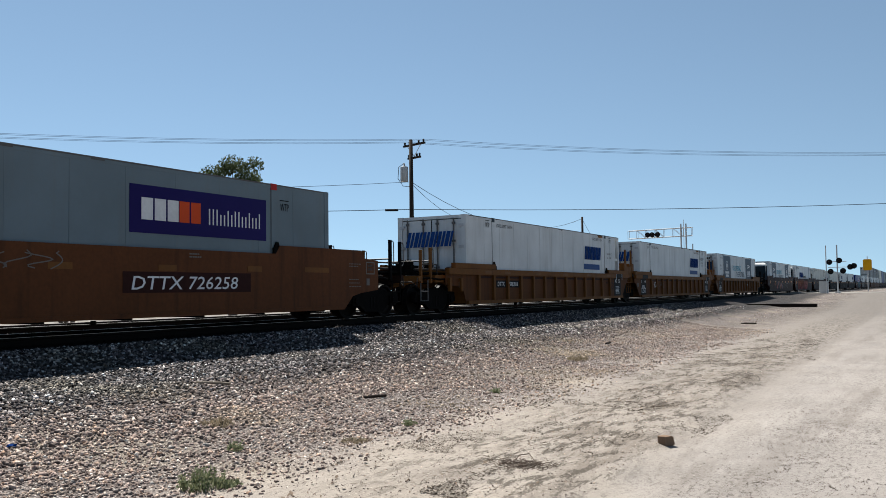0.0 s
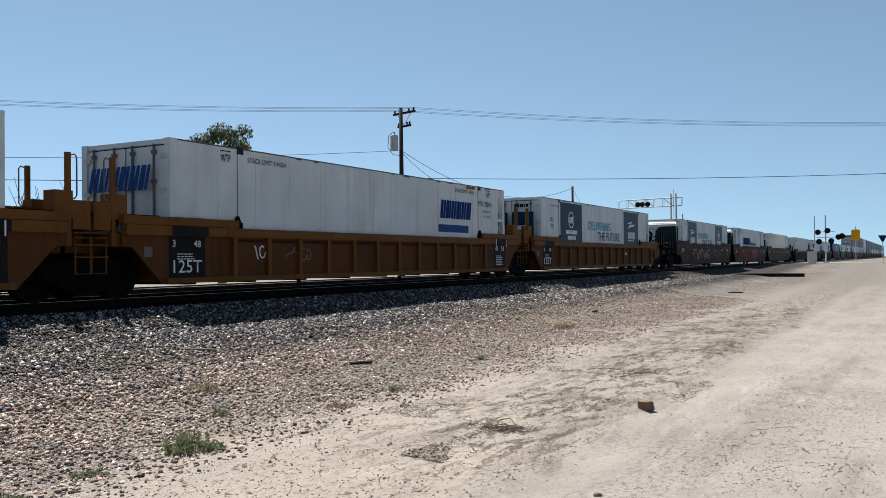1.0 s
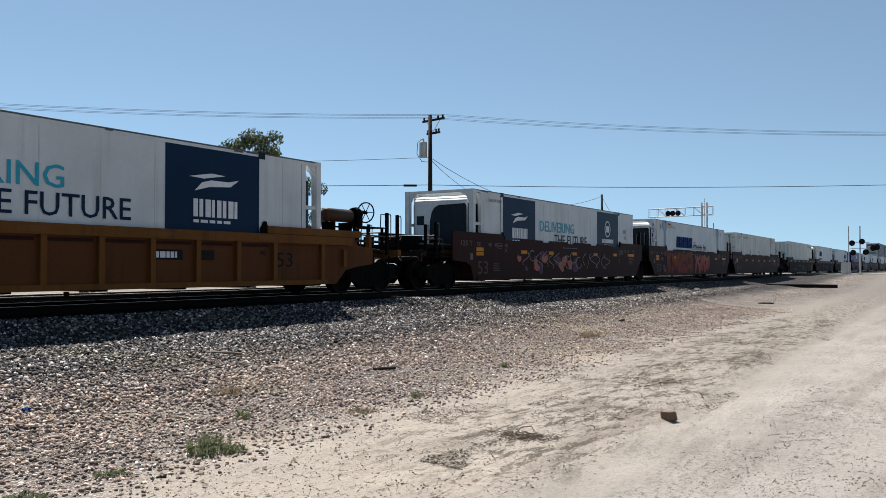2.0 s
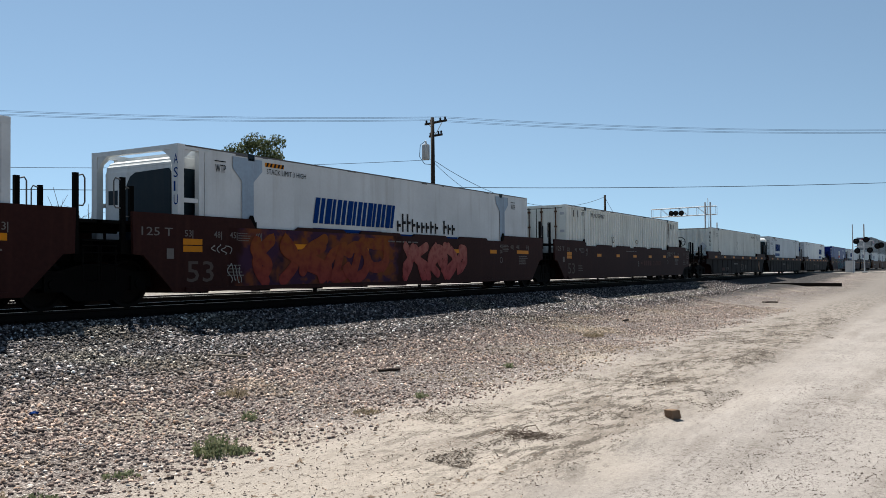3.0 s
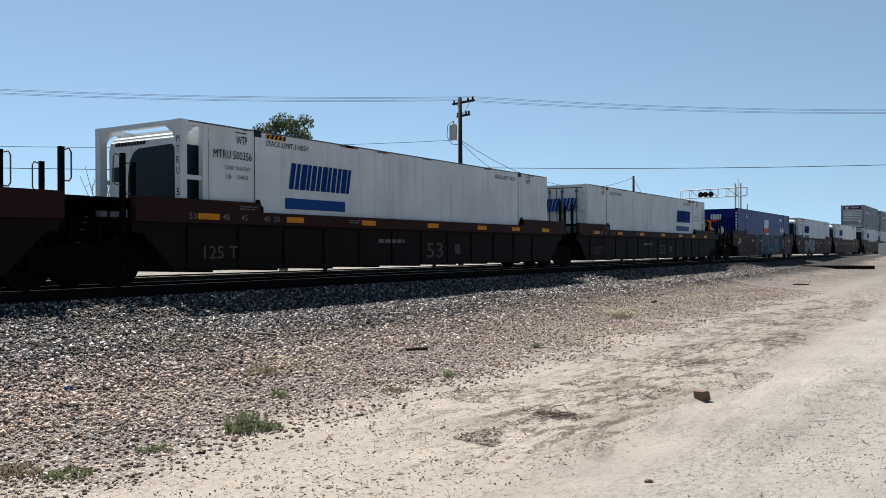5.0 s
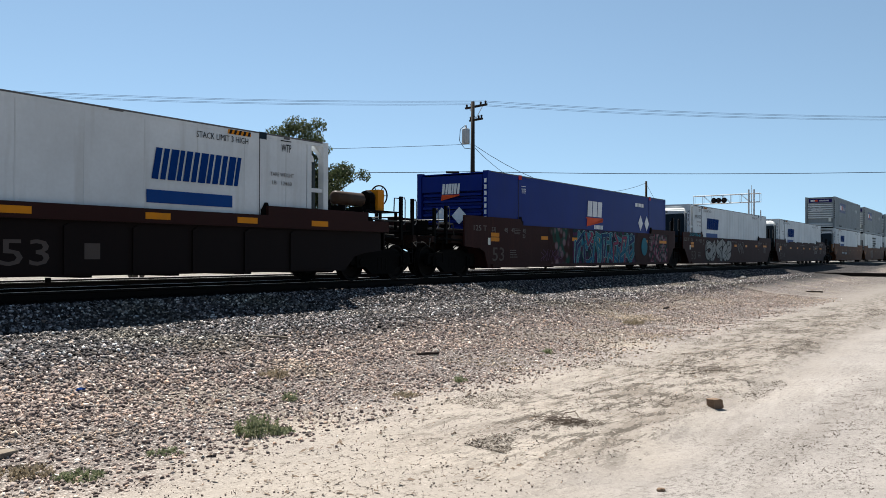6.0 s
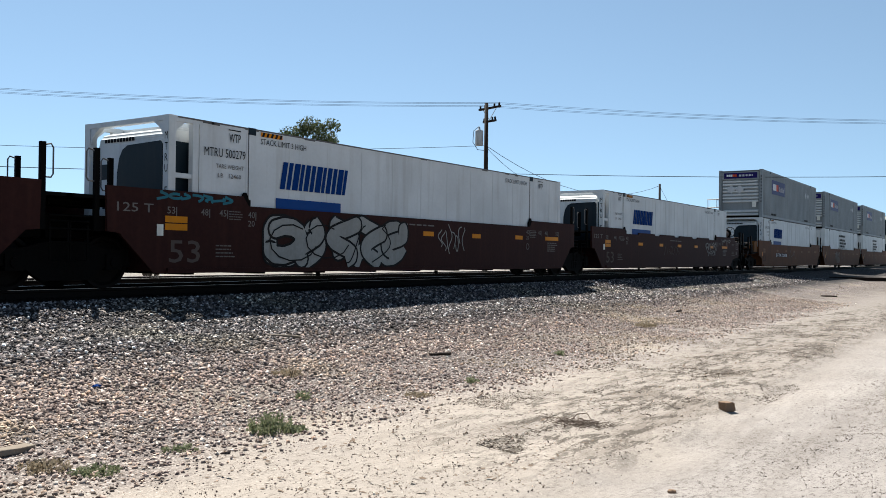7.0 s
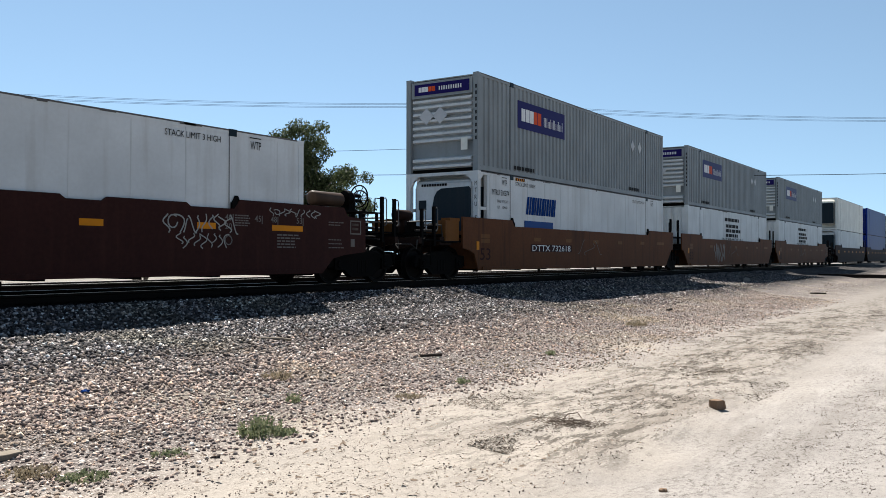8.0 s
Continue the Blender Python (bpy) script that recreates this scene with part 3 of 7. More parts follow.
def railway_track(y, label):
    t = thing("railroad_track", pose(0, y, 0.77), label, "track", kind="structure")
    prof = [(-0.076, 0), (0.076, 0), (0.07, 0.02), (0.012, 0.035), (0.012, 0.13), (0.037, 0.142), (0.037, 0.172), (0.028, 0.18), (-0.028, 0.18), (-0.037, 0.172), (-0.037, 0.142), (-0.012, 0.13), (-0.012, 0.035), (-0.07, 0.02)]
    for s in (-0.7555, 0.7555):
        bm = bmesh.new()
        prism_x(bm, [(s + a, b) for a, b in prof], -80, 900)
        rl = part("rail", bm, RAILM, t, "rusty steel rail")
        bm = bmesh.new()
        box(bm, -80, 900, s - 0.027, s + 0.027, 0.181, 0.185)
        part("running_surface", bm, STEEL, rl, "polished running surface")
    bm = bmesh.new()
    box(bm, -0.115, 0.115, -1.3, 1.3, -0.16, 0.006)
    me = mesh_of("tie", bm, TIEWOOD)
    for i in range(120):
        piece("tie", me, t, pose(-4 + 0.56 * i, random.uniform(-0.03, 0.03), 0, 0, 0, random.uniform(-1, 1)))
    return t


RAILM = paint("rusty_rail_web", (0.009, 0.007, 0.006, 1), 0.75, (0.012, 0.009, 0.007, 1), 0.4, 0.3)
railway_track(TRACK_Y, "main line track with timber ties in ballast")
railway_track(TRACK2_Y, "second parallel track with timber ties in ballast")


def stones(name, n, x0, x1, y0, y1, smin, smax, keep, label, seed, sink=0.3, mat=None):
    """Loose angular stones, each a bent six-sided lump, strewn on the ground."""
    rs = np.random.RandomState(seed)
    X = x0 + (x1 - x0) * rs.rand(n) ** 1.5
    Y = y0 + (y1 - y0) * rs.rand(n)
    ok = rs.rand(n) < keep(X, Y)
    X, Y = X[ok], Y[ok]
    n = len(X)
    Z = np.array([ground_z(a, b) for a, b in zip(X, Y)])
    cube = np.array([(-1, -1, -1), (1, -1, -1), (1, 1, -1), (-1, 1, -1), (-1, -1, 1), (1, -1, 1), (1, 1, 1), (-1, 1, 1)], float)
    S = (smin + (smax - smin) * rs.rand(n) ** 1.8)[:, None, None] * 0.5
    V = cube[None] * (0.72 + 0.28 * rs.rand(n, 1, 3)) + 0.55 * (rs.rand(n, 8, 3) - 0.5)
    V[:, :, 2] *= 0.58
    q = rs.randn(n, 4) * np.array([1, 0.75, 0.75, 1.0])
    q /= np.linalg.norm(q, axis=1)[:, None]
    w, x, y, z = q.T
    R = np.stack([np.stack([1 - 2 * (y * y + z * z), 2 * (x * y - z * w), 2 * (x * z + y * w)], 1),
                  np.stack([2 * (x * y + z * w), 1 - 2 * (x * x + z * z), 2 * (y * z - x * w)], 1),
                  np.stack([2 * (x * z - y * w), 2 * (y * z + x * w), 1 - 2 * (x * x + y * y)], 1)], 1)
    V = np.einsum("nij,nkj->nki", R, V) * S
    V[:, :, 0] += X[:, None]
    V[:, :, 1] += Y[:, None]
    V[:, :, 2] += (Z + S[:, 0, 0] * sink)[:, None]
    quads = np.array([(3, 2, 1, 0), (4, 5, 6, 7), (0, 1, 5, 4), (1, 2, 6, 5), (2, 3, 7, 6), (3, 0, 4, 7)])
    F = (quads[None] + 8 * np.arange(n)[:, None, None]).reshape(-1)
    me = bpy.data.meshes.new(name)
    me.vertices.add(n * 8)
    me.vertices.foreach_set("co", V.reshape(-1))
    me.loops.add(len(F))
    me.loops.foreach_set("vertex_index", F.astype(np.int32))
    me.polygons.add(n * 6)
    me.polygons.foreach_set("loop_start", np.arange(0, len(F), 4, dtype=np.int32))
    me.update(calc_edges=True)
    me.validate()
    me.materials.append(mat or STONE)
    return tagged(new(name, me), label, "gravel", kind="stuff")


def in_view(X, Y):
    a = np.degrees(np.arctan2(Y, X))
    return ((a < 63) & (a > 2)).astype(float)


def dense(X, Y):
    return in_view(X, Y) * np.clip((Y - 6.6 - 0.06 * (X - 6)) / 1.1, 0.012, 1.0) * (1 - 0.8 * np.exp(-((X - 5.8) / 0.6) ** 2 - ((Y - 6.95) / 0.3) ** 2))


def thin(X, Y):
    return in_view(X, Y) * np.clip((Y - 4.7) / 1.3, 0.006, 1.0) * (0.65 + 0.35 * np.sin(X * 1.3 + Y * 2.1) * np.sin(X * 0.37 - Y * 0.9))


stones("ballast_stones", 145000, 3, 56, 6.4, 12.9, 0.022, 0.056, dense, "angular grey and brown crushed ballast stones", 4)
stones("under_train_ballast", 9000, 6, 62, 12.8, 15.9, 0.04, 0.085, in_view, "oily ballast stones between the rails, coloured dark for the train's shade", 5, mat=SHADEDSTONE)
stones("track_ballast", 11000, 6, 62, 15.9, 21.0, 0.04, 0.085, in_view, "angular grey ballast stones of the second track", 8)
stones("loose_gravel", 105000, 2.5, 34, 4.4, 8.4, 0.010, 0.042, thin, "small loose gravel thinning out over sandy dirt", 6, sink=0.1)
def drift(X, Y):
    return in_view(X, Y) * np.clip(1.2 * np.exp(-((X - 10.3) / 3.2) ** 2 - ((Y - 1.25) / 0.40) ** 2) + 0.6 * np.exp(-((X - 7.0) / 1.5) ** 2 - ((Y - 0.6) / 0.5) ** 2) + 0.25 * np.exp(-((Y - 3.4) / 0.8) ** 2), 0.03, 1.0) * (0.35 + 0.65 * (np.sin(X * 4.1 + 2 * np.sin(Y * 5.0)) * np.sin(Y * 6.3 - X * 1.7) > -0.1))


stones("road_grit", 100000, 2.5, 26, -1.5, 4.6, 0.0035, 0.013, drift, "fine grit in drifts on the packed road", 9, mat=PEBBLE)
stones("road_pebbles", 350, 2.5, 30, -1.5, 6.0, 0.005, 0.017, in_view, "scattered pebbles on packed dirt", 7, mat=PEBBLE)
stones("sand_pebbles", 12000, 2.5, 26, 2.6, 5.8, 0.004, 0.014, in_view, "brown pebbles scattered over sandy dirt", 17, mat=STONE)


# ---- the train ----
CARS = []     # what moves with the train, and its pose at the start
SPEED = 31.96


def moving(ob):
    CARS.append((ob, ob.matrix_basis.copy()))
    return ob


def wheel_mesh():
    bm = bmesh.new()
    lathe(bm, [(0.09, -0.10), (0.12, -0.08), (0.12, -0.03), (0.36, -0.005), (0.40, -0.065), (0.457, -0.065), (0.462, 0.045), (0.487, 0.05), (0.487, 0.075), (0.40, 0.075), (0.36, 0.03), (0.12, 0.03), (0.09, 0.08)], 28, "y")
    return mesh_of("wheel", bm, DARKWHEEL)


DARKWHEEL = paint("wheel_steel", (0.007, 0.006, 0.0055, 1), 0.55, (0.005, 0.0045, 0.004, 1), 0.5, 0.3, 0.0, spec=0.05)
WHEEL = wheel_mesh()


def truck_meshes():
    bm = bmesh.new()
    prism(bm, [(-1.25, 0.38), (-1.2, 0.68), (-0.75, 0.70), (-0.35, 0.80), (0.35, 0.80), (0.75, 0.70), (1.2, 0.68), (1.25, 0.38), (1.0, 0.42), (0.72, 0.36), (0.42, 0.16), (-0.42, 0.16), (-0.72, 0.36), (-1.0, 0.42)], -0.07, 0.07)
    for x in (-0.9, 0.9):
        box(bm, x - 0.16, x + 0.16, -0.12, 0.10, 0.33, 0.60)
        rod(bm, (x, -0.15, 0.46), (x, 0, 0.46), 0.09, 10)
    for x in (-0.16, 0, 0.16):
        rod(bm, (x, -0.02, 0.26), (x, -0.02, 0.56), 0.065, 8)
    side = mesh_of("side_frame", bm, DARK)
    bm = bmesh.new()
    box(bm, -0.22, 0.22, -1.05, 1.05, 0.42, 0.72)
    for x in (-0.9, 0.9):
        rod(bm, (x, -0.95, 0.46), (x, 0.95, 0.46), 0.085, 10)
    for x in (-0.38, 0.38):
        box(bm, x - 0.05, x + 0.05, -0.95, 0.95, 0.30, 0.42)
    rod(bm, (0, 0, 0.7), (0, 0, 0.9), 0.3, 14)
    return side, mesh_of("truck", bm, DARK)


SIDEFRAME, BOLSTER = truck_meshes()


def truck(parent, x):
    t = piece("truck", BOLSTER, parent, pose(x, 0, 0))
    for y in (-1.0, 1.0):
        piece("side_frame", SIDEFRAME, t, pose(0, y, 0, 0, 0, 0 if y < 0 else 180))
    for a in (-0.9, 0.9):
        piece("wheel", WHEEL, t, pose(a, -0.76, 0.457))
        piece("wheel", WHEEL, t, pose(a, 0.76, 0.457, 0, 0, 180))
    return t


def side_outline(kind, fo, ro, top, bump, nose=1.45):
    """The outline of a car side in x and z above the rail. fo, ro: whether the front and rear are the car's own ends."""
    a, b = (-nose if fo else -1.15), 16.15 + (2.10 if ro else 1.15)
    rear = [(b, 0.76), (16.15 + 1.30, 0.68), (16.15 + 0.92, 0.60), (16.15 + 0.55, 0.27)] if ro else [(b - 0.02, 1.0), (b - 0.25, 0.98), (b - 0.58, 0.66), (b - 0.98, 0.27)]
    front = [(-0.10, 0.27), (-0.32, 0.74), (-0.60, 0.84), (a, 0.90)] if fo else [(a + 0.98, 0.27), (a + 0.58, 0.66), (a + 0.25, 0.98), (a + 0.02, 1.0)]
    up = [(a, bump), (1.95, bump), (2.1, top)]
    if kind == "wavy":
        for c in (4.4, 6.9, 9.4, 12.0):
            up += [(c - 0.95, top), (c - 0.85, top + 0.07), (c + 0.85, top + 0.07), (c + 0.95, top)]
    up += [(14.05, top), (14.2, bump)]
    up += [(b - 0.80, bump), (b - 0.66, bump - 0.20), (b, bump - 0.25)] if ro else [(b, bump)]
    return up + rear + front


def stanchion(bm, x, y, z0, z1):
    box(bm, x - 0.045, x + 0.045, y - 0.035, y + 0.035, z0, z1)


def grab_loop(t, x, y, z0, z1, out=1):
    """A bent hand hold beside a post."""
    bm = bmesh.new()
    path_rod(bm, [(x + 0.04 * out, y, z1 - 0.05), (x + 0.15 * out, y, z1 - 0.02), (x + 0.19 * out, y, z1 - 0.08), (x + 0.19 * out, y, z0 + 0.06), (x + 0.15 * out, y, z0), (x + 0.04 * out, y, z0)], 0.014, 6)
    part("grab_iron", bm, RODSTEEL, t)


def brake_wheel(t, x, y, z, back):
    bm = bmesh.new()
    ring(bm, (x, y, z), 0.27, 0.02, 24, "x")
    for i in range(6):
        w = i * math.pi / 3
        rod(bm, (x, y, z), (x, y + 0.27 * math.cos(w), z + 0.27 * math.sin(w)), 0.012, 5)
    rod(bm, (x - back * 0.03, y, z), (x + back * 0.30, y, z), 0.05, 10)
    part("brake_wheel", bm, DARK, t)


def pipe_run(t, name, X, pts, r, mat):
    bm = bmesh.new()
    path_rod(bm, [(X(d), y, z) for d, y, z in pts], r, 7)
    part(name, bm, mat, t)


def car_end(t, mat, sg, outer, style, gear=True, seed=0):
    """End platform, sill, handrails and, at a car's own end, coupler, brake gear. sg: -1 the front end, +1 the rear."""
    X = lambda d: (-d if sg < 0 else 16.15 + d)

    def bx(bm, d0, d1, y0, y1, z0, z1):
        a, b = X(d0), X(d1)
        box(bm, min(a, b), max(a, b), y0, y1, z0, z1)
    bm = bmesh.new()
    bx(bm, 0.02, 0.10, -1.28, 1.28, 0.30, 1.42 if outer else 1.30)
    part("bulkhead", bm, mat, t)
    if not outer:
        bm = bmesh.new()
        bx(bm, 0.10, 1.80, -1.22, 1.22, 1.56, 1.62)
        for y in (-0.4, 0.4):
            bx(bm, 0.10, 1.6, y - 0.04, y + 0.04, 1.46, 1.56)
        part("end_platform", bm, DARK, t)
    bm = bmesh.new()
    if outer:
        E = 3.55 if sg > 0 else 3.0
        bx(bm, 0.1, E, -0.32, 0.32, 0.80, 1.14)
        bx(bm, 1.35, 1.95, -1.25, 1.25, 0.98, 1.20)
        prism_x(bm, [(-1.28, 1.16), (1.28, 1.16), (1.28, 1.00), (0.5, 0.84), (-0.5, 0.84), (-1.28, 1.00)], *sorted((X(E - 0.14), X(E))))
    else:
        bx(bm, 0.1, 1.78, -0.45, 0.45, 0.88, 1.30)
        bx(bm, 0.9, 1.3, -1.25, 1.25, 1.0, 1.26)
    part("end_sill", bm, mat if style != "plain" else GRIMEBROWN if outer else DARK, t)
    if outer:
        rnd = random.Random(seed)
        rear = sg > 0
        # deck of bearer bars, with the gaps that a grating has
        bm = bmesh.new()
        for i in range(7):
            y = -1.15 + i * 0.38
            bx(bm, 0.10, E, y - 0.05, y + 0.05, 1.24, 1.28)
        for i in range(8):
            d = 0.3 + i * (E - 0.4) / 7
            bx(bm, d - 0.025, d + 0.025, -1.2, 1.2, 1.205, 1.238)
        tagged(part("end_platform", bm, DARK, t, "open grating end platform"), kind="stuff")
        bm = bmesh.new()
        bx(bm, E, E + 0.45, -0.11, 0.11, 0.80, 1.02)
        bx(bm, E + 0.40, E + 0.74, -0.20, 0.16, 0.70, 1.08)
        part("coupler", bm, DARK, t)
        pipe_run(t, "air_hose", X, [(E - 0.1, -0.5, 0.85), (E + 0.2, -0.52, 0.45), (E + 0.45, -0.5, 0.36), (E + 0.7, -0.45, 0.5)], 0.035, DARK)
        posts = ((2.95, 1.02, 2.15), (3.46, 1.02, 2.12)) if rear else ((2.20, 0.95, 2.02), (2.78, 0.95, 1.93))
        hm = mat if style == "frame" and not rear else DARK
        for y in (-1.22, 1.22):
            for d, z0, z1 in posts:
                bm = bmesh.new()
                stanchion(bm, X(d), y, z0, z1)
                part("stanchion", bm, hm, t)
                grab_loop(t, X(d), y, z0 + 0.42, z1)
            d = posts[1][0]
            bm = bmesh.new()
            path_rod(bm, [(X(d - 0.42), y, 1.05), (X(d - 0.42), y, 0.42), (X(d), y, 0.42), (X(d), y, 1.05)], 0.018, 6)
            path_rod(bm, [(X(d - 0.42), y, 0.70), (X(d), y, 0.70)], 0.018, 6)
            part("step_ladder", bm, RODSTEEL if hm is not DARK else DARK, t)
        pipe_run(t, "handrail", X, [(posts[0][0], -1.2, 1.62), (posts[0][0], 1.2, 1.62)], 0.022, PIPEGREY)
        pipe_run(t, "handrail", X, [(1.75, -1.20, 1.20), (1.80, -1.20, 1.52), (posts[1][0], -1.20, 1.50)], 0.02, PIPEGREY)
        pipe_run(t, "train_pipe", X, [(0.9, -1.27, 1.08), (1.7, -1.27, 1.06), (2.3, -1.22, 1.10), (E - 0.1, -0.9, 1.05)], 0.032, DARK)
        pipe_run(t, "train_pipe", X, [(0.6, -0.95, 1.36), (1.5, -0.98, 1.38), (E - 0.3, -0.95, 1.36)], 0.036, PIPEGREY)
        pipe_run(t, "brake_rod", X, [(0.9, -0.7, 1.18), (2.0, -0.74, 1.20), (E - 0.2, -0.7, 1.16)], 0.022, PIPEGREY)
        pipe_run(t, "uncoupling_lever", X, [(E + 0.02, -1.25, 1.10), (E + 0.06, -1.25, 0.86), (E + 0.10, -1.1, 0.98), (E + 0.12, -0.3, 0.98)], 0.018, PIPEGREY)
        for i in range(5):
            y = -0.95 + 0.2 * i
            z = 1.10 + rnd.uniform(-0.08, 0.08)
            pipe_run(t, "air_hose", X, [(0.6, y, z), (1.4, y - 0.05, z - 0.1), (2.2, y, z - 0.02), (E - 0.1, y * 0.6, 0.86)], 0.028, DARK)
        bm = bmesh.new()
        bx(bm, 2.15, 2.55, -0.6, -0.2, 1.285, 1.62)
        bx(bm, 2.62, 2.80, -0.9, -0.68, 1.285, 1.50)
        bx(bm, 0.5, 1.3, 0.2, 0.8, 1.285, 1.55)
        tagged(part("brake_gear_box", bm, DARK, t), kind="stuff")
        bm = bmesh.new()
        lathe(bm, [(0.05, -0.16), (0.12, -0.14), (0.12, 0.14), (0.05, 0.16)], 14, "x", (X(1.75), -0.9, 1.47))
        part("brake_valve", bm, DARK, t, "", True)
        if rear:
            # closed box end of the side, with a ladder opening
            for y in (-1.28, 1.28):
                bm = bmesh.new()
                bx(bm, 1.95, 2.06, y - 0.06, y + 0.06, 0.76, 1.50)
                part("end_post", bm, mat, t)
        elif style == "plain" and mat is RUSTORANGE:
            for y in (-1.15, 1.15):
                bm = bmesh.new()
                bx(bm, 1.02, 1.72, y - 0.14, y + 0.14, 1.05, 1.66)
                bx(bm, 1.0, 1.5, y - 0.15, y + 0.15, 1.66, 1.74)
                part("end_post", bm, OCHRE, t, "yellow-ochre end post")
        if rear and gear:
            bm = bmesh.new()
            lathe(bm, [(0.06, 0.0), (0.14, 0.02), (0.17, 0.06), (0.17, 1.04), (0.14, 1.08), (0.06, 1.10)], 18, "x", (X(0.82), -0.75, 2.02))
            tk = part("air_reservoir", bm, TANK, t, "tan painted air reservoir", True)
            bm = bmesh.new()
            for d in (1.0, 1.7):
                bx(bm, d - 0.03, d + 0.03, -0.95, -0.55, 1.28, 1.84)
            part("bracket", bm, DARK, tk)
            bm = bmesh.new()
            bx(bm, 1.55, 2.92, -1.18, -0.5, 1.72, 1.755)
            for d in (1.6, 2.2, 2.86):
                bx(bm, d - 0.03, d + 0.03, -1.15, -1.09, 1.28, 1.72)
            part("brake_platform", bm, DARK, t)
            bm = bmesh.new()
            lathe(bm, [(0.05, -0.14), (0.18, -0.12), (0.20, 0.02), (0.16, 0.12), (0.05, 0.15)], 16, "x", (X(2.16), -0.75, 2.08))
            bx(bm, 2.08, 2.30, -0.88, -0.62, 1.755, 2.0)
            part("brake_housing", bm, DARK, t)
            brake_wheel(t, X(2.62), -0.75, 2.16, -1)
            pipe_run(t, "handrail", X, [(2.70, -1.18, 1.76), (2.72, -1.18, 2.10), (2.95, -1.2, 2.10)], 0.016, DARK)
    else:
        hm = mat if style == "frame" else DARK
        for y in (-1.22, 1.22):
            bm = bmesh.new()
            top = 2.66 if style == "frame" else 2.42
            stanchion(bm, X(1.25), y, 1.2, top)
            part("stanchion", bm, hm, t)
            grab_loop(t, X(1.25), y, 1.85, top, sg)
            bm = bmesh.new()
            path_rod(bm, [(X(1.38), y, 1.15), (X(1.72), y, 1.15), (X(1.72), y, 0.5), (X(1.40), y, 0.5), (X(1.40), y, 1.1)], 0.018, 6)
            part("handrail", bm, hm, t)
        if style == "frame":
            for y in (-1.12, 1.12):
                bm = bmesh.new()
                bx(bm, 1.32, 1.70, y - 0.14, y + 0.14, 1.30, 1.82)
                bx(bm, 0.95, 1.32, y - 0.15, y + 0.15, 1.5, 1.98)
                part("end_post", bm, mat, t)
        else:
            bm = bmesh.new()
            stanchion(bm, X(0.55), -0.6, 1.6, 2.35)
            part("stanchion", bm, DARK, t)
            grab_loop(t, X(0.55), -0.6, 1.75, 2.35, sg)
        for z in (0.8, 1.02, 1.24):
            bm = bmesh.new()
            path_rod(bm, [(X(1.36), -1.24, z), (X(1.74), -1.24, z)], 0.014, 6)
            part("rung", bm, mat if style == "frame" else DARK, t)


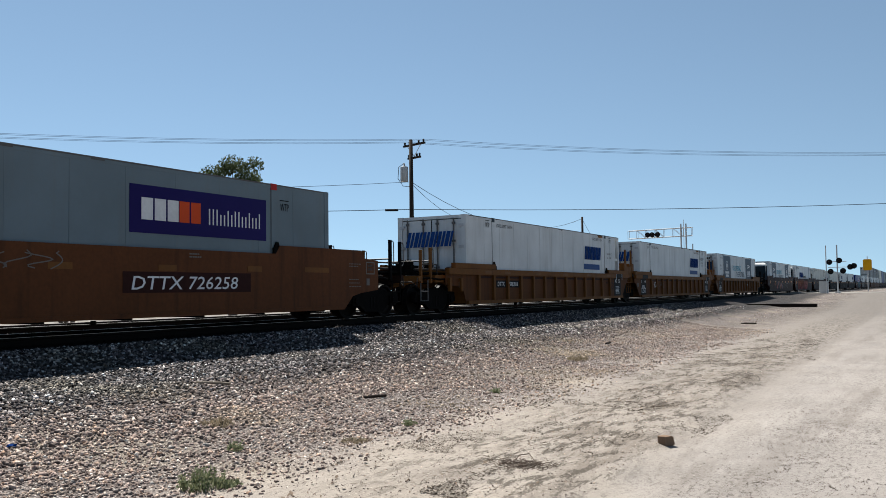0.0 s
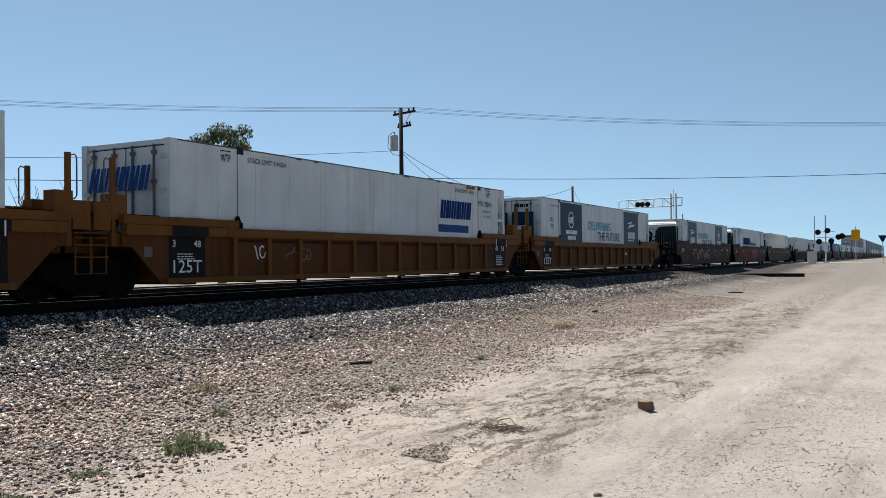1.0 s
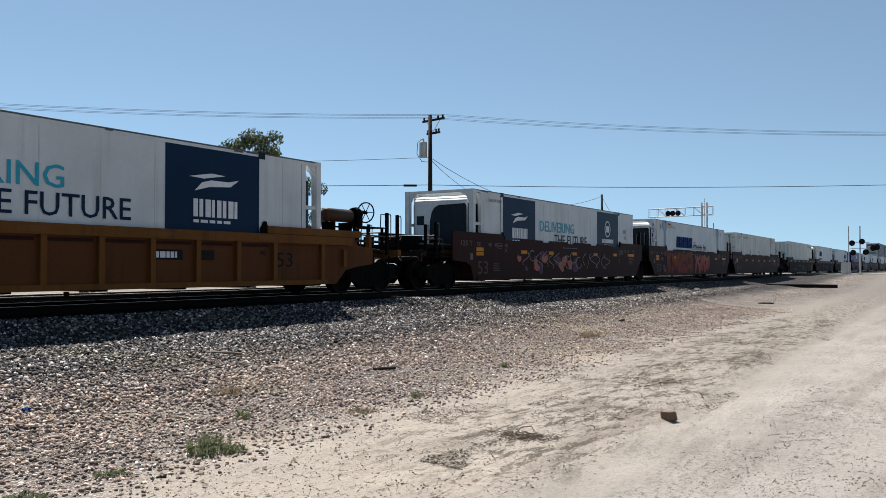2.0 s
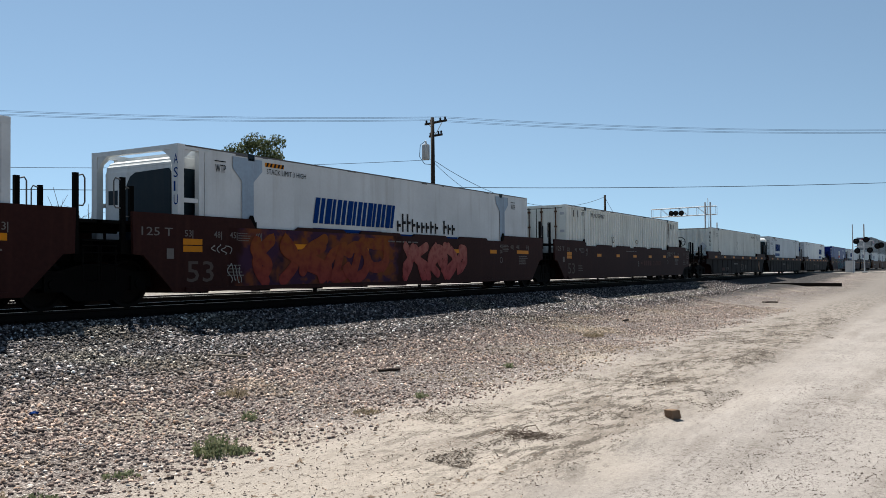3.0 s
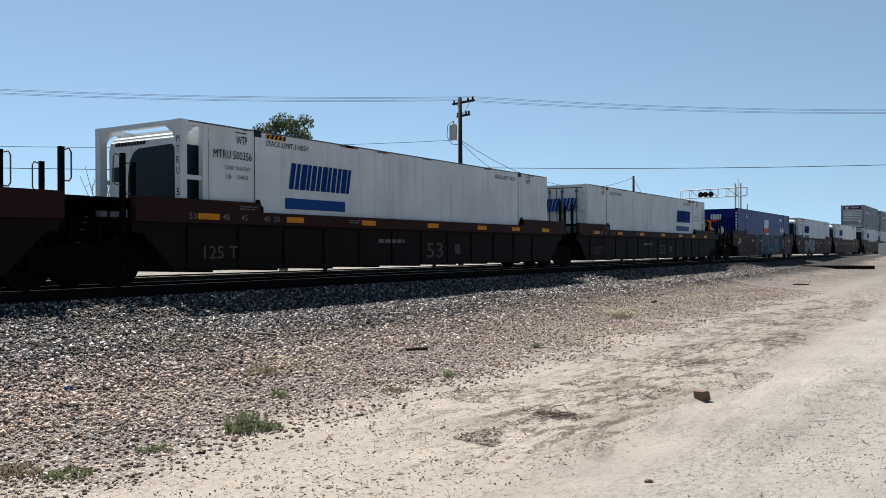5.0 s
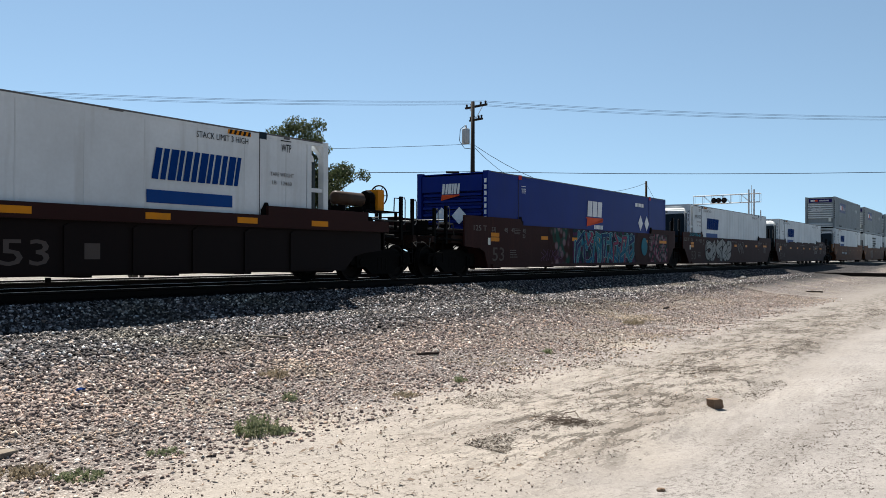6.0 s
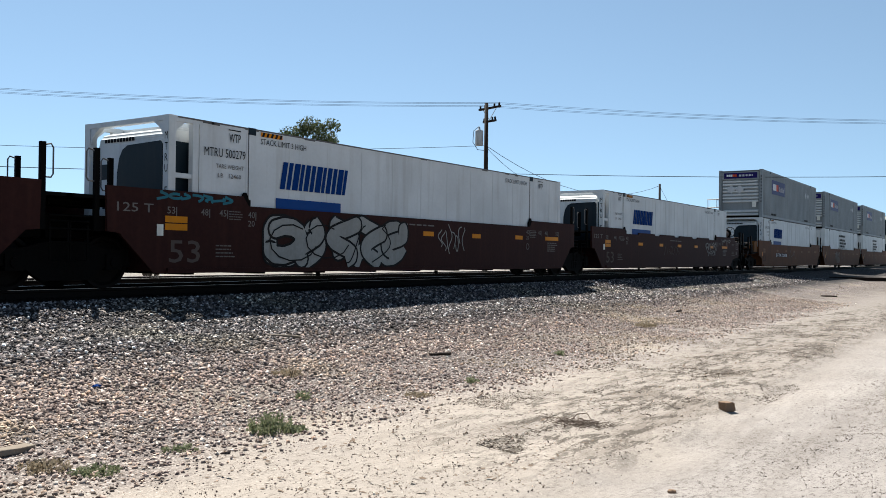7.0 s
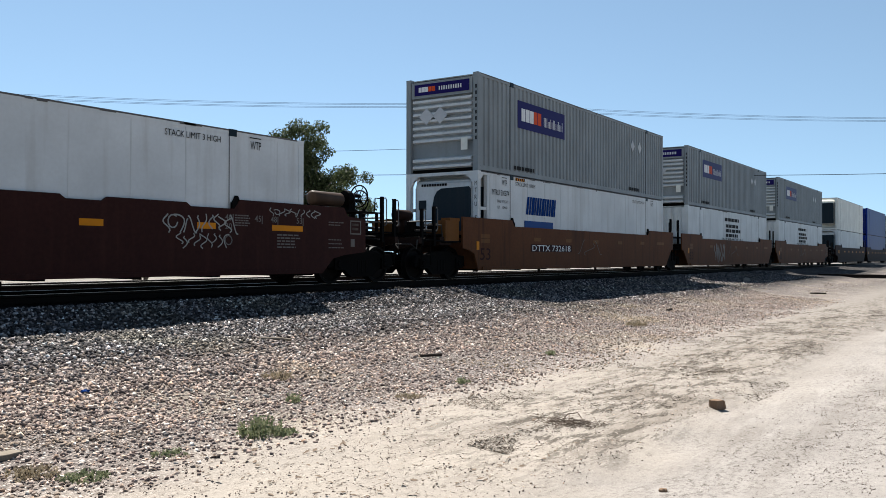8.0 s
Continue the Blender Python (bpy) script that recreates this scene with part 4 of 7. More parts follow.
def well_car(u, mat, style, fo, ro, label, group, top=1.60, bump=1.79, nose=1.45, gear=True):
    """One well of an articulated stack car. u: where its container begins along the train."""
    t = thing("well_car", pose(u, TRACK_Y, RAIL_Z), label, "well car", group)
    outline = side_outline("wavy" if style == "wavy" else "plain", fo, ro, top, top + 0.004 if style == "ribbed" else bump, nose)
    west, east = outline[0][0], max(p[0] for p in outline)
    for y in (-1, 1):
        bm = bmesh.new()
        if style in ("plain", "wavy"):
            prism(bm, outline, y * 1.345 - 0.03, y * 1.345 + 0.03)
            box(bm, 0.1, 16.05, min(y * 1.36, y * 1.42), max(y * 1.36, y * 1.42), 0.27, 0.36)
        elif style == "ribbed":
            prism(bm, outline, y * 1.33 - 0.02, y * 1.33 + 0.02)
        else:
            prism(bm, [(west, 1.25), (east, 1.25)] + outline[-8:], y * 1.325 - 0.015, y * 1.325 + 0.015)
        part("side_sheet", bm, OCHRESIDE if style == "ribbed" else RECESSBROWN if style == "deep" else mat, t)
        if style == "ribbed":
            bm = bmesh.new()
            box(bm, west + 0.02, 16.15 + 1.1, min(y * 1.352, y * 1.46), max(y * 1.352, y * 1.46), top - 0.20, top - 0.005)
            for x0, x1 in ((west + 0.5 if fo else west, 1.98), (14.16, 16.15 + (1.5 if ro else 1.15))):
                box(bm, x0, x1, min(y * 1.26, y * 1.42), max(y * 1.26, y * 1.42), top + 0.006, top + 0.17)
            box(bm, -0.1, 16.25, min(y * 1.34, y * 1.44), max(y * 1.34, y * 1.44), 0.272, 0.38)
            part("top_chord", bm, mat, t)
            bm = bmesh.new()
            prism(bm, [(-0.06, 0.38), (0.06, 0.38), (0.06, top - 0.2), (-0.06, top - 0.2)], min(y * 1.352, y * 1.44), max(y * 1.352, y * 1.44))
            me = mesh_of("rib", bm, mat)
            bm = bmesh.new()
            box(bm, 0.1, 1.0, min(y * 1.352, y * 1.375), max(y * 1.352, y * 1.375), top - 0.30, top - 0.24)
            me2 = mesh_of("stiffener", bm, BROWN)
            for x in ((-1.3, -0.55) if fo else ()) + ((16.07, 16.95) if ro else ()):
                piece("rib", me, t, pose(x, 0, 0.5 if x < -0.5 or x > 16.5 else 0) @ Matrix.Diagonal((1, 1, 0.50 if x < -0.5 or x > 16.5 else 1, 1)))
            for i in range(0 if fo else 1, 13):
                piece("rib", me, t, pose(0.70 + i * 1.14, 0, 0))
                if i < 12:
                    piece("stiffener", me2, t, pose(0.70 + i * 1.14, 0, 0))
        if style == "deep":
            bm = bmesh.new()
            box(bm, west, east, min(y * 1.342, y * 1.47), max(y * 1.342, y * 1.47), 1.20, 1.46)
            box(bm, west, 2.0, min(y * 1.31, y * 1.44), max(y * 1.31, y * 1.44), 1.462, 1.66)
            box(bm, 14.1, 16.15 + (1.3 if ro else 1.15), min(y * 1.31, y * 1.44), max(y * 1.31, y * 1.44), 1.462, 1.66)
            part("top_chord", bm, REDBROWN, t, "red-brown top chord with yellow reflectors")
            bm = bmesh.new()
            prism(bm, [(0, 0.30), (1.22, 0.30), (1.22, 1.10), (1.1, 1.16), (0.12, 1.16), (0, 1.10)], min(y * 1.342, y * 1.375), max(y * 1.342, y * 1.375))
            me = mesh_of("side_panel", bm, RECESSBROWN)
            for i in range(12):
                piece("side_panel", me, t, pose(0.1 + i * 1.34, 0, 0))
    bm = bmesh.new()
    box(bm, 0, 16.15, -1.3, 1.3, 0.272, 0.298)
    for i in range(9):
        box(bm, 0.6 + i * 1.85, 0.8 + i * 1.85, -1.3, 1.3, 0.235, 0.272)
    for x in (4.7, 9.5):
        rod(bm, (x, -0.9, 0.24), (x, -0.9, 0.16), 0.05, 8)
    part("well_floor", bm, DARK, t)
    est = "frame" if style == "ribbed" else "plain"
    car_end(t, mat if style != "deep" else REDBROWN, -1, fo, est, False, int(u))
    car_end(t, mat if style != "deep" else REDBROWN, +1, ro, est, gear, int(u) + 1)
    if fo:
        truck(t, -2.05 if style == "deep" else -1.62)
    truck(t, 16.15 + (2.35 if ro else 1.78))
    for x in (2.02, 14.13):
        bm = bmesh.new()
        box(bm, x - 0.13, x + 0.13, -1.37, -1.31, top - 0.02, top + 0.13)
        prism(bm, [(x - 0.12, top + 0.1), (x + 0.12, top + 0.1), (x + 0.04, top + 0.27), (x - 0.02, top + 0.27)], -1.35, -1.31)
        part("container_guide", bm, DARK, t)
    # reflectors and the usual stencils
    d = {"plain": -1.377, "wavy": -1.377, "ribbed": -1.353, "deep": -1.472}[style]
    if style != "ribbed":
        zr = 1.27 if style == "deep" else 1.36
        for x, w, z in ((0.06, 0.50, 1.20), (0.06, 0.50, 1.06), (3.4, 0.50, 1.16), (5.85, 0.44, 1.16), (8.2, 0.48, 1.16), (10.6, 0.46, 1.16), (13.1, 0.46, 1.18), (15.1, 0.94, 1.19)) if style != "deep" else [
                (k, 0.55, zr) for k in (0.27, 2.75, 5.4, 8.3, 11.0, 13.2, 15.4)]:
            panel(t, DULLSTRIP if mat is RUSTORANGE else YELLOW, x, x + w, z, z + 0.12, d, name="reflector", label="amber reflective strip")
    if ro and style in ("plain", "wavy"):
        # printed frame and lines at the rear of the side
        bm = bmesh.new()
        x, z = 16.15 + 1.52, 1.17
        for q in ((x, x + 0.40, z, z + 0.03), (x, x + 0.40, z + 0.30, z + 0.33), (x, x + 0.03, z + 0.03, z + 0.30), (x + 0.37, x + 0.40, z + 0.03, z + 0.30)):
            slab(bm, [(q[0], q[2]), (q[1], q[2]), (q[1], q[3]), (q[0], q[3])], d)
        part("print_frame", bm, FADEDPRINT, t)
        bars(t, DIMPRINT, x + 0.08, z + 0.20, 0.24, 2, 0.1, 0.06, d, seed=77)
        bars(t, FADEDPRINT, 16.15 + 0.75, 1.42, 0.55, 2, 0.06, 0.022, d, seed=78)
        bars(t, FADEDPRINT, 16.15 + 0.75, 1.02, 0.55, 3, 0.09, 0.022, d, seed=79)
        panel(t, FADEDPRINT, x + 0.02, x + 0.16, 0.88, 1.06, d, name="notice_plate")
    return moving(t)


def stencils(t, d=-1.377, big53=True, col=FADEDPRINT, z=1.36):
    for s, x in (("53", 0.10), ("48", 0.88), ("45", 1.33), ("40", 2.08), ("40", 13.80), ("45", 14.60), ("48", 15.06), ("53", 15.84)):
        text(s, t, col, x, z, 0.18, 0.13, d - 0.003)
        panel(t, col, x + 0.20, x + 0.22, z - 0.04, z + 0.13, d, name="stencil_mark")
    for x in (2.08, 13.80):
        text("20", t, col, x, z - 0.17, 0.18, 0.12, d - 0.003)
    bars(t, col, 1.58, z + 0.1, 0.36, 4, 0.05, 0.02, d, seed=8)
    bars(t, col, 14.06, z + 0.1, 0.42, 5, 0.05, 0.025, d, seed=9)
    bm = bmesh.new()
    ribbon(bm, [(13.89 + 0.09 * math.cos(k * 0.524), 0.97 + 0.09 * math.sin(k * 0.524)) for k in range(13)], 0.022, d)
    part("roundel", bm, col, t)
    if big53:
        text("53", t, DIMPRINT, 0.15, 0.46, 0.72, 0.42, d - 0.003)
        text("125 T", t, col, -0.95, 1.36, 0.75, 0.16, d - 0.003)
    bars(t, col, 1.25, 0.78, 0.5, 4, 0.07, 0.025, d, seed=3)
    bars(t, col, 15.25, 1.09, 0.72, 5, 0.065, 0.03, d, seed=5)
    bars(t, col, 7.2, 1.42, 1.6, 1, 0.1, 0.035, d, seed=6)


HC = 2.9


def frame_parts(t, mat, L=16.15, r0=0.1, r1=0.1):
    for x in (0.0, L - 0.16):
        for y in (-1.295, 1.135):
            bm = bmesh.new()
            box(bm, x, x + 0.16, y, y + 0.16, 0.12, HC - 0.12)
            part("corner_post", bm, mat, t)
    bm = bmesh.new()
    box(bm, 0, 0.18, 0, 0.178, 0, 0.12)
    me = mesh_of("corner_casting", bm, mat)
    for x in (0.0, L - 0.18):
        for y in (-1.298, 1.12):
            for z in (0.0, HC - 0.12):
                piece("corner_casting", me, t, pose(x, y, z))
    for y in (-1.29, 1.19):
        for z0, z1 in ((HC - 0.10, HC - 0.01), (0.02, 0.16)):
            bm = bmesh.new()
            box(bm, 0.18, L - 0.18, y, y + 0.10, z0, z1)
            part("side_rail", bm, mat, t)
    bm = bmesh.new()
    box(bm, r0, L - r1, -1.19, 1.19, HC - 0.06, HC - 0.03)
    part("roof", bm, mat, t)
    # thin dark strip that stands in for the shadow at the roof edge
    bm = bmesh.new()
    box(bm, 0.2, L - 0.2, -1.296, -1.289, HC - 0.034, HC - 0.004)
    part("roof_shadow_line", bm, RODSTEEL, t)
    # scuffed patches on the top rail
    rnd = random.Random(int(t.matrix_basis.translation.x * 10))
    bm = bmesh.new()
    for _ in range(8 if mat is WHITE else 5):
        a, w = rnd.uniform(0.3, L - 1.2), rnd.uniform(0.05, 0.5)
        box(bm, a, a + w, -1.2985, -1.2965, HC - rnd.uniform(0.045, 0.075), HC - 0.012)
    tagged(part("scuff_mark", bm, RODSTEEL if mat is WHITE else RODSTEEL, t), kind="stuff")
    bm = bmesh.new()
    box(bm, 0.1, L - 0.1, -1.19, 1.19, 0.03, 0.10)
    part("floor_frame", bm, DARK, t)
    for x in (1.98, L - 2.16):
        bm = bmesh.new()
        box(bm, x, x + 0.14, -1.299, -1.20, 0.12, HC - 0.12)
        part("lift_post", bm, mat, t)
        bm = bmesh.new()
        box(bm, x - 0.016, x - 0.002, -1.294, -1.287, 0.16, HC - 0.14)
        part("post_seam", bm, RODSTEEL, t)
        bm = bmesh.new()
        box(bm, x - 0.02, x + 0.18, -1.306, -1.12, HC - 0.14, HC + 0.004)
        part("lift_casting", bm, RED if mat in (BLUE, PALEGREY) else BLACK, t)


def corrugated(bm, x0, x1, y, sg, pitch, depth, z0, z1):
    n = int((x1 - x0) / pitch)
    p = (x1 - x0) / n
    pts = [(x0, 0.0)]
    for i in range(n):
        a = x0 + i * p
        pts += [(a + 0.46 * p, 0.0), (a + 0.57 * p, depth), (a + 0.89 * p, depth), (a + p, 0.0)]
    row = [(bm.verts.new((x, y + sg * d, z0)), bm.verts.new((x, y + sg * d, z1))) for x, d in pts]
    for a, b in zip(row, row[1:]):
        bm.faces.new((a[0], b[0], b[1], a[1]))


def flat_side(bm, x0, x1, y0, y1):
    box(bm, x0, x1, y0, y1, 0.10, HC - 0.08)


def doors(t, mat, x, sg):
    """Two leaf doors with locking rods. sg: the way they face along x."""
    for a, b in ((-1.13, -0.02), (0.02, 1.13)):
        bm = bmesh.new()
        box(bm, min(x, x + sg * 0.06), max(x, x + sg * 0.06), a, b, 0.14, HC - 0.14)
        for z in (0.95, 1.9) if mat is IVORY else ():
            box(bm, min(x + sg * 0.061, x + sg * 0.075), max(x + sg * 0.061, x + sg * 0.075), a + 0.12, b - 0.12, z, z + 0.14)
        door = part("door", bm, mat, t)
        bm = bmesh.new()
        box(bm, min(x + sg * 0.005, x + sg * 0.045), max(x + sg * 0.005, x + sg * 0.045), a - 0.018, b + 0.018, 0.118, HC - 0.118)
        part("gasket", bm, DARK, door, "black rubber door gasket")
        for y in (a + 0.28, b - 0.22):
            bm = bmesh.new()
            rod(bm, (x + sg * 0.10, y, 0.12), (x + sg * 0.10, y, HC - 0.1), 0.026, 8)
            for z in (0.3, 1.15, 2.0, HC - 0.3):
                box(bm, min(x + sg * 0.06, x + sg * 0.13), max(x + sg * 0.06, x + sg * 0.13), y - 0.05, y + 0.05, z, z + 0.07)
            rod(bm, (x + sg * 0.11, y, 1.2), (x + sg * 0.11, y + 0.3, 1.17), 0.014, 6)
            part("lock_rod", bm, RUST if mat is IVORY else RODSTEEL, door)
        e = a if abs(a) > abs(b) else b
        for z in (0.3, 1.05, 1.8, 2.5):
            bm = bmesh.new()
            box(bm, min(x + sg * 0.05, x + sg * 0.11), max(x + sg * 0.05, x + sg * 0.11), e - 0.09, e + 0.09, z, z + 0.10)
            part("hinge", bm, GALV, door)
    for z in (0.0, HC - 0.12):
        bm = bmesh.new()
        box(bm, min(x - sg * 0.02, x + sg * 0.05), max(x - sg * 0.02, x + sg * 0.05), -1.13, 1.13, z + 0.01, z + 0.115)
        part("door_frame", bm, mat, t)


def reefer_end(t, mat, x, sg):
    """An open end frame with a refrigeration unit set back in it. sg: the way it faces."""
    X = lambda d: x - sg * d

    def bx(bm, d0, d1, y0, y1, z0, z1):
        a, b = X(d0), X(d1)
        box(bm, min(a, b), max(a, b), y0, y1, z0, z1)
    bm = bmesh.new()
    bx(bm, 0.0, 0.14, -1.13, 1.13, HC - 0.10, HC - 0.005)
    bx(bm, 0.0, 0.14, -1.13, 1.13, 0.01, 0.13)
    for y in (-1.26, 1.20):
        bx(bm, 0.16, 0.80, y, y + 0.06, 1.75, 1.84)
        bx(bm, 0.56, 0.70, y - 0.03, y + 0.09, 0.12, HC - 0.1)
        prism(bm, [(X(0.14), HC - 0.10), (X(0.14), HC - 0.38), (X(0.22), HC - 0.25), (X(0.40), HC - 0.10)], y, y + 0.06)
    for y in (-1.13, 1.13):
        s = -1 if y < 0 else 1
        prism_x(bm, [(y, HC - 0.10), (y, HC - 0.42), (y - s * 0.10, HC - 0.24), (y - s * 0.30, HC - 0.10)], *sorted((X(0.02), X(0.12))))
    part("end_frame", bm, mat, t)
    bm = bmesh.new()
    bx(bm, 0.80, 0.88, -1.26, 1.26, 0.12, HC - 0.06)
    part("front_bulkhead", bm, mat, t)
    bm = bmesh.new()
    prism(bm, [(X(0.80), 0.5), (X(0.12), 0.5), (X(0.12), 2.50), (X(0.17), 2.63), (X(0.30), 2.71), (X(0.80), 2.76)], -1.02, 1.04)
    bmesh.ops.bevel(bm, geom=bm.edges[:], offset=0.05, segments=3, affect="EDGES")
    unit = part("refrigeration_unit", bm, mat, t, "white moulded refrigeration unit casing")
    for y in (-1.034, 1.044):
        bm = bmesh.new()
        bx(bm, 0.16, 0.76, y - 0.01, y + 0.01, 0.52, 2.46)
        part("side_grille", bm, BLACK, unit, "dark side panel of the unit")
    bm = bmesh.new()
    prof = [(-0.98, 0.55), (-0.98, 2.38), (-0.92, 2.45), (0.06, 2.42), (0.22, 2.34), (0.32, 2.18), (0.38, 1.9), (0.42, 0.55)]
    prism_x(bm, prof, *sorted((X(0.125), X(0.100))))
    part("radiator_grille", bm, BLACK, unit, "dark blue-black grille panel")
    bm = bmesh.new()
    prism_x(bm, [(0.62, 1.78), (0.90, 1.78), (0.90, 2.08), (0.62, 2.08)], *sorted((X(0.125), X(0.110))))
    part("control_window", bm, BLACK, unit)
    bm = bmesh.new()
    prism_x(bm, [(0.70, 1.2), (0.85, 1.2), (0.85, 1.42), (0.70, 1.42)], *sorted((X(0.125), X(0.108))))
    part("control_panel", bm, BLACK, unit)
    return unit


def container(u, z, mat, style, front, rear, label, group="containers on the train", L=16.15, pitch=0.30, depth=0.035):
    t = thing("container", pose(u, TRACK_Y, z), label, "container", group)
    frame_parts(t, mat, L, 0.8 if front == "reefer" else 0.1, 0.8 if rear == "reefer" else 0.1)
    a = 0.72 if front == "reefer" else 0.16
    b = L - (0.72 if rear == "reefer" else 0.16)
    for y, sg in ((-1.285, 1), (1.285, -1)):
        bm = bmesh.new()
        if style == "corrugated":
            corrugated(bm, a, b, y, sg, pitch, depth, 0.15, HC - 0.09)
        elif style == "seamed":
            flat_side(bm, a, b, min(y, y + sg * 0.04), max(y, y + sg * 0.04))
        else:
            flat_side(bm, a, b, min(y, y + sg * 0.04), max(y, y + sg * 0.04))
        part("side_panel", bm, mat, t)
        if style == "seamed" and sg > 0:
            bm = bmesh.new()
            box(bm, -0.012, 0.012, y - 0.005, y - 0.001, 0.16, HC - 0.1)
            me = mesh_of("seam", bm, mat)
            for i in range(int((b - a - 0.6) / 1.22)):
                piece("seam", me, t, pose(a + 1.2 + 1.22 * i, 0, 0))
    for x, sg, kind in ((0.0, -1, front), (L, 1, rear)):
        if kind == "doors":
            doors(t, mat, x - sg * 0.10, sg)
        elif kind == "reefer":
            reefer_end(t, mat, x, sg)
        elif kind == "ribs":        # flat wall with lying ribs
            bm = bmesh.new()
            box(bm, min(x - sg * 0.19, x - sg * 0.14), max(x - sg * 0.19, x - sg * 0.14), -1.14, 1.14, 0.1, HC - 0.1)
            box(bm, min(x - sg * 0.139, x - sg * 0.004), max(x - sg * 0.139, x - sg * 0.004), -1.10, 1.10, 2.30, HC - 0.11)
            part("end_wall", bm, mat, t)
            bm = bmesh.new()
            prism(bm, [(x - sg * 0.14, 0), (x - sg * 0.01, 0.02), (x - sg * 0.01, 0.09), (x - sg * 0.14, 0.14)], -1.06, 1.06)
            # grey containers get ribs with the light painted in
            me = mesh_of("end_rib", bm, LITRIBGREY if mat is GREY else mat)
            for z in (0.12, 0.32, 0.92, 1.12, 1.32, 1.53, 1.74, 1.95, 2.14):
                piece("end_rib", me, t, pose(0, 0, z))
        else:                       # upright folds
            bm = bmesh.new()
            pts = []
            for i in range(6):
                y = -1.13 + i * 2.26 / 6
                pts += [(y, 0.02), (y + 0.12, 0.02), (y + 0.2, 0.11), (y + 0.30, 0.11)]
            pts.append((1.13, 0.02))
            row = [(bm.verts.new((x - sg * d, y, 0.1)), bm.verts.new((x - sg * d, y, HC - 0.1))) for y, d in pts]
            for p, q in zip(row, row[1:]):
                bm.faces.new((p[0], q[0], q[1], p[1]))
            part("end_wall", bm, mat, t)
    return moving(t)


def wtp(t, x, number="", col=BLACKPRINT, zt=2.55, arrow=True):
    text("WTP", t, col, x, zt, 0.30, 0.17)
    panel(t, col, x - 0.02, x + 0.30, zt + 0.23, zt + 0.25, name="arrow")
    if number:
        text(number, t, col, x - 0.62, zt - 0.32, 1.05, 0.17)


def post_text(t, s, col, top, pitch=0.205, h=0.14):
    """Letters one below the other down the near front post."""
    for i, ch in enumerate(s):
        if ch != " ":
            text(ch, t, col, -1.185, top - i * pitch, h * (0.25 if ch == "I" else 0.6), h, -0.004, "front")


def hazard(t, x, z):
    """Small black and yellow height stripe."""
    panel(t, YELLOW, x, x + 0.62, z, z + 0.09, name="height_stripe")
    bm = bmesh.new()
    for i in range(5):
        a = x + 0.02 + i * 0.125
        slab(bm, [(a, z), (a + 0.06, z), (a + 0.10, z + 0.09), (a + 0.04, z + 0.09)], -1.304)
    part("height_stripe", bm, BLACKPRINT, t)


def fleet_reefer(u, z, door_front, number, nudge=0.0):
    """White refrigerated container with a blue word mark near its machinery end."""
    t = container(u, z, WHITE, "seamed", "doors" if door_front else "reefer", "reefer" if door_front else "doors",
                  "white refrigerated container with blue slanted word mark", "refrigerated containers")
    x = (11.2 if door_front else 2.95) + nudge
    blocks(t, ROYAL, x + 0.06, 1.72, 2.15, 0.58, 6, gap=0.14, slant=0.18, cut=True)
    panel(t, BRIGHTBLUE, x - 0.05, x + 2.02, 1.28, 1.52, name="stripe", label="royal blue stripe")
    n = 14.62 if door_front else 1.45
    wtp(t, n, number)
    text("TARE WEIGHT", t, FADEDPRINT, n - 0.33, 2.01, 0.72, 0.085)
    text("LB   12460", t, FADEDPRINT, n - 0.28, 1.83, 0.60, 0.085)
    text("STACK LIMIT 3 HIGH", t, BLACKPRINT, 12.3 if door_front else 2.3, 2.60, 1.35, 0.12)
    text("STACK LIMIT 3 HIGH", t, BLACKPRINT, 2.3 if door_front else 12.4, 2.60, 1.35, 0.12)
    hazard(t, 13.1 if door_front else 2.3, 2.76)
    if door_front:
        blocks(t, BRIGHTBLUE, 0.88, 1.86, 1.75, 0.50, 6, -0.172, "front", 0.25, 0.14, cut=True)
        bars(t, BLACKPRINT, 1.05, 1.35, 0.5, 2, 0.2, 0.12, -0.172, "front", seed=8)
        wtp(t, 1.45)
    else:
        post_text(t, "MTRU 5", BLACKPRINT, 2.45)
        wtp(t, 14.55)
        blocks(t, BLACKPRINT, 0.80, 2.50, 0.95, 0.075, 10, 0.117, "front", 0, 0.22, "maker_mark", False)
    return t


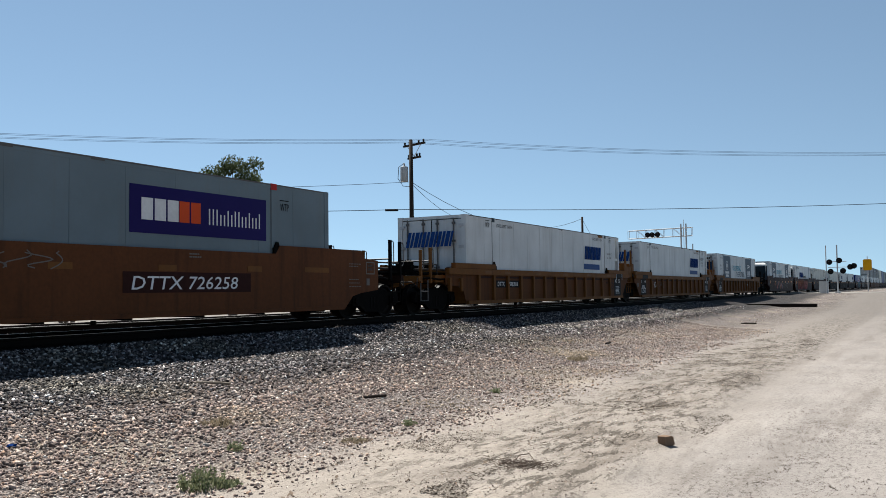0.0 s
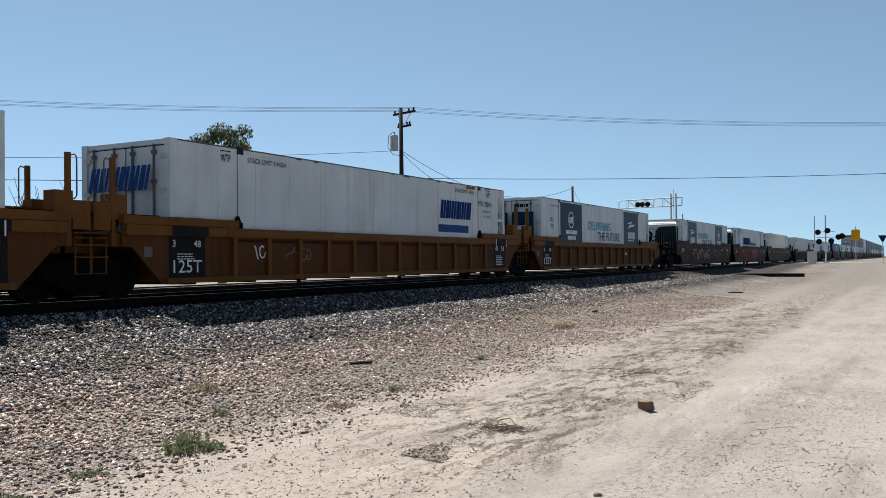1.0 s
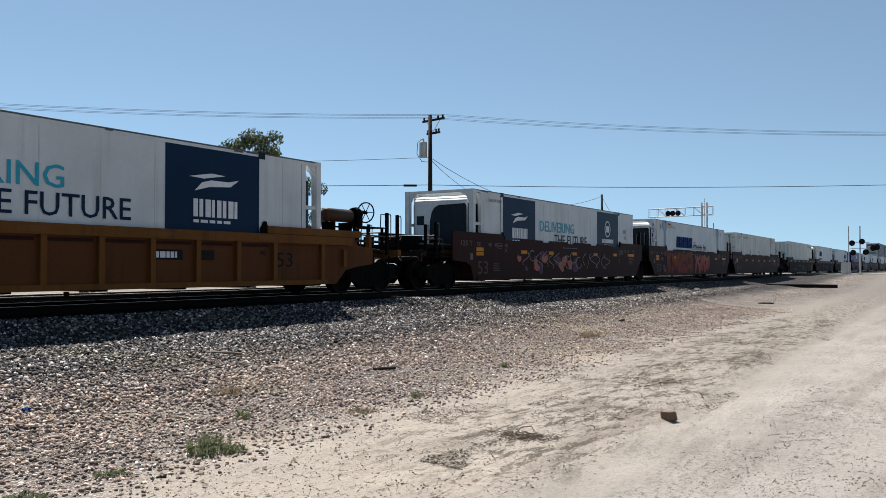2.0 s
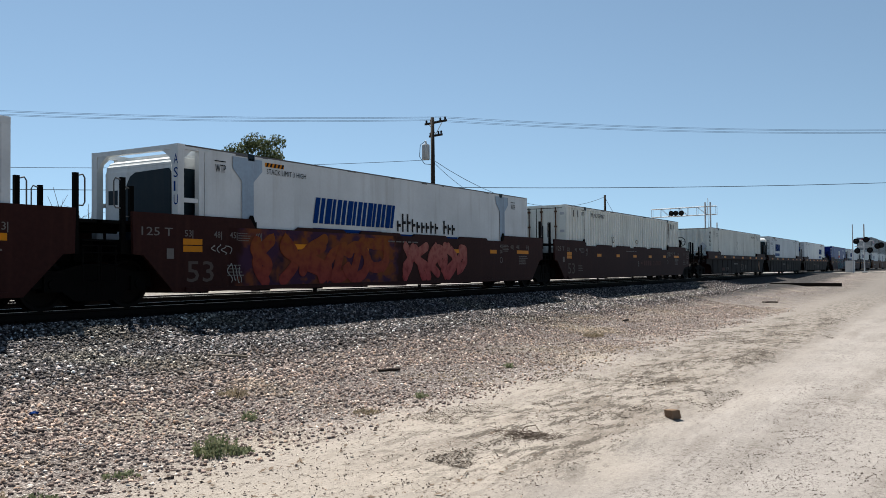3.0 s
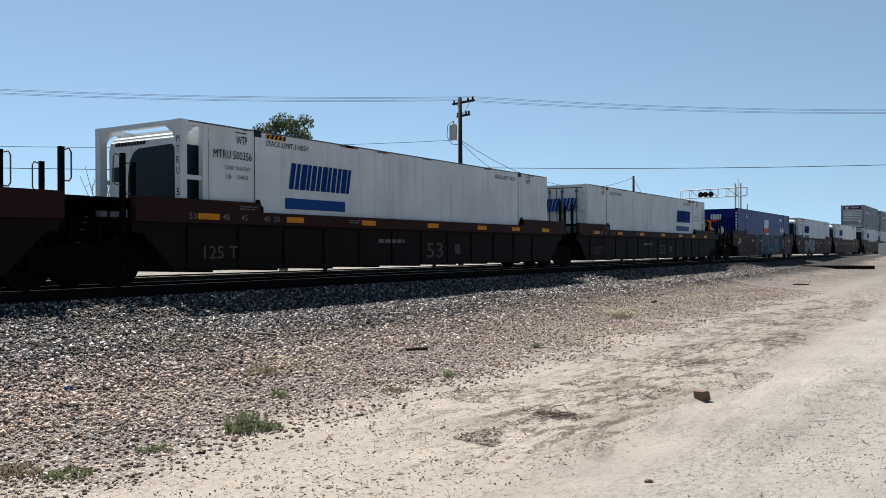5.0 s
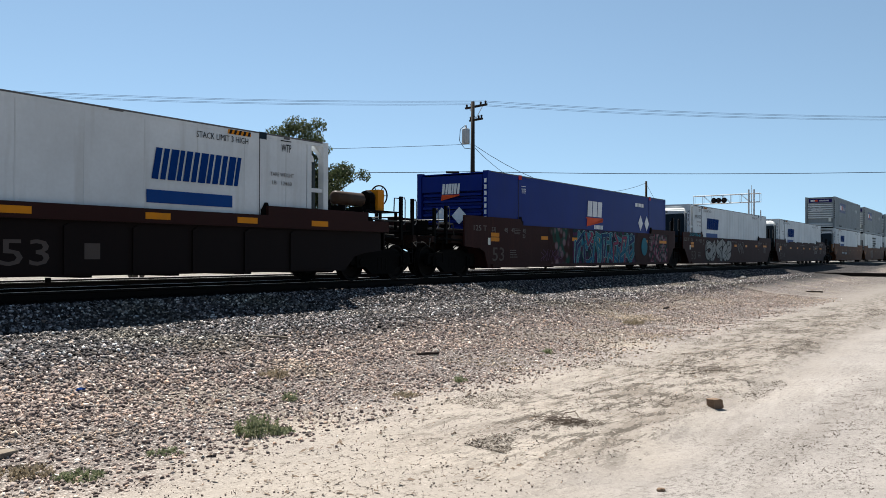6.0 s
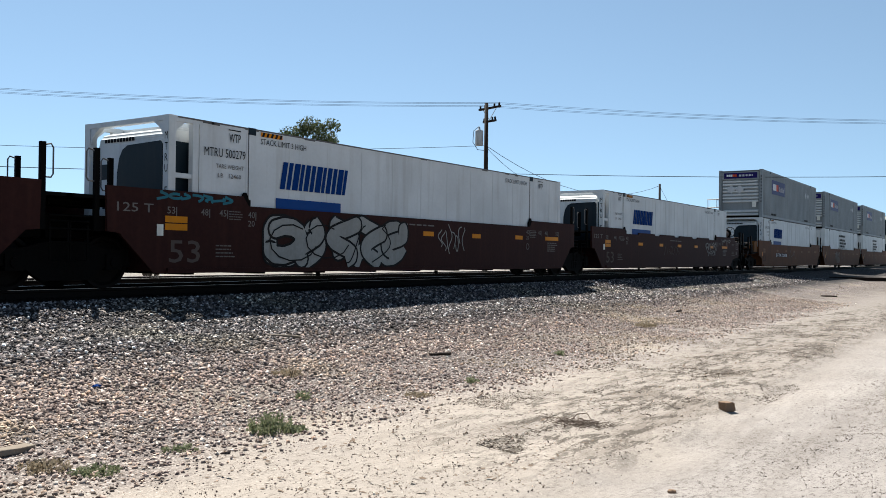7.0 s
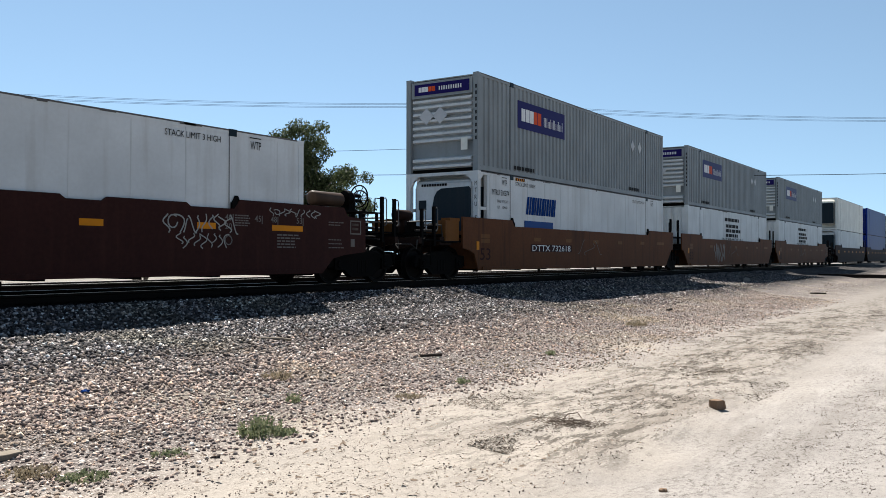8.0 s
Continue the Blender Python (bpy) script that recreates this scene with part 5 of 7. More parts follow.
def frozen_food(u, z, door_front):
    t = container(u, z, WHITE, "seamed", "doors" if door_front else "reefer", "reefer" if door_front else "doors",
                  "white refrigerated container with navy panels and teal slogan", "refrigerated containers")
    f = (lambda x, w: x) if door_front else (lambda x, w: 16.15 - x - w)
    p1, p2 = f(2.18, 2.7), f(11.36, 2.65)
    panel(t, NAVY, p1, p1 + 2.7, 0.9, 2.80, -1.291, name="print_panel", label="navy printed panel with round emblem")
    panel(t, NAVY, p2, p2 + 2.65, 0.9, 2.80, -1.291, name="print_panel", label="navy printed panel with running animal emblem")
    bm = bmesh.new()
    for r0, r1 in ((0.36, 0.31),):
        pts = [(p1 + 1.3 + r0 * math.cos(w * math.pi / 16), 2.08 + r0 * math.sin(w * math.pi / 16)) for w in range(32)]
        pin = [(p1 + 1.3 + r1 * math.cos(w * math.pi / 16), 2.08 + r1 * math.sin(w * math.pi / 16)) for w in range(32)]
        for i in range(32):
            j = (i + 1) % 32
            slab(bm, [pts[i], pts[j], pin[j], pin[i]], -1.296)
    part("emblem_ring", bm, WHITEPRINT, t)
    blocks(t, WHITEPRINT, p1 + 1.04, 1.93, 0.46, 0.28, 3, -1.296, gap=0.2, slant=0.2, cut=False)
    blocks(t, WHITEPRINT, p1 + 0.62, 1.46, 1.45, 0.17, 10, -1.296, gap=0.2, slant=0, cut=False)
    blocks(t, WHITEPRINT, p1 + 0.85, 1.22, 1.0, 0.17, 7, -1.296, gap=0.2, slant=0, cut=False)
    blocks(t, WHITEPRINT, p2 + 0.72, 1.40, 1.3, 0.36, 4, -1.296, gap=0.2, slant=0)
    bars(t, WHITEPRINT, p2 + 0.72, 1.28, 1.3, 1, 0.1, 0.06, -1.296, seed=4)
    bm = bmesh.new()
    slab(bm, [(p2 + 0.75, 1.92), (p2 + 1.15, 2.02), (p2 + 1.75, 2.06), (p2 + 2.0, 2.22), (p2 + 1.7, 2.16), (p2 + 1.2, 2.16), (p2 + 0.95, 2.1)], -1.296)
    slab(bm, [(p2 + 0.6, 2.20), (p2 + 1.0, 2.18), (p2 + 1.6, 2.28), (p2 + 1.2, 2.30)], -1.296)
    part("emblem", bm, WHITEPRINT, t)
    s = 5.75 if door_front else 5.2
    text("DELIVERING", t, TEAL, s, 1.72, 3.4, 0.40)
    text("THE FUTURE", t, NAVY, s + 1.35, 1.24, 3.45, 0.40)
    text("53 ft", t, BLACKPRINT, 0.95 if door_front else 14.7, 1.95, 0.42, 0.16)
    text("XHC", t, BLACKPRINT, 1.0 if door_front else 14.75, 1.68, 0.38, 0.16)
    text("STACK LIMIT 3 HIGH", t, BLACKPRINT, 1.05, 2.55, 0.95, 0.10)
    if door_front:
        for a in (1.05, -0.08):
            panel(t, NAVY, a, a - 0.95, 1.2, 2.3, -0.168, "front", "print_panel")
            blocks(t, WHITEPRINT, a - 0.2, 1.55, 0.55, 0.2, 4, -0.174, "front", 0, 0.2, cut=False)
            bars(t, WHITEPRINT, a - 0.2, 1.42, 0.5, 2, 0.1, 0.05, -0.174, "front", seed=2)
            panel(t, TEAL, a - 0.25, a - 0.7, 0.98, 1.12, -0.168, "front", "print_panel")
        bars(t, BLACKPRINT, -0.2, 2.5, 0.7, 1, 0.1, 0.12, -0.168, "front", seed=9)
    return t


def grey_box(u, z, number_end=True):
    """Grey corrugated container with a purple panel near its front."""
    t = container(u, z, GREY, "corrugated", "ribs", "doors", "grey corrugated container with a purple and orange word mark panel", "grey stacked containers", pitch=0.27, depth=0.045)
    purple_panel(t, 2.45, 1.55, 3.45, 0.88)
    panel(t, PANELBLUE, 0.98, -1.0, 2.38, 2.72, -0.006, "front", "print_panel", "purple printed panel")
    blocks(t, WHITEPRINT, 0.82, 2.48, 0.36, 0.15, 3, -0.011, "front", 0, 0.12, cut=False)
    blocks(t, ORANGEPRINT, 0.46, 2.48, 0.26, 0.15, 2, -0.011, "front", 0, 0.12, cut=False)
    blocks(t, WHITEPRINT, 0.08, 2.49, 0.85, 0.12, 10, -0.011, "front", 0, 0.5, cut=False)
    for y in (0.80, 0.30):
        bm = bmesh.new()
        slab(bm, [(y, 1.72), (y - 0.27, 1.98), (y - 0.54, 1.72), (y - 0.27, 1.46)], -0.013, "front")
        part("placard_holder", bm, GALV, t)
    panel(t, IVORY, -0.72, -0.95, 0.62, 0.98, -0.02, "front", "document_box")
    for i in range(9):
        panel(t, BLACKPRINT, -1.205, -1.255, 0.9 + i * 0.19, 1.01 + i * 0.19, 0.0, "front", "lettering")
    for x in (12.2, 13.0):
        bm = bmesh.new()
        slab(bm, [(x, 2.05), (x + 0.22, 2.3), (x + 0.44, 2.05), (x + 0.22, 1.8)], -1.299)
        part("placard_holder", bm, GALV, t)
    bars(t, BLACKPRINT, 2.2, 0.2, 1.4, 1, 0.1, 0.12, seed=15)
    bars(t, BLACKPRINT, 12.0, 0.2, 1.4, 1, 0.1, 0.12, seed=16)
    return t


def purple_panel(t, x, z, w, h):
    panel(t, PANELBLUE, x, x + w, z, z + h, -1.291, name="print_panel", label="purple printed panel")
    s = w / 3.84
    blocks(t, WHITEPRINT, x + 0.28 * s, z + 0.28 * h, 0.98 * s, 0.46 * h, 3, -1.297, gap=0.14, slant=0, cut=False)
    blocks(t, ORANGEPRINT, x + 1.24 * s, z + 0.28 * h, 0.62 * s, 0.46 * h, 2, -1.297, gap=0.14, slant=0, cut=False)
    bm = bmesh.new()
    xs = x + 2.05 * s
    for i, k in enumerate((1, 1, 1, 0.7, 0.7, 1, 0.75, 1, 1, 0.7, 0.7, 1, 0.7, 0.7, 1)):
        slab(bm, [(xs + i * 0.11 * s, z + 0.28 * h), (xs + (i * 0.11 + 0.035) * s, z + 0.28 * h), (xs + (i * 0.11 + 0.035) * s, z + (0.28 + 0.36 * k) * h), (xs + i * 0.11 * s, z + (0.28 + 0.36 * k) * h)], -1.297)
    tagged(part("emblem", bm, WHITEPRINT, t), kind="stuff")


# containers and cars, from the head of the visible train to its tail
ZC = 1.25
G = "articulated stack cars"


def car(units, mat, style, label, **k):
    made = []
    for i, u in enumerate(units):
        made.append(well_car(u, mat, style if isinstance(style, str) else style[i], i == 0, i == len(units) - 1, label, G, **k))
    return made


# orange car with a pale grey-blue container
a = well_car(1.23, RUSTORANGE, "plain", False, True, "rust-orange smooth-sided well car with white number", G, gear=False)
panel(a, BROWN, 9.75, 13.2, 0.74, 1.14, -1.377, name="number_panel")
text("DTTX 726258", a, WHITEPRINT, 9.95, 0.80, 2.85, 0.26, -1.384, shear=0.15)
bars(a, FADEDPRINT, 11.4, 1.5, 0.35, 2, 0.06, 0.03, -1.377, seed=21)
scribble(a, FADEDPRINT, 6.0, 8.6, 1.15, 1.5, 7, 0.02, 31, -1.377)
c = container(1.23, ZC, PALEGREY, "seamed", "ribs", "doors", "pale blue-grey container with purple and orange word mark panel", "grey stacked containers")
purple_panel(c, 9.97, 1.58, 3.84, 0.92)
wtp(c, 14.3, zt=2.3)

b1, b2, b3 = car((24.78, 44.40, 64.22), OCHRE, "ribbed", "ochre ribbed well car with black stencil panel", top=1.42, bump=1.62)
for b in (b1, b2, b3):
    if b is not b1:
        panel(b, BLACKPRINT, 0.0, 1.0, 0.275, 1.60, -1.352, name="stencil_panel", label="black stencil panel")
        panel(b, BLACKPRINT, 0.0, 1.0, 1.222, 1.415, -1.461, name="stencil_panel")
        text("125T", b, WHITEPRINT, 0.12, 0.48, 0.78, 0.26, -1.358)
        text("3", b, WHITEPRINT, 0.10, 1.0, 0.08, 0.14, -1.358)
        text("48", b, WHITEPRINT, 0.68, 1.0, 0.2, 0.14, -1.358)
        bars(b, WHITEPRINT, 0.22, 0.85, 0.5, 3, 0.05, 0.02, -1.357, seed=41)
        bars(b, WHITEPRINT, 0.22, 0.33, 0.5, 2, 0.04, 0.015, -1.357, seed=42)
    if b is not b3:
        panel(b, BLACKPRINT, 15.15, 16.15, 0.275, 1.60, -1.352, name="stencil_panel", label="black stencil panel")
        panel(b, BLACKPRINT, 15.15, 16.15, 1.222, 1.415, -1.461, name="stencil_panel")
        for x in (15.15, 16.02):
            panel(b, WHITEPRINT, x, x + 0.03, 1.14, 1.40, -1.466, name="stencil_mark")
        text("48", b, WHITEPRINT, 15.3, 1.0, 0.2, 0.16, -1.358)
        text("53", b, WHITEPRINT, 15.8, 1.0, 0.22, 0.16, -1.358)
        bars(b, WHITEPRINT, 15.36, 0.80, 0.58, 6, 0.062, 0.024, -1.357, seed=43)
    else:
        panel(b, BLACKPRINT, 11.0, 11.75, 0.82, 1.02, -1.353, name="number_panel")
        panel(b, BLACKPRINT, 12.1, 12.6, 0.82, 1.02, -1.353, name="number_panel")
        bars(b, WHITEPRINT, 11.05, 0.86, 0.65, 1, 0.1, 0.12, -1.358, seed=44)
    if b is b1:
        panel(b, BLACKPRINT, 2.12, 2.90, 0.80, 1.05, -1.353, name="number_panel")
        panel(b, BLACKPRINT, 3.06, 4.02, 0.80, 1.05, -1.353, name="number_panel")
        text("DTTX", b, WHITEPRINT, 2.22, 0.85, 0.58, 0.15, -1.360, shear=0.15)
        text("788318", b, WHITEPRINT, 3.14, 0.85, 0.78, 0.15, -1.360, shear=0.15)
    text("53", b, BLACKPRINT, 14.50, 0.68, 0.55, 0.33, -1.357)
    text("20", b, BLACKPRINT, 13.95, 1.12, 0.2, 0.13, -1.357)
    text("40", b, BLACKPRINT, 13.95, 0.93, 0.2, 0.13, -1.357)
    panel(b, FADEDPRINT, -0.62, -0.42, 0.80, 1.0, -1.352, name="notice_plate")
    for x in (1.05, 2.6, 5.4, 8.2, 11.0, 13.8):
        panel(b, DULLSTRIP, x, x + 0.5, 1.27, 1.36, -1.462, name="reflector")
scribble(b2, WHITEPRINT, 2.5, 3.1, 0.75, 1.05, 3, 0.035, 52, -1.357)
scribble(b2, FADEDPRINT, 3.7, 4.6, 0.7, 1.05, 4, 0.035, 53, -1.357)
fleet_reefer(24.78, ZC, True, "")
fleet_reefer(44.50, ZC, True, "MTRU 500424")
frozen_food(64.22, ZC, True)

c1, c2, c3 = car((88.11, 107.75, 127.29), BROWN, "wavy", "dark brown smooth-sided well car with faded stencils")
for b in (c1, c2, c3):
    stencils(b)
    panel(b, FADEDPRINT, -0.35, -0.18, 0.92, 1.12, -1.377, name="notice_plate")
frozen_food(88.11, ZC, False)
al = container(107.75, ZC, WHITE, "flat", "reefer", "plain", "white refrigerated container with dark blue word mark and rule", "refrigerated containers")
blocks(al, ROYAL, 4.15, 1.50, 3.45, 0.62, 8, gap=0.16, slant=0.2, cut=True)
bm = bmesh.new()
for i, k in enumerate((0.6, 1, 1, 0.75, 0.6, 0.6, 0.6, 0.7, 0.6, 0, 0.8, 0.6, 0.6)):
    if k:
        x = 7.75 + i * 0.25
        slab(bm, [(x, 1.42), (x + 0.07, 1.42), (x + 0.07, 1.42 + 0.5 * k), (x, 1.42 + 0.5 * k)], -1.299)
        slab(bm, [(x + 0.07, 1.42 + 0.22 * k), (x + 0.18, 1.42 + 0.22 * k), (x + 0.18, 1.50 + 0.22 * k), (x + 0.07, 1.50 + 0.22 * k)], -1.299)
part("emblem", bm, BLACKPRINT, al)
panel(al, ROYAL, 4.15, 7.0, 1.31, 1.39, name="stripe")
panel(al, ROYAL, 7.4, 11.05, 1.27, 1.35, name="stripe")
for x in (1.55, 13.75):
    bm = bmesh.new()
    slab(bm, [(x + 0.22, 0.2), (x + 0.58, 0.2), (x + 0.58, 2.3), (x + 0.85, 2.55), (x + 0.85, 2.8), (x - 0.05, 2.8), (x - 0.05, 2.55), (x + 0.22, 2.3)], -1.302)
    part("wear_plate", bm, PALEBLUE, al, "pale blue lift post plate")
wtp(al, 1.0, zt=2.42)
wtp(al, 14.85, zt=2.42)
text("STACK LIMIT 3 HIGH", al, BLACKPRINT, 2.55, 2.52, 1.35, 0.12)
hazard(al, 2.5, 2.68)
post_text(al, "ASIU 95", ROYAL, 2.50, 0.27, 0.20)

ml = container(127.50, ZC, IVORY, "corrugated", "doors", "folds", "ivory corrugated container with black number", "ivory containers", pitch=0.29, depth=0.05)
text("MLNU 239087", ml, BLACKPRINT, 2.75, 2.52, 1.6, 0.17)
wtp(ml, 1.65, zt=2.52)
text("MLNU", ml, BLACKPRINT, 1.05, 2.1, 0.5, 0.2, -0.172, "front")
text("239087", ml, BLACKPRINT, 1.05, 1.82, 0.62, 0.2, -0.172, "front")
for x in (0.75, 1.2, 14.6, 15.2):
    panel(ml, FADEDPRINT, x, x + 0.09, 2.45, 2.72, name="vent_plate")
for x, z in ((5.2, 1.6), (8.6, 1.55)):
    scribble(ml, RUST, x, x + 0.35, z - 0.12, z + 0.15, 2, 0.025, int(x * 10), -1.299)

d1, d2, d3 = car((151.14, 171.0, 190.72), BROWN, "deep", "dark brown well car with deep recessed side panels", top=1.46, bump=1.66)
for b, num in ((d1, "211379"), (d2, ""), (d3, "")):
    if num:
        blocks(b, DIMRED, 2.6, 0.44, 0.75, 0.20, 4, -1.377, gap=0.25, slant=0, cut=False)
        text(num, b, FADEDPRINT, 3.62, 0.44, 0.85, 0.20, -1.379)
    text("53", b, DIMPRINT, 8.4, 0.45, 0.82, 0.42, -1.379)
    if b is not d1:
        text("125 T", b, DIMPRINT, 0.5, 0.5, 0.9, 0.26, -1.379)
    for s, x in (("53", 0.05), ("48", 0.9), ("45", 1.4), ("40", 2.05), ("20", 2.35)):
        text(s, b, FADEDPRINT, x, 1.27, 0.18, 0.12, -1.477)
    bars(b, FADEDPRINT, 6.2, 0.85, 1.3, 1, 0.1, 0.09, -1.377, seed=61)
    bars(b, FADEDPRINT, 1.4, 1.55, 0.5, 2, 0.05, 0.025, -1.442, seed=62)
    panel(b, DIMPRINT, 9.85, 10.15, 0.55, 0.82, -1.377, name="notice_plate")
    bars(b, FADEDPRINT, 4.9, 1.36, 0.5, 2, 0.05, 0.025, -1.472, seed=63)
bm = bmesh.new()
rnd = random.Random(5)
blob(bm, 15.0, 0.78, 0.26, 0.3, -1.377, rnd)
part("spray_mark", bm, DULLSTRIP, d1)
bm = bmesh.new()
lathe(bm, [(0.05, -0.03), (0.17, -0.02), (0.17, 0.02), (0.05, 0.03)], 18, "x", (16.15 + 2.62, -0.75, 2.16))
box(bm, 16.15 + 2.32, 16.15 + 2.58, -0.95, -0.55, 1.76, 2.30)
part("brake_housing", bm, YELLOW, d3, "yellow hand brake housing")
dd = container(151.14, ZC, IVORY, "corrugated", "folds", "doors", "ivory corrugated container with folded end wall", "ivory containers", pitch=0.29, depth=0.05)
wtp(dd, 1.45, zt=2.3)
post_text(dd, "MLNU 23", BLACKPRINT, 2.45, 0.25, 0.17)
bm = bmesh.new()
slab(bm, [(-0.50, 1.70), (-0.77, 1.97), (-1.04, 1.70), (-0.77, 1.43)], 0.018, "front")
part("placard_holder", bm, GALV, dd)
text("MLNU 228676", dd, BLACKPRINT, 12.6, 2.52, 1.3, 0.15)
wtp(dd, 14.4, zt=2.5)
for x in (0.75, 15.1, 15.6):
    panel(dd, FADEDPRINT, x, x + 0.09, 2.4, 2.68, name="vent_plate")
bm = bmesh.new()
ribbon(bm, [(7.35, 1.9), (7.6, 2.2), (7.85, 1.9), (7.6, 1.6), (7.35, 1.9)], 0.016, -1.299)
part("placard_outline", bm, FADEDPRINT, dd)
fleet_reefer(171.0, ZC, False, "MTRU 500356")
fleet_reefer(190.72, ZC, True, "")

e1, e2, e3 = car((214.16, 233.79, 253.71), BROWN, ("plain", "plain", "wavy"), "dark brown smooth-sided well car sprayed with graffiti")
for b in (e1, e2, e3):
    stencils(b)
    panel(b, IVORY, -0.12, 0.02, 0.95, 1.16, -1.377, name="notice_plate")
y = container(214.16, ZC, BLUE, "flat", "ribs", "doors", "deep blue container with white and orange word mark", "containers on the train")
blocks(y, WHITEPRINT, 7.36, 1.80, 1.40, 0.58, 3, gap=0.14, slant=0.10, cut=False)
bm = bmesh.new()
slab(bm, [(7.30, 1.42), (8.85, 1.74), (8.80, 1.62)], -1.299)
slab(bm, [(7.30, 1.42), (8.9, 1.70), (7.36, 1.76)], -1.299)
slab(bm, [(7.22, 1.76), (8.85, 1.76), (8.85, 1.70), (7.22, 1.72)], -1.300)
part("emblem", bm, ORANGEPRINT, y)
blocks(y, WHITEPRINT, 8.0, 1.34, 0.85, 0.15, 7, gap=0.2, slant=0, cut=False)
wtp(y, 2.15, col=WHITEPRINT, zt=2.32)
bars(y, WHITEPRINT, 12.3, 2.4, 1.2, 1, 0.1, 0.15, seed=71)
for x in (12.65, 13.4):
    bm = bmesh.new()
    slab(bm, [(x, 1.72), (x + 0.28, 2.05), (x + 0.56, 1.72), (x + 0.28, 1.39)], -1.299)
    part("placard_holder", bm, WHITEPRINT, y)
blocks(y, WHITEPRINT, 0.35, 2.22, 0.65, 0.32, 3, -0.013, "front", 0.1, 0.08)
bm = bmesh.new()
slab(bm, [(0.38, 2.02), (-0.3, 2.17), (-0.3, 2.2), (0.35, 2.2)], -0.013, "front")
part("emblem", bm, ORANGEPRINT, y)
for yy in (0.62, -0.02):
    bm = bmesh.new()
    slab(bm, [(yy, 1.55), (yy - 0.27, 1.82), (yy - 0.54, 1.55), (yy - 0.27, 1.28)], -0.013, "front")
    part("placard_holder", bm, WHITEPRINT, y)
for i in range(8):
    panel(y, WHITEPRINT, -1.17, -1.25, 1.2 + i * 0.19, 1.33 + i * 0.19, 0.0, "front", "lettering")
fleet_reefer(233.97, ZC, False, "MTRU 500279", -0.15)
fleet_reefer(253.71, ZC, False, "")

f1, f2, f3 = car((277.33, 297.07, 316.67), RUSTORANGE, "plain", "rust-orange smooth-sided well car carrying two stacked containers", nose=0.95)
panel(f1, BROWN, 3.2, 6.3, 0.82, 1.06, -1.377, name="number_panel")
text("DTTX 732618", f1, WHITEPRINT, 3.3, 0.84, 2.9, 0.20, -1.384)
for b in (f1, f2, f3):
    text("53", b, BROWN, 0.0, 0.55, 0.6, 0.36, -1.380)
    panel(b, YELLOW, -0.2, -0.05, 0.85, 1.1, -1.377, name="notice_plate")
    scribble(b, FADEDPRINT, 6.8, 9.0, 0.5, 1.3, 3, 0.02, 77, -1.377)
for u, lower in ((277.33, 0), (297.07, 1), (316.67, 1)):
    if lower == 0:
        fleet_reefer(u, ZC, False, "MTRU 500374")
    else:
        w = container(u, ZC, WHITE, "seamed", "plain", "doors", "white container with a dark square emblem", "white stacked containers")
        bars(w, BLACKPRINT, 6.5, 2.35, 3.3, 1, 0.2, 0.18, seed=81)
        bars(w, BLACKPRINT, 6.7, 2.0, 3.2, 3, 0.26, 0.18, seed=82)
        text("INTERMODAL", w, BLACKPRINT, 5.9, 1.25, 4.5, 0.18)
    grey_box(u, ZC + 2.91)


brake_wheel(e3, 16.15 + 3.15, -0.35, 2.08, -1)
bm = bmesh.new()
rod(bm, (16.15 + 2.85, -0.35, 1.28), (16.15 + 2.85, -0.35, 2.12), 0.07, 8)
part("brake_mast", bm, DARK, e3)
bm = bmesh.new()
lathe(bm, [(0.06, 0.0), (0.15, 0.03), (0.15, 0.62), (0.06, 0.65)], 16, "x", (-3.0, -0.5, 1.78))
box(bm, -2.75, -2.6, -0.6, -0.4, 1.28, 1.64)
part("air_reservoir", bm, GRIMEBROWN, f1, "dull brown air reservoir", True)


# graffiti, in flat spray-paint shapes
def spray(name, r, g, b):
    return paint(name, (r, g, b, 1), 0.6, amount=0.5, streak=0.3)


SP_PALETEAL = spray("pale_teal_spray", 0.22, 0.40, 0.40)
SP_TEAL, SP_DTEAL, SP_PINK = spray("teal_spray", 0.022, 0.155, 0.20), spray("dark_teal_spray", 0.006, 0.03, 0.05), spray("pink_spray", 0.22, 0.035, 0.08)
SP_WHITE, SP_PEACH, SP_VIOLET = (spray("silver_spray", 0.30, 0.30, 0.28), spray("peach_spray", 0.45, 0.16, 0.11),
                                                    spray("violet_spray", 0.10, 0.05, 0.10))


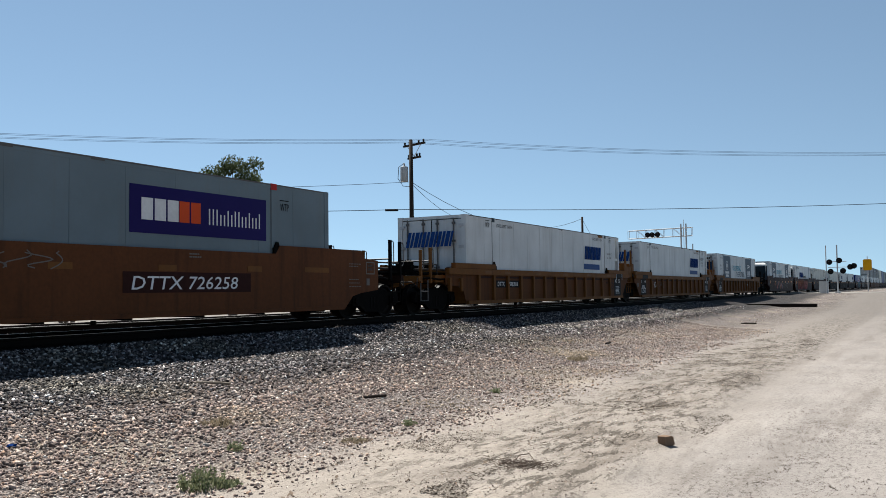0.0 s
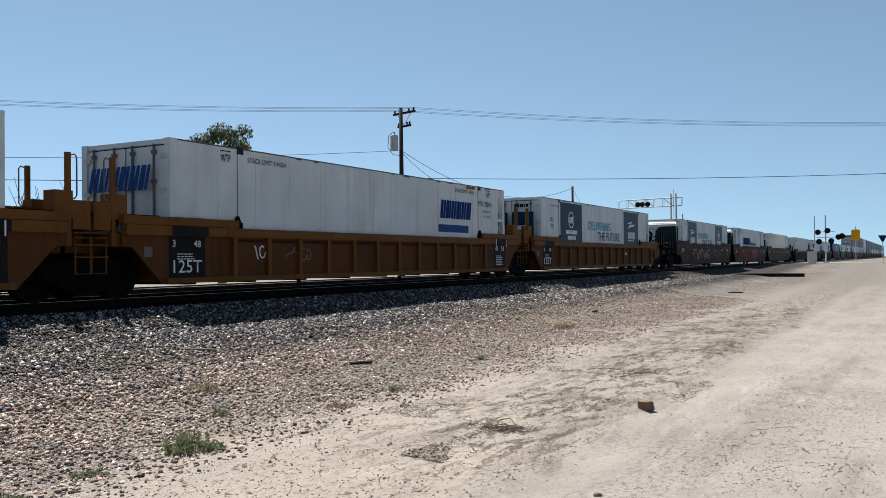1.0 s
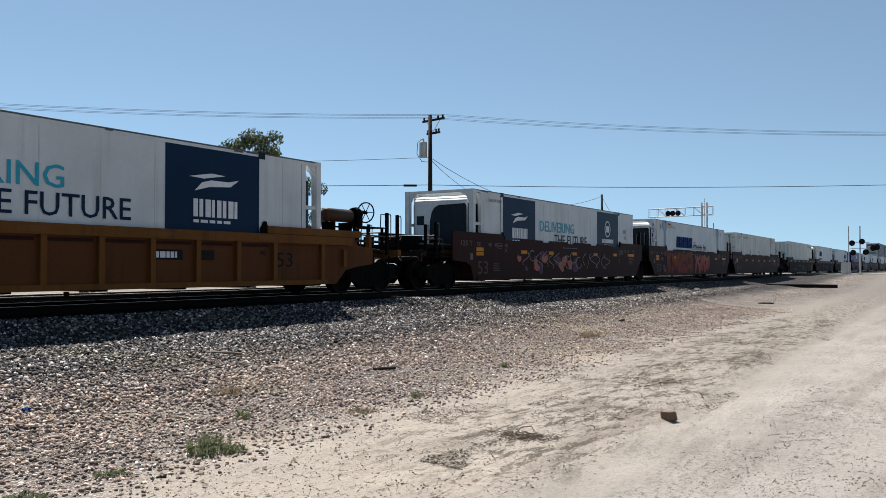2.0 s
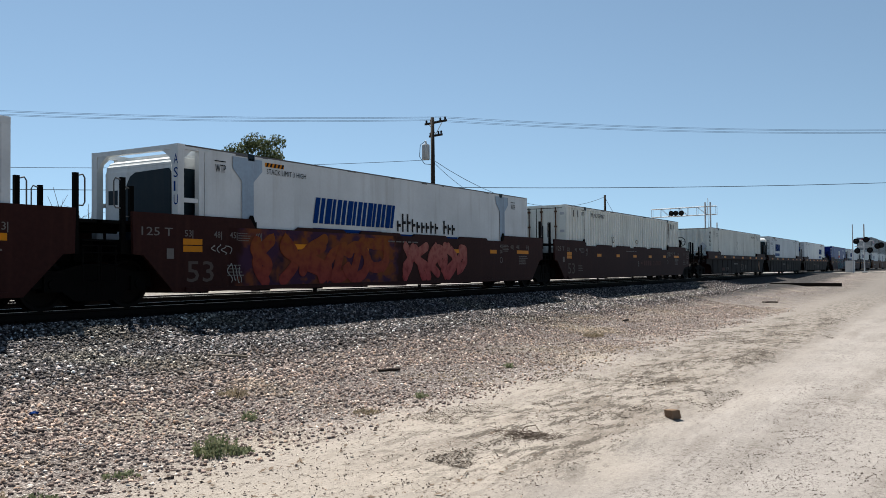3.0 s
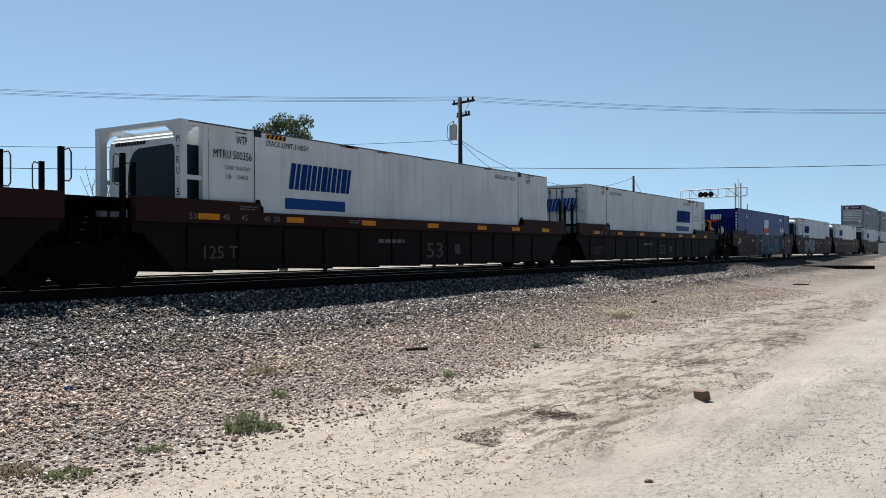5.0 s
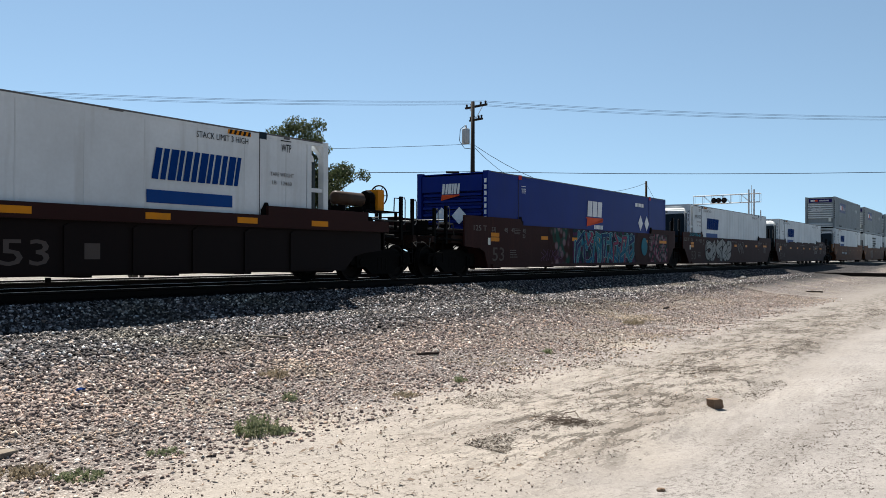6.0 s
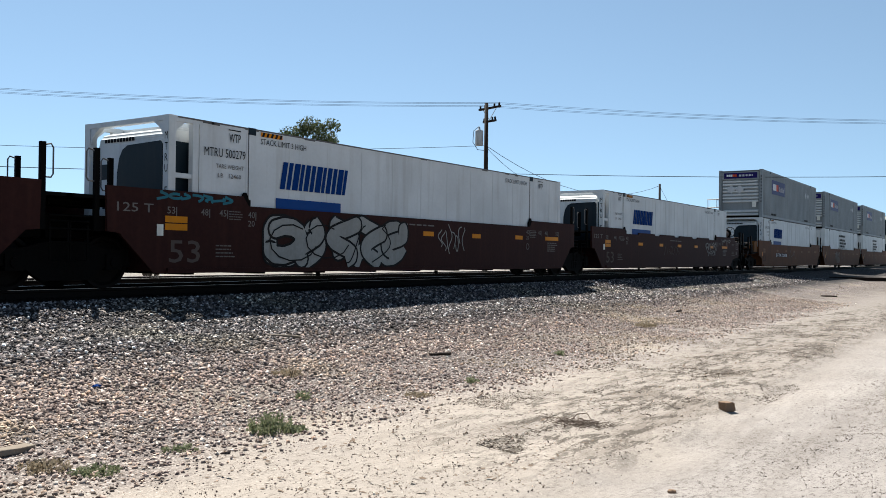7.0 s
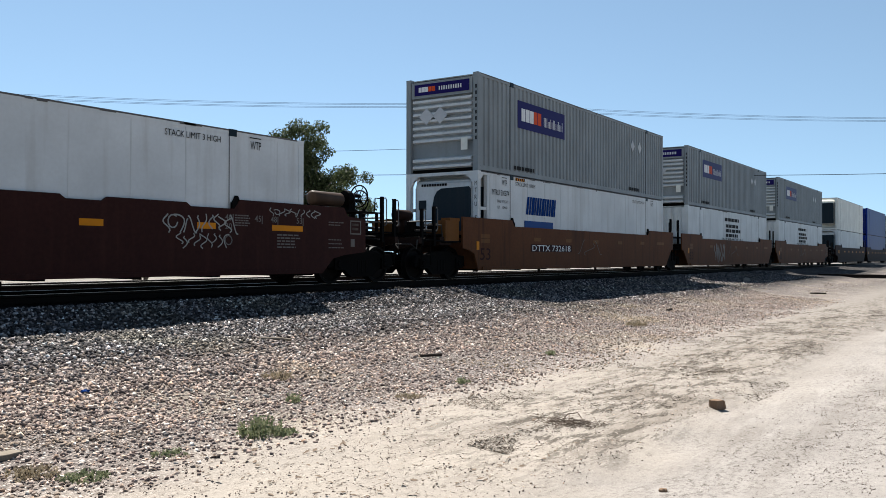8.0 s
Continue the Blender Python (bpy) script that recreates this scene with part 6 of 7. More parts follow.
def spray_cloud(name, cols, x0, x1, z0, z1, scale, under, soft=0.35, spots=None):
    """Soft overlapping sprayed colours that fade into the car's own paint at their edges."""
    m, n, l, bs = base_mat(name, 0.6, 0.0, 0.05)
    co = n.new("ShaderNodeTexCoord").outputs["Object"]
    c = cols[0]
    for i, k in enumerate(cols[1:]):
        c = mix(n, l, noise_fac(n, l, co, scale, 3, 0.46, 0.58, (1.0, 1.0, 0.8 + 0.3 * i)), c, k)
        scale *= 1.35
    if spots:
        for j, (col, sc) in enumerate(spots):
            v = n.new("ShaderNodeTexVoronoi"); v.inputs["Scale"].default_value = sc
            l.new(co, v.inputs["Vector"])
            r = n.new("ShaderNodeMapRange"); r.inputs[1].default_value, r.inputs[2].default_value = 0.42, 0.22
            l.new(v.outputs["Distance"], r.inputs[0])
            c = mix(n, l, r.outputs[0], c, col)
    sp = n.new("ShaderNodeSeparateXYZ"); l.new(co, sp.inputs[0])
    wob = n.new("ShaderNodeTexNoise"); wob.inputs["Scale"].default_value = 3.0; l.new(co, wob.inputs["Vector"])

    def fade(axis, a, b):
        k = n.new("ShaderNodeMath"); k.operation = "MULTIPLY_ADD"; k.inputs[1].default_value = 0.8
        l.new(wob.outputs[0], k.inputs[0]); l.new(sp.outputs[axis], k.inputs[2])
        r = n.new("ShaderNodeMapRange"); r.interpolation_type = "SMOOTHSTEP"
        r.inputs[1].default_value, r.inputs[2].default_value = a + 0.4, b + 0.4
        l.new(k.outputs[0], r.inputs[0])
        return r.outputs[0]

    k = n.new("ShaderNodeMath"); k.operation = "MULTIPLY"
    l.new(fade(0, x0 + 0.15, x0 + 0.15 + soft), k.inputs[0]); l.new(fade(0, x1 - 0.15, x1 - 0.15 - soft), k.inputs[1])
    l.new(mix(n, l, k.outputs[0], under, c), bs.inputs["Base Color"])
    return m


def cloud(t, name, cols, x0, x1, z0, z1, scale, label, depth=-1.3757, under=(0.027, 0.0082, 0.0070, 1), spots=None):
    bm = bmesh.new()
    slab(bm, [(x0, z0), (x1, z0), (x1, z1), (x0, z1)], depth, "side", 0.0009)
    part("spray_ground", bm, spray_cloud(name, cols, x0, x1, z0, z1, scale, under, spots=spots), t, label)


def fade_paint(name, low, high, z0, z1):
    """Spray paint that blends from one colour to another with height."""
    m, n, l, bs = base_mat(name, 0.6, 0.0, 0.05)
    co = n.new("ShaderNodeTexCoord").outputs["Object"]
    sp = n.new("ShaderNodeSeparateXYZ"); l.new(co, sp.inputs[0])
    r = n.new("ShaderNodeMapRange"); r.inputs[1].default_value, r.inputs[2].default_value = z0, z1
    l.new(sp.outputs[2], r.inputs[0])
    c = mix(n, l, r.outputs[0], low, high)
    l.new(mix(n, l, noise_fac(n, l, co, 5, 4, 0.45, 0.75), c, shade(low, 0.55)), bs.inputs["Base Color"])
    return m


def wild(t, x0, x1, z0, z1, n, fills, edge, rim, seed, d, fat=0.14):
    """Angular interlocking bars with arrow heads, dark edges and a pale rim."""
    rnd = random.Random(seed)
    layers = [(bmesh.new(), rim, fat * 1.75, 0.0, "graffiti_rim"), (bmesh.new(), edge, fat * 1.40, 0.0012, "graffiti_outline")] + [
        (bmesh.new(), f, fat, 0.0024, "graffiti") for f in fills]
    w, h = (x1 - x0) / n, z1 - z0
    for i in range(n):
        cx = x0 + (i + 0.5) * w
        for coat in range(3):
            lo, hi = z0 + fat, z1 - fat
            a = (cx + rnd.uniform(-0.5, 0.5) * w, rnd.choice((lo, hi, lo + 0.2 * h)))
            b = (a[0] + rnd.uniform(-0.6, 0.6) * w, rnd.uniform(lo, hi))
            c = (b[0] + rnd.choice((-1, 1)) * rnd.uniform(0.5, 1.2) * w, b[1] + rnd.uniform(-0.45, 0.45) * h)
            e = (c[0] + rnd.uniform(-0.6, 0.6) * w, rnd.choice((lo, hi)))
            pts = [(min(x1 - fat, max(x0 + fat, p)), min(hi, max(lo, q))) for p, q in (a, b, c, e)]
            pts = [p for k, p in enumerate(pts) if not k or math.dist(p, pts[k - 1]) > 0.05]
            if len(pts) < 2:
                continue
            lift = 0.0050 * coat + 0.0008 * (i % 3)
            pick = 2 + (i + coat) % len(fills)
            for k, (bm, m, wid, up, nm) in enumerate(layers):
                if k < 2 or k == pick:
                    ribbon(bm, pts, wid, d - lift - up)
    for bm, m, wid, up, nm in layers:
        if bm.faces:
            tagged(part(nm, bm, m, t), kind="stuff")
        else:
            bm.free()


def mural(t, x0, x1, z0, z1, cols, n, seed, d=-1.377, size=0.22, line=None):
    """Overlapping bubble letters in layers, each layer a thin coat over the last."""
    rnd = random.Random(seed)
    for k, m in enumerate(cols):
        bm = bmesh.new()
        for _ in range(n):
            r = size * rnd.uniform(0.5, 1.5)
            blob(bm, rnd.uniform(x0 + r, x1 - r), rnd.uniform(z0 + r * 0.7, z1 - r * 0.7), r, r * rnd.uniform(0.5, 0.9), d - 0.002 * k - 0.0003 * rnd.random(), rnd)
        tagged(part("graffiti", bm, m, t), kind="stuff")
    if line:
        bm = bmesh.new()
        for _ in range(n):
            x, z = rnd.uniform(x0 + 0.2, x1 - 0.4), rnd.uniform(z0 + 0.1, z1 - 0.4)
            pts = [(x, z), (x + rnd.uniform(-0.2, 0.3), z + rnd.uniform(0.1, 0.4)), (x + rnd.uniform(0.1, 0.5), z + rnd.uniform(0.0, 0.4)), (x + rnd.uniform(0.1, 0.5), z - rnd.uniform(0.0, 0.2))]
            pts = [(a, min(z1, max(z0, b))) for a, b in pts]
            ribbon(bm, pts, 0.028, d - 0.002 * len(cols) - 0.002)
        part("graffiti_outline", bm, line, t)


def letters(t, x0, x1, z0, z1, n, fill, edge, seed, d=-1.377, fat=0.30, accent=None, rim=None):
    """Interlocking fat sprayed strokes, each with an edge round it and a thin highlight."""
    rnd = random.Random(seed)
    be, bf, ba, br = bmesh.new(), bmesh.new(), bmesh.new(), bmesh.new()
    w, h = (x1 - x0) / n, z1 - z0
    m = fat * h * 0.55
    for i in range(n):
        for rep in range(2):
            g = STROKES[rnd.randrange(6)]
            sx = w * rnd.uniform(0.75, 1.35) * rnd.choice((-1, 1))
            sz, oz = (h - 2 * m) * rnd.uniform(0.65, 1.0), 0.0
            oz = rnd.uniform(0, h - 2 * m - sz)
            cx = x0 + (i + 0.5) * w + rnd.uniform(-0.15, 0.15) * w
            lean = rnd.uniform(-0.15, 0.25)
            pts = []
            for k in range(11):
                u, v = g(k / 10)
                px = cx + (u - 0.5) * sx + lean * (v - 0.5) * h
                pz = z0 + m + oz + min(1, max(0, v)) * sz
                pts.append((min(x1 - m, max(x0 + m, px)), pz))
            q = d - 0.0045 * rep - 0.0007 * (i % 3)
            if rim:
                ribbon(br, pts, fat * h * 1.55, q)
            ribbon(be, pts, fat * h * 1.30, q - 0.0015)
            ribbon(bf, pts, fat * h, q - 0.0030)
            ribbon(ba, [(a_ + 0.02, b_ + 0.25 * m) for a_, b_ in pts[1:8]], fat * h * 0.16, q - 0.0042)
    for bm_, mt, nm in ((br, rim, "graffiti_rim"), (be, edge, "graffiti_outline"), (bf, fill, "graffiti"), (ba, accent, "graffiti_highlight")):
        if mt and bm_.faces:
            tagged(part(nm, bm_, mt, t), kind="stuff")
        else:
            bm_.free()


# blue-green mural on the first of the graffiti cars
cloud(e1, "cool_spray_ground", ((0.010, 0.045, 0.032, 1), (0.012, 0.016, 0.045, 1), (0.004, 0.016, 0.030, 1), (0.07, 0.018, 0.055, 1)), 5.2, 12.4, 0.285, 1.585, 1.6, "soft dark green and navy sprayed ground")
cloud(e1, "spotted_spray_ground", ((0.032, 0.0088, 0.0074, 1), (0.055, 0.020, 0.030, 1), (0.010, 0.05, 0.035, 1)), 3.9, 5.9, 0.285, 1.585, 2.0, "soft pale spots on a green sprayed ground", -1.3768, spots=(((0.17, 0.11, 0.12, 1), 2.6),))
cloud(e1, "pink_spotted_ground", ((0.035, 0.012, 0.012, 1), (0.09, 0.022, 0.04, 1), (0.010, 0.035, 0.03, 1)), 13.6, 16.4, 0.285, 1.585, 2.2, "soft pink sprayed spots", -1.3768, spots=(((0.20, 0.05, 0.09, 1), 4.6), ((0.22, 0.15, 0.16, 1), 3.1)))
SP_SEA = fade_paint("sea_blue_spray", (0.012, 0.085, 0.17, 1), (0.030, 0.20, 0.24, 1), 0.4, 1.5)
SP_NAVY = fade_paint("navy_violet_spray", (0.05, 0.02, 0.07, 1), (0.012, 0.05, 0.12, 1), 0.4, 1.5)
wild(e1, 6.0, 12.0, 0.29, 1.57, 11, (SP_SEA, SP_TEAL, SP_NAVY, SP_SEA, SP_PINK), SP_DTEAL, SP_PALETEAL, 102, -1.380, 0.105)
bm = bmesh.new()
blob(bm, 12.25, 0.98, 0.36, 0.40, -1.390, random.Random(6))
part("graffiti", bm, BROWN, e1, "bare brown patch in the mural")
bm = bmesh.new()
slab(bm, [(13.15 + 0.36 * math.cos(k * 0.2618), 1.02 + 0.38 * math.sin(k * 0.2618)) for k in range(24)], -1.392)
part("graffiti", bm, SP_TEAL, e1, "round teal sprayed shape")
scribble(e1, SP_VIOLET, 3.4, 5.0, 0.45, 0.85, 9, 0.02, 104, -1.377)
# silver letters on the second
letters(e2, 2.5, 7.5, 0.28, 1.58, 5, SP_WHITE, BLACKPRINT, 111, -1.377, 0.27, None)
scribble(e2, BLACKPRINT, 2.8, 7.1, 0.45, 1.4, 4, 0.03, 114, -1.395)
scribble(e2, SP_TEAL, -0.1, 1.7, 1.60, 1.76, 7, 0.05, 112, -1.377)
scribble(e2, SP_WHITE, 8.9, 10.2, 0.7, 1.5, 8, 0.025, 113, -1.377)
scribble(e3, SP_WHITE, 12.3, 14.1, 1.08, 1.48, 12, 0.026, 121, -1.377)
scribble(e3, SP_WHITE, 12.6, 13.9, 0.80, 1.10, 9, 0.022, 123, -1.384)
scribble(e3, SP_WHITE, 15.0, 16.6, 1.5, 1.68, 10, 0.02, 122, -1.377)
scribble(e3, DIMPRINT, 6.4, 8.4, 0.8, 1.2, 7, 0.03, 124, -1.377)
# peach and orange letters on the brown car
cloud(c2, "warm_spray_ground", ((0.17, 0.050, 0.012, 1), (0.030, 0.014, 0.026, 1), (0.15, 0.045, 0.018, 1), (0.045, 0.018, 0.040, 1)), 1.3, 7.9, 0.285, 1.585, 1.1, "soft orange and violet sprayed ground")
SP_GLOW = fade_paint("red_orange_spray", (0.24, 0.040, 0.035, 1), (0.20, 0.060, 0.014, 1), 0.35, 1.4)
SP_ROSE = fade_paint("rose_spray", (0.32, 0.055, 0.055, 1), (0.34, 0.13, 0.10, 1), 0.35, 1.4)
letters(c2, 1.9, 7.2, 0.30, 1.57, 6, SP_GLOW, SP_GLOW, 132, -1.381, 0.17)
letters(c2, 7.9, 11.5, 0.30, 1.52, 6, SP_ROSE, SP_ROSE, 133, -1.377, 0.17)
scribble(c2, SP_WHITE, 0.75, 1.35, 1.02, 1.22, 4, 0.018, 134, -1.400)
scribble(c2, SP_WHITE, 1.25, 1.65, 0.42, 0.85, 4, 0.02, 139, -1.400)
mural(c1, 3.0, 9.0, 0.4, 1.4, (SP_VIOLET, SP_PEACH), 7, 135, size=0.22)
scribble(c1, SP_WHITE, 3.5, 12.5, 0.6, 1.3, 16, 0.025, 136, -1.390)
scribble(f2, SP_WHITE, 4.2, 6.2, 0.4, 1.4, 9, 0.06, 141, -1.377)
blocks(c3, DIMRED, 9.8, 0.78, 1.3, 0.24, 4, -1.377, gap=0.3, slant=0, cut=False)
text("253808", c3, DIMRED, 11.3, 0.78, 1.4, 0.24, -1.381)
panel(c3, DIMRED, 9.32, 9.58, 0.86, 0.95, -1.377, name="stencil_mark")
wtp(ml, 14.62, zt=2.42)
bm = bmesh.new()
for x, z, w in ((14.10, 1.75, 0.022), (14.22, 1.95, 0.03), (14.05, 2.15, 0.025), (14.28, 2.2, 0.02)):
    ribbon(bm, [(x, 2.72), (x + 0.01, 2.5), (x - 0.01, z + 0.2), (x, z)], w, -1.299)
tagged(part("rust_run", bm, RUST, ml, "rust run below the lift casting"), kind="stuff")
text("B", c3, FADEDPRINT, 8.9, 0.74, 0.16, 0.24, -1.381)

# the tail, far down the line
tail = [(340.4, DUSTBROWN), (360.1, DUSTBROWN), (379.8, DUSTBROWN)]
g1, g2, g3 = car([u for u, m in tail], DUSTBROWN, "plain", "dusty grey-brown well car carrying two stacked containers")
ga = container(340.4, ZC, WHITE, "seamed", "reefer", "doors", "white container in a distant stack", "white stacked containers")
container(340.4, ZC + 2.91, IVORY, "seamed", "reefer", "doors", "pale refrigerated container on top of a stack", "white stacked containers")
gc = container(360.1, ZC, BLUE, "flat", "ribs", "doors", "deep blue container at the foot of a stack", "blue stacked containers")
gd = container(360.1, ZC + 2.91, BLUE, "flat", "ribs", "doors", "deep blue container on top of a stack", "blue stacked containers")
ge = container(379.8, ZC, GREY, "corrugated", "ribs", "doors", "plain grey corrugated container in a stack", "grey stacked containers", pitch=0.5)


def again(src, u, z):
    return moving(copy_thing(src, pose(u, TRACK_Y, z)))


again(ge, 379.8, ZC + 2.91)
for k in range(3):
    s = 63.0 * (k + 1)
    for src, u in ((g1, 340.4), (g2, 360.1), (g3, 379.8)):
        again(src, u + s, RAIL_Z)
    for src, u, up in ((ga, 340.4, 0), (ge, 340.4, 1), (ga, 360.1, 0), (gd if k % 2 else ge, 360.1, 1), (gc if k % 2 else ga, 379.8, 0), (ge, 379.8, 1)):
        again(src, u + s, ZC + 2.91 * up)


# ---- poles and wires ----
POLE = (44.5, 26.95)
LEFT_END, RIGHT_END = (7.7, 60.5), (73.6, -13.9)


def wire(bm, p, q, sag, r, n=14):
    p, q = Vector(p), Vector(q)
    pts = []
    for i in range(n + 1):
        f = i / n
        v = p.lerp(q, f)
        v.z -= sag * 4 * f * (1 - f)
        pts.append(v)
    path_rod(bm, pts, r, 4)


def utility_pole():
    x, y = POLE
    g = ground_z(x, y)
    t = thing("utility_pole", pose(x, y, g), "dark creosoted utility pole with crossarms and a grey transformer", "utility pole")
    top = 10.87 - g
    bm = bmesh.new()
    rod(bm, (0, 0, -0.5), (0, 0, top), 0.17, 14, 0.11)
    part("pole", bm, POLEWOOD, t, "", True)
    d = Vector((RIGHT_END[0] - LEFT_END[0], RIGHT_END[1] - LEFT_END[1], 0)).normalized()
    s = Vector((-d.y, d.x, 0))
    s = Vector((s.x * 0.86 - s.y * 0.51, s.x * 0.51 + s.y * 0.86, 0))
    ends = []
    for zz, half in ((top - 0.35, 0.95), (top - 1.15, 0.55)):
        bm = bmesh.new()
        a, b = s * half, s * -half
        c = d * 0.06
        vs = [bm.verts.new(v) for v in (a + c, a - c, b - c, b + c)]
        f = bm.faces.new(vs)
        r = bmesh.ops.extrude_face_region(bm, geom=[f])
        bmesh.ops.translate(bm, verts=[v for v in r["geom"] if isinstance(v, bmesh.types.BMVert)], vec=(0, 0, 0.12))
        bmesh.ops.translate(bm, verts=bm.verts, vec=Vector((0, 0, zz)) + d * 0.2)
        arm = part("crossarm", bm, POLEWOOD, t)
        for k in (-0.9, -0.45, 0.45, 0.9):
            o = s * (half * k) + d * 0.2
            bm = bmesh.new()
            lathe(bm, [(0.03, zz + 0.12), (0.07, zz + 0.16), (0.045, zz + 0.20), (0.075, zz + 0.24), (0.03, zz + 0.30)], 10, "z", (o.x, o.y, 0))
            part("insulator", bm, BLACKPRINT, arm)
            if half > 0.9:
                ends.append(o + Vector((0, 0, zz + 0.28)))
    bm = bmesh.new()
    for k in (-1, 1):
        rod(bm, Vector((0, 0, top - 1.0)) + d * 0.2, s * (0.6 * k) + d * 0.2 + Vector((0, 0, top - 0.35)), 0.02, 6)
    part("arm_brace", bm, GALV, t)
    zt = 8.8 - g
    bm = bmesh.new()
    o = Vector((-0.515, 0.857, 0)) * 0.42
    s = Vector((-0.515, 0.857, 0))
    lathe(bm, [(0.20, zt - 0.5), (0.24, zt - 0.46), (0.24, zt + 0.36), (0.22, zt + 0.42), (0.08, zt + 0.46), (0.05, zt + 0.62), (0.02, zt + 0.66)], 16, "z", (o.x, o.y, 0))
    tr = part("transformer", bm, PORCELAIN, t, "grey cylindrical pole transformer", True)
    bm = bmesh.new()
    path_rod(bm, [o + Vector((0, 0, zt + 0.66)), s * 0.75 + Vector((0, 0, zt + 0.4)), s * 0.8 + Vector((0, 0, zt - 0.3)), s * 0.5 + Vector((0, 0, zt - 0.75)), Vector((0, 0, zt - 0.8))], 0.018, 6)
    part("jumper_wire", bm, BLACKPRINT, t)
    s = Vector((-d.y, d.x, 0))
    for e in ends:
        bm = bmesh.new()
        off = s * e.dot(s)
        lp = Vector((LEFT_END[0] - x, LEFT_END[1] - y, 10.9 - g)) + off
        rp = Vector((RIGHT_END[0] - x, RIGHT_END[1] - y, 10.9 - g)) + off
        wire(bm, e, lp, 0.75, 0.008)
        wire(bm, e, rp, 0.75, 0.008)
        part("power_line", bm, BLACKPRINT, t)
    bm = bmesh.new()
    zc = 6.63 - g
    wire(bm, (0, 0, zc), (LEFT_END[0] - x, LEFT_END[1] - y, zc - 0.1), 0.5, 0.021)
    wire(bm, (0, 0, zc), (RIGHT_END[0] - x, RIGHT_END[1] - y, 7.8 - g), 0.45, 0.021)
    part("telephone_cable", bm, BLACKPRINT, t)
    bm = bmesh.new()
    u = Vector((LEFT_END[0] - x, LEFT_END[1] - y, 0)).normalized()
    rod(bm, u * 0.85 + Vector((0, 0, zc - 0.06)), u * 1.65 + Vector((0, 0, zc - 0.08)), 0.07, 8)
    part("splice_case", bm, BLACKPRINT, t)
    bm = bmesh.new()
    wire(bm, (0, 0, 8.3 - g), (LEFT_END[0] - x + 6, LEFT_END[1] - y - 12, 6.8 - g), 0.5, 0.014)
    wire(bm, (0, 0, 8.3 - g), (POLE2[0] - x, POLE2[1] - y, 7.75 - g), 1.7, 0.016)
    wire(bm, (0, 0, 8.2 - g), (67.0 - x, 33.7 - y, 7.7 - g), 0.7, 0.014)
    part("service_drop", bm, BLACKPRINT, t)


POLE2 = (70.5, 25.5)
utility_pole()


def second_pole():
    x, y = POLE2
    g = ground_z(x, y)
    t = thing("utility_pole", pose(x, y, g), "short dark wooden service pole", "utility pole")
    bm = bmesh.new()
    rod(bm, (0, 0, -0.5), (0, 0, 7.9 - g), 0.13, 12, 0.09)
    part("pole", bm, POLEWOOD, t, "", True)
    bm = bmesh.new()
    wire(bm, (0, 0, 7.7 - g), (14, 2, 4.2 - g), 0.3, 0.014)
    part("service_drop", bm, BLACKPRINT, t)


second_pole()


def bare_post(x, y, h, label, r=0.08, mat=GALV):
    g = ground_z(x, y)
    t = thing("post", pose(x, y, g), label, "post")
    bm = bmesh.new()
    rod(bm, (0, 0, -0.3), (0, 0, h), r, 10, r * 0.8)
    part("shaft", bm, mat, t)
    return t


# ---- level crossing signals ----
def lamp(t, x, y, z, sg, name="signal_lamp"):
    """A round black backboard with a hooded red lens, facing along x by sg."""
    bm = bmesh.new()
    lathe(bm, [(0.30, 0.0), (0.30, 0.03), (0.12, 0.05)], 18, "x", (x, y, z))
    lathe(bm, [(0.10, -0.12), (0.13, 0.0)], 14, "x", (x, y, z))
    b = part(name, bm, BLACKPRINT, t, "black round flashing-light head")
    bm = bmesh.new()
    lathe(bm, [(0.11, sg * 0.052 - 0.01), (0.11, sg * 0.052 + 0.02)], 14, "x", (x, y, z))
    part("lens", bm, LAMPRED, b)


def crossing_signal():
    x, y = 100.0, 7.9
    g = ground_z(x, y)
    t = thing("crossing_signal", pose(x, y, g), "level crossing signal mast with black flashing-light heads", "crossing signal")
    bm = bmesh.new()
    rod(bm, (0, 0, -0.1), (0, 0, 5.1), 0.07, 10)
    box(bm, -0.25, 0.25, -0.25, 0.25, 0, 0.15)
    part("mast", bm, GALV, t)
    bm = bmesh.new()
    rod(bm, (0, -0.9, 3.35), (0, 0.9, 3.35), 0.035, 8)
    rod(bm, (0, -1.6, 2.75), (0, 0.9, 2.75), 0.035, 8)
    part("lamp_arm", bm, GALV, t)
    for yy, zz in ((0.75, 3.3), (-0.2, 3.45), (0.65, 2.3), (-0.55, 2.35), (-1.25, 2.75), (-1.6, 2.85)):
        lamp(t, -0.12, yy, zz, -1)
    bm = bmesh.new()
    box(bm, -0.35, 0.35, 1.7, 2.6, 0, 1.3)
    solid("relay_cabinet", bm, GALV, pose(x + 3, y - 0.5, g), "grey metal signal cabinet beside the crossing", "cabinet")


crossing_signal()


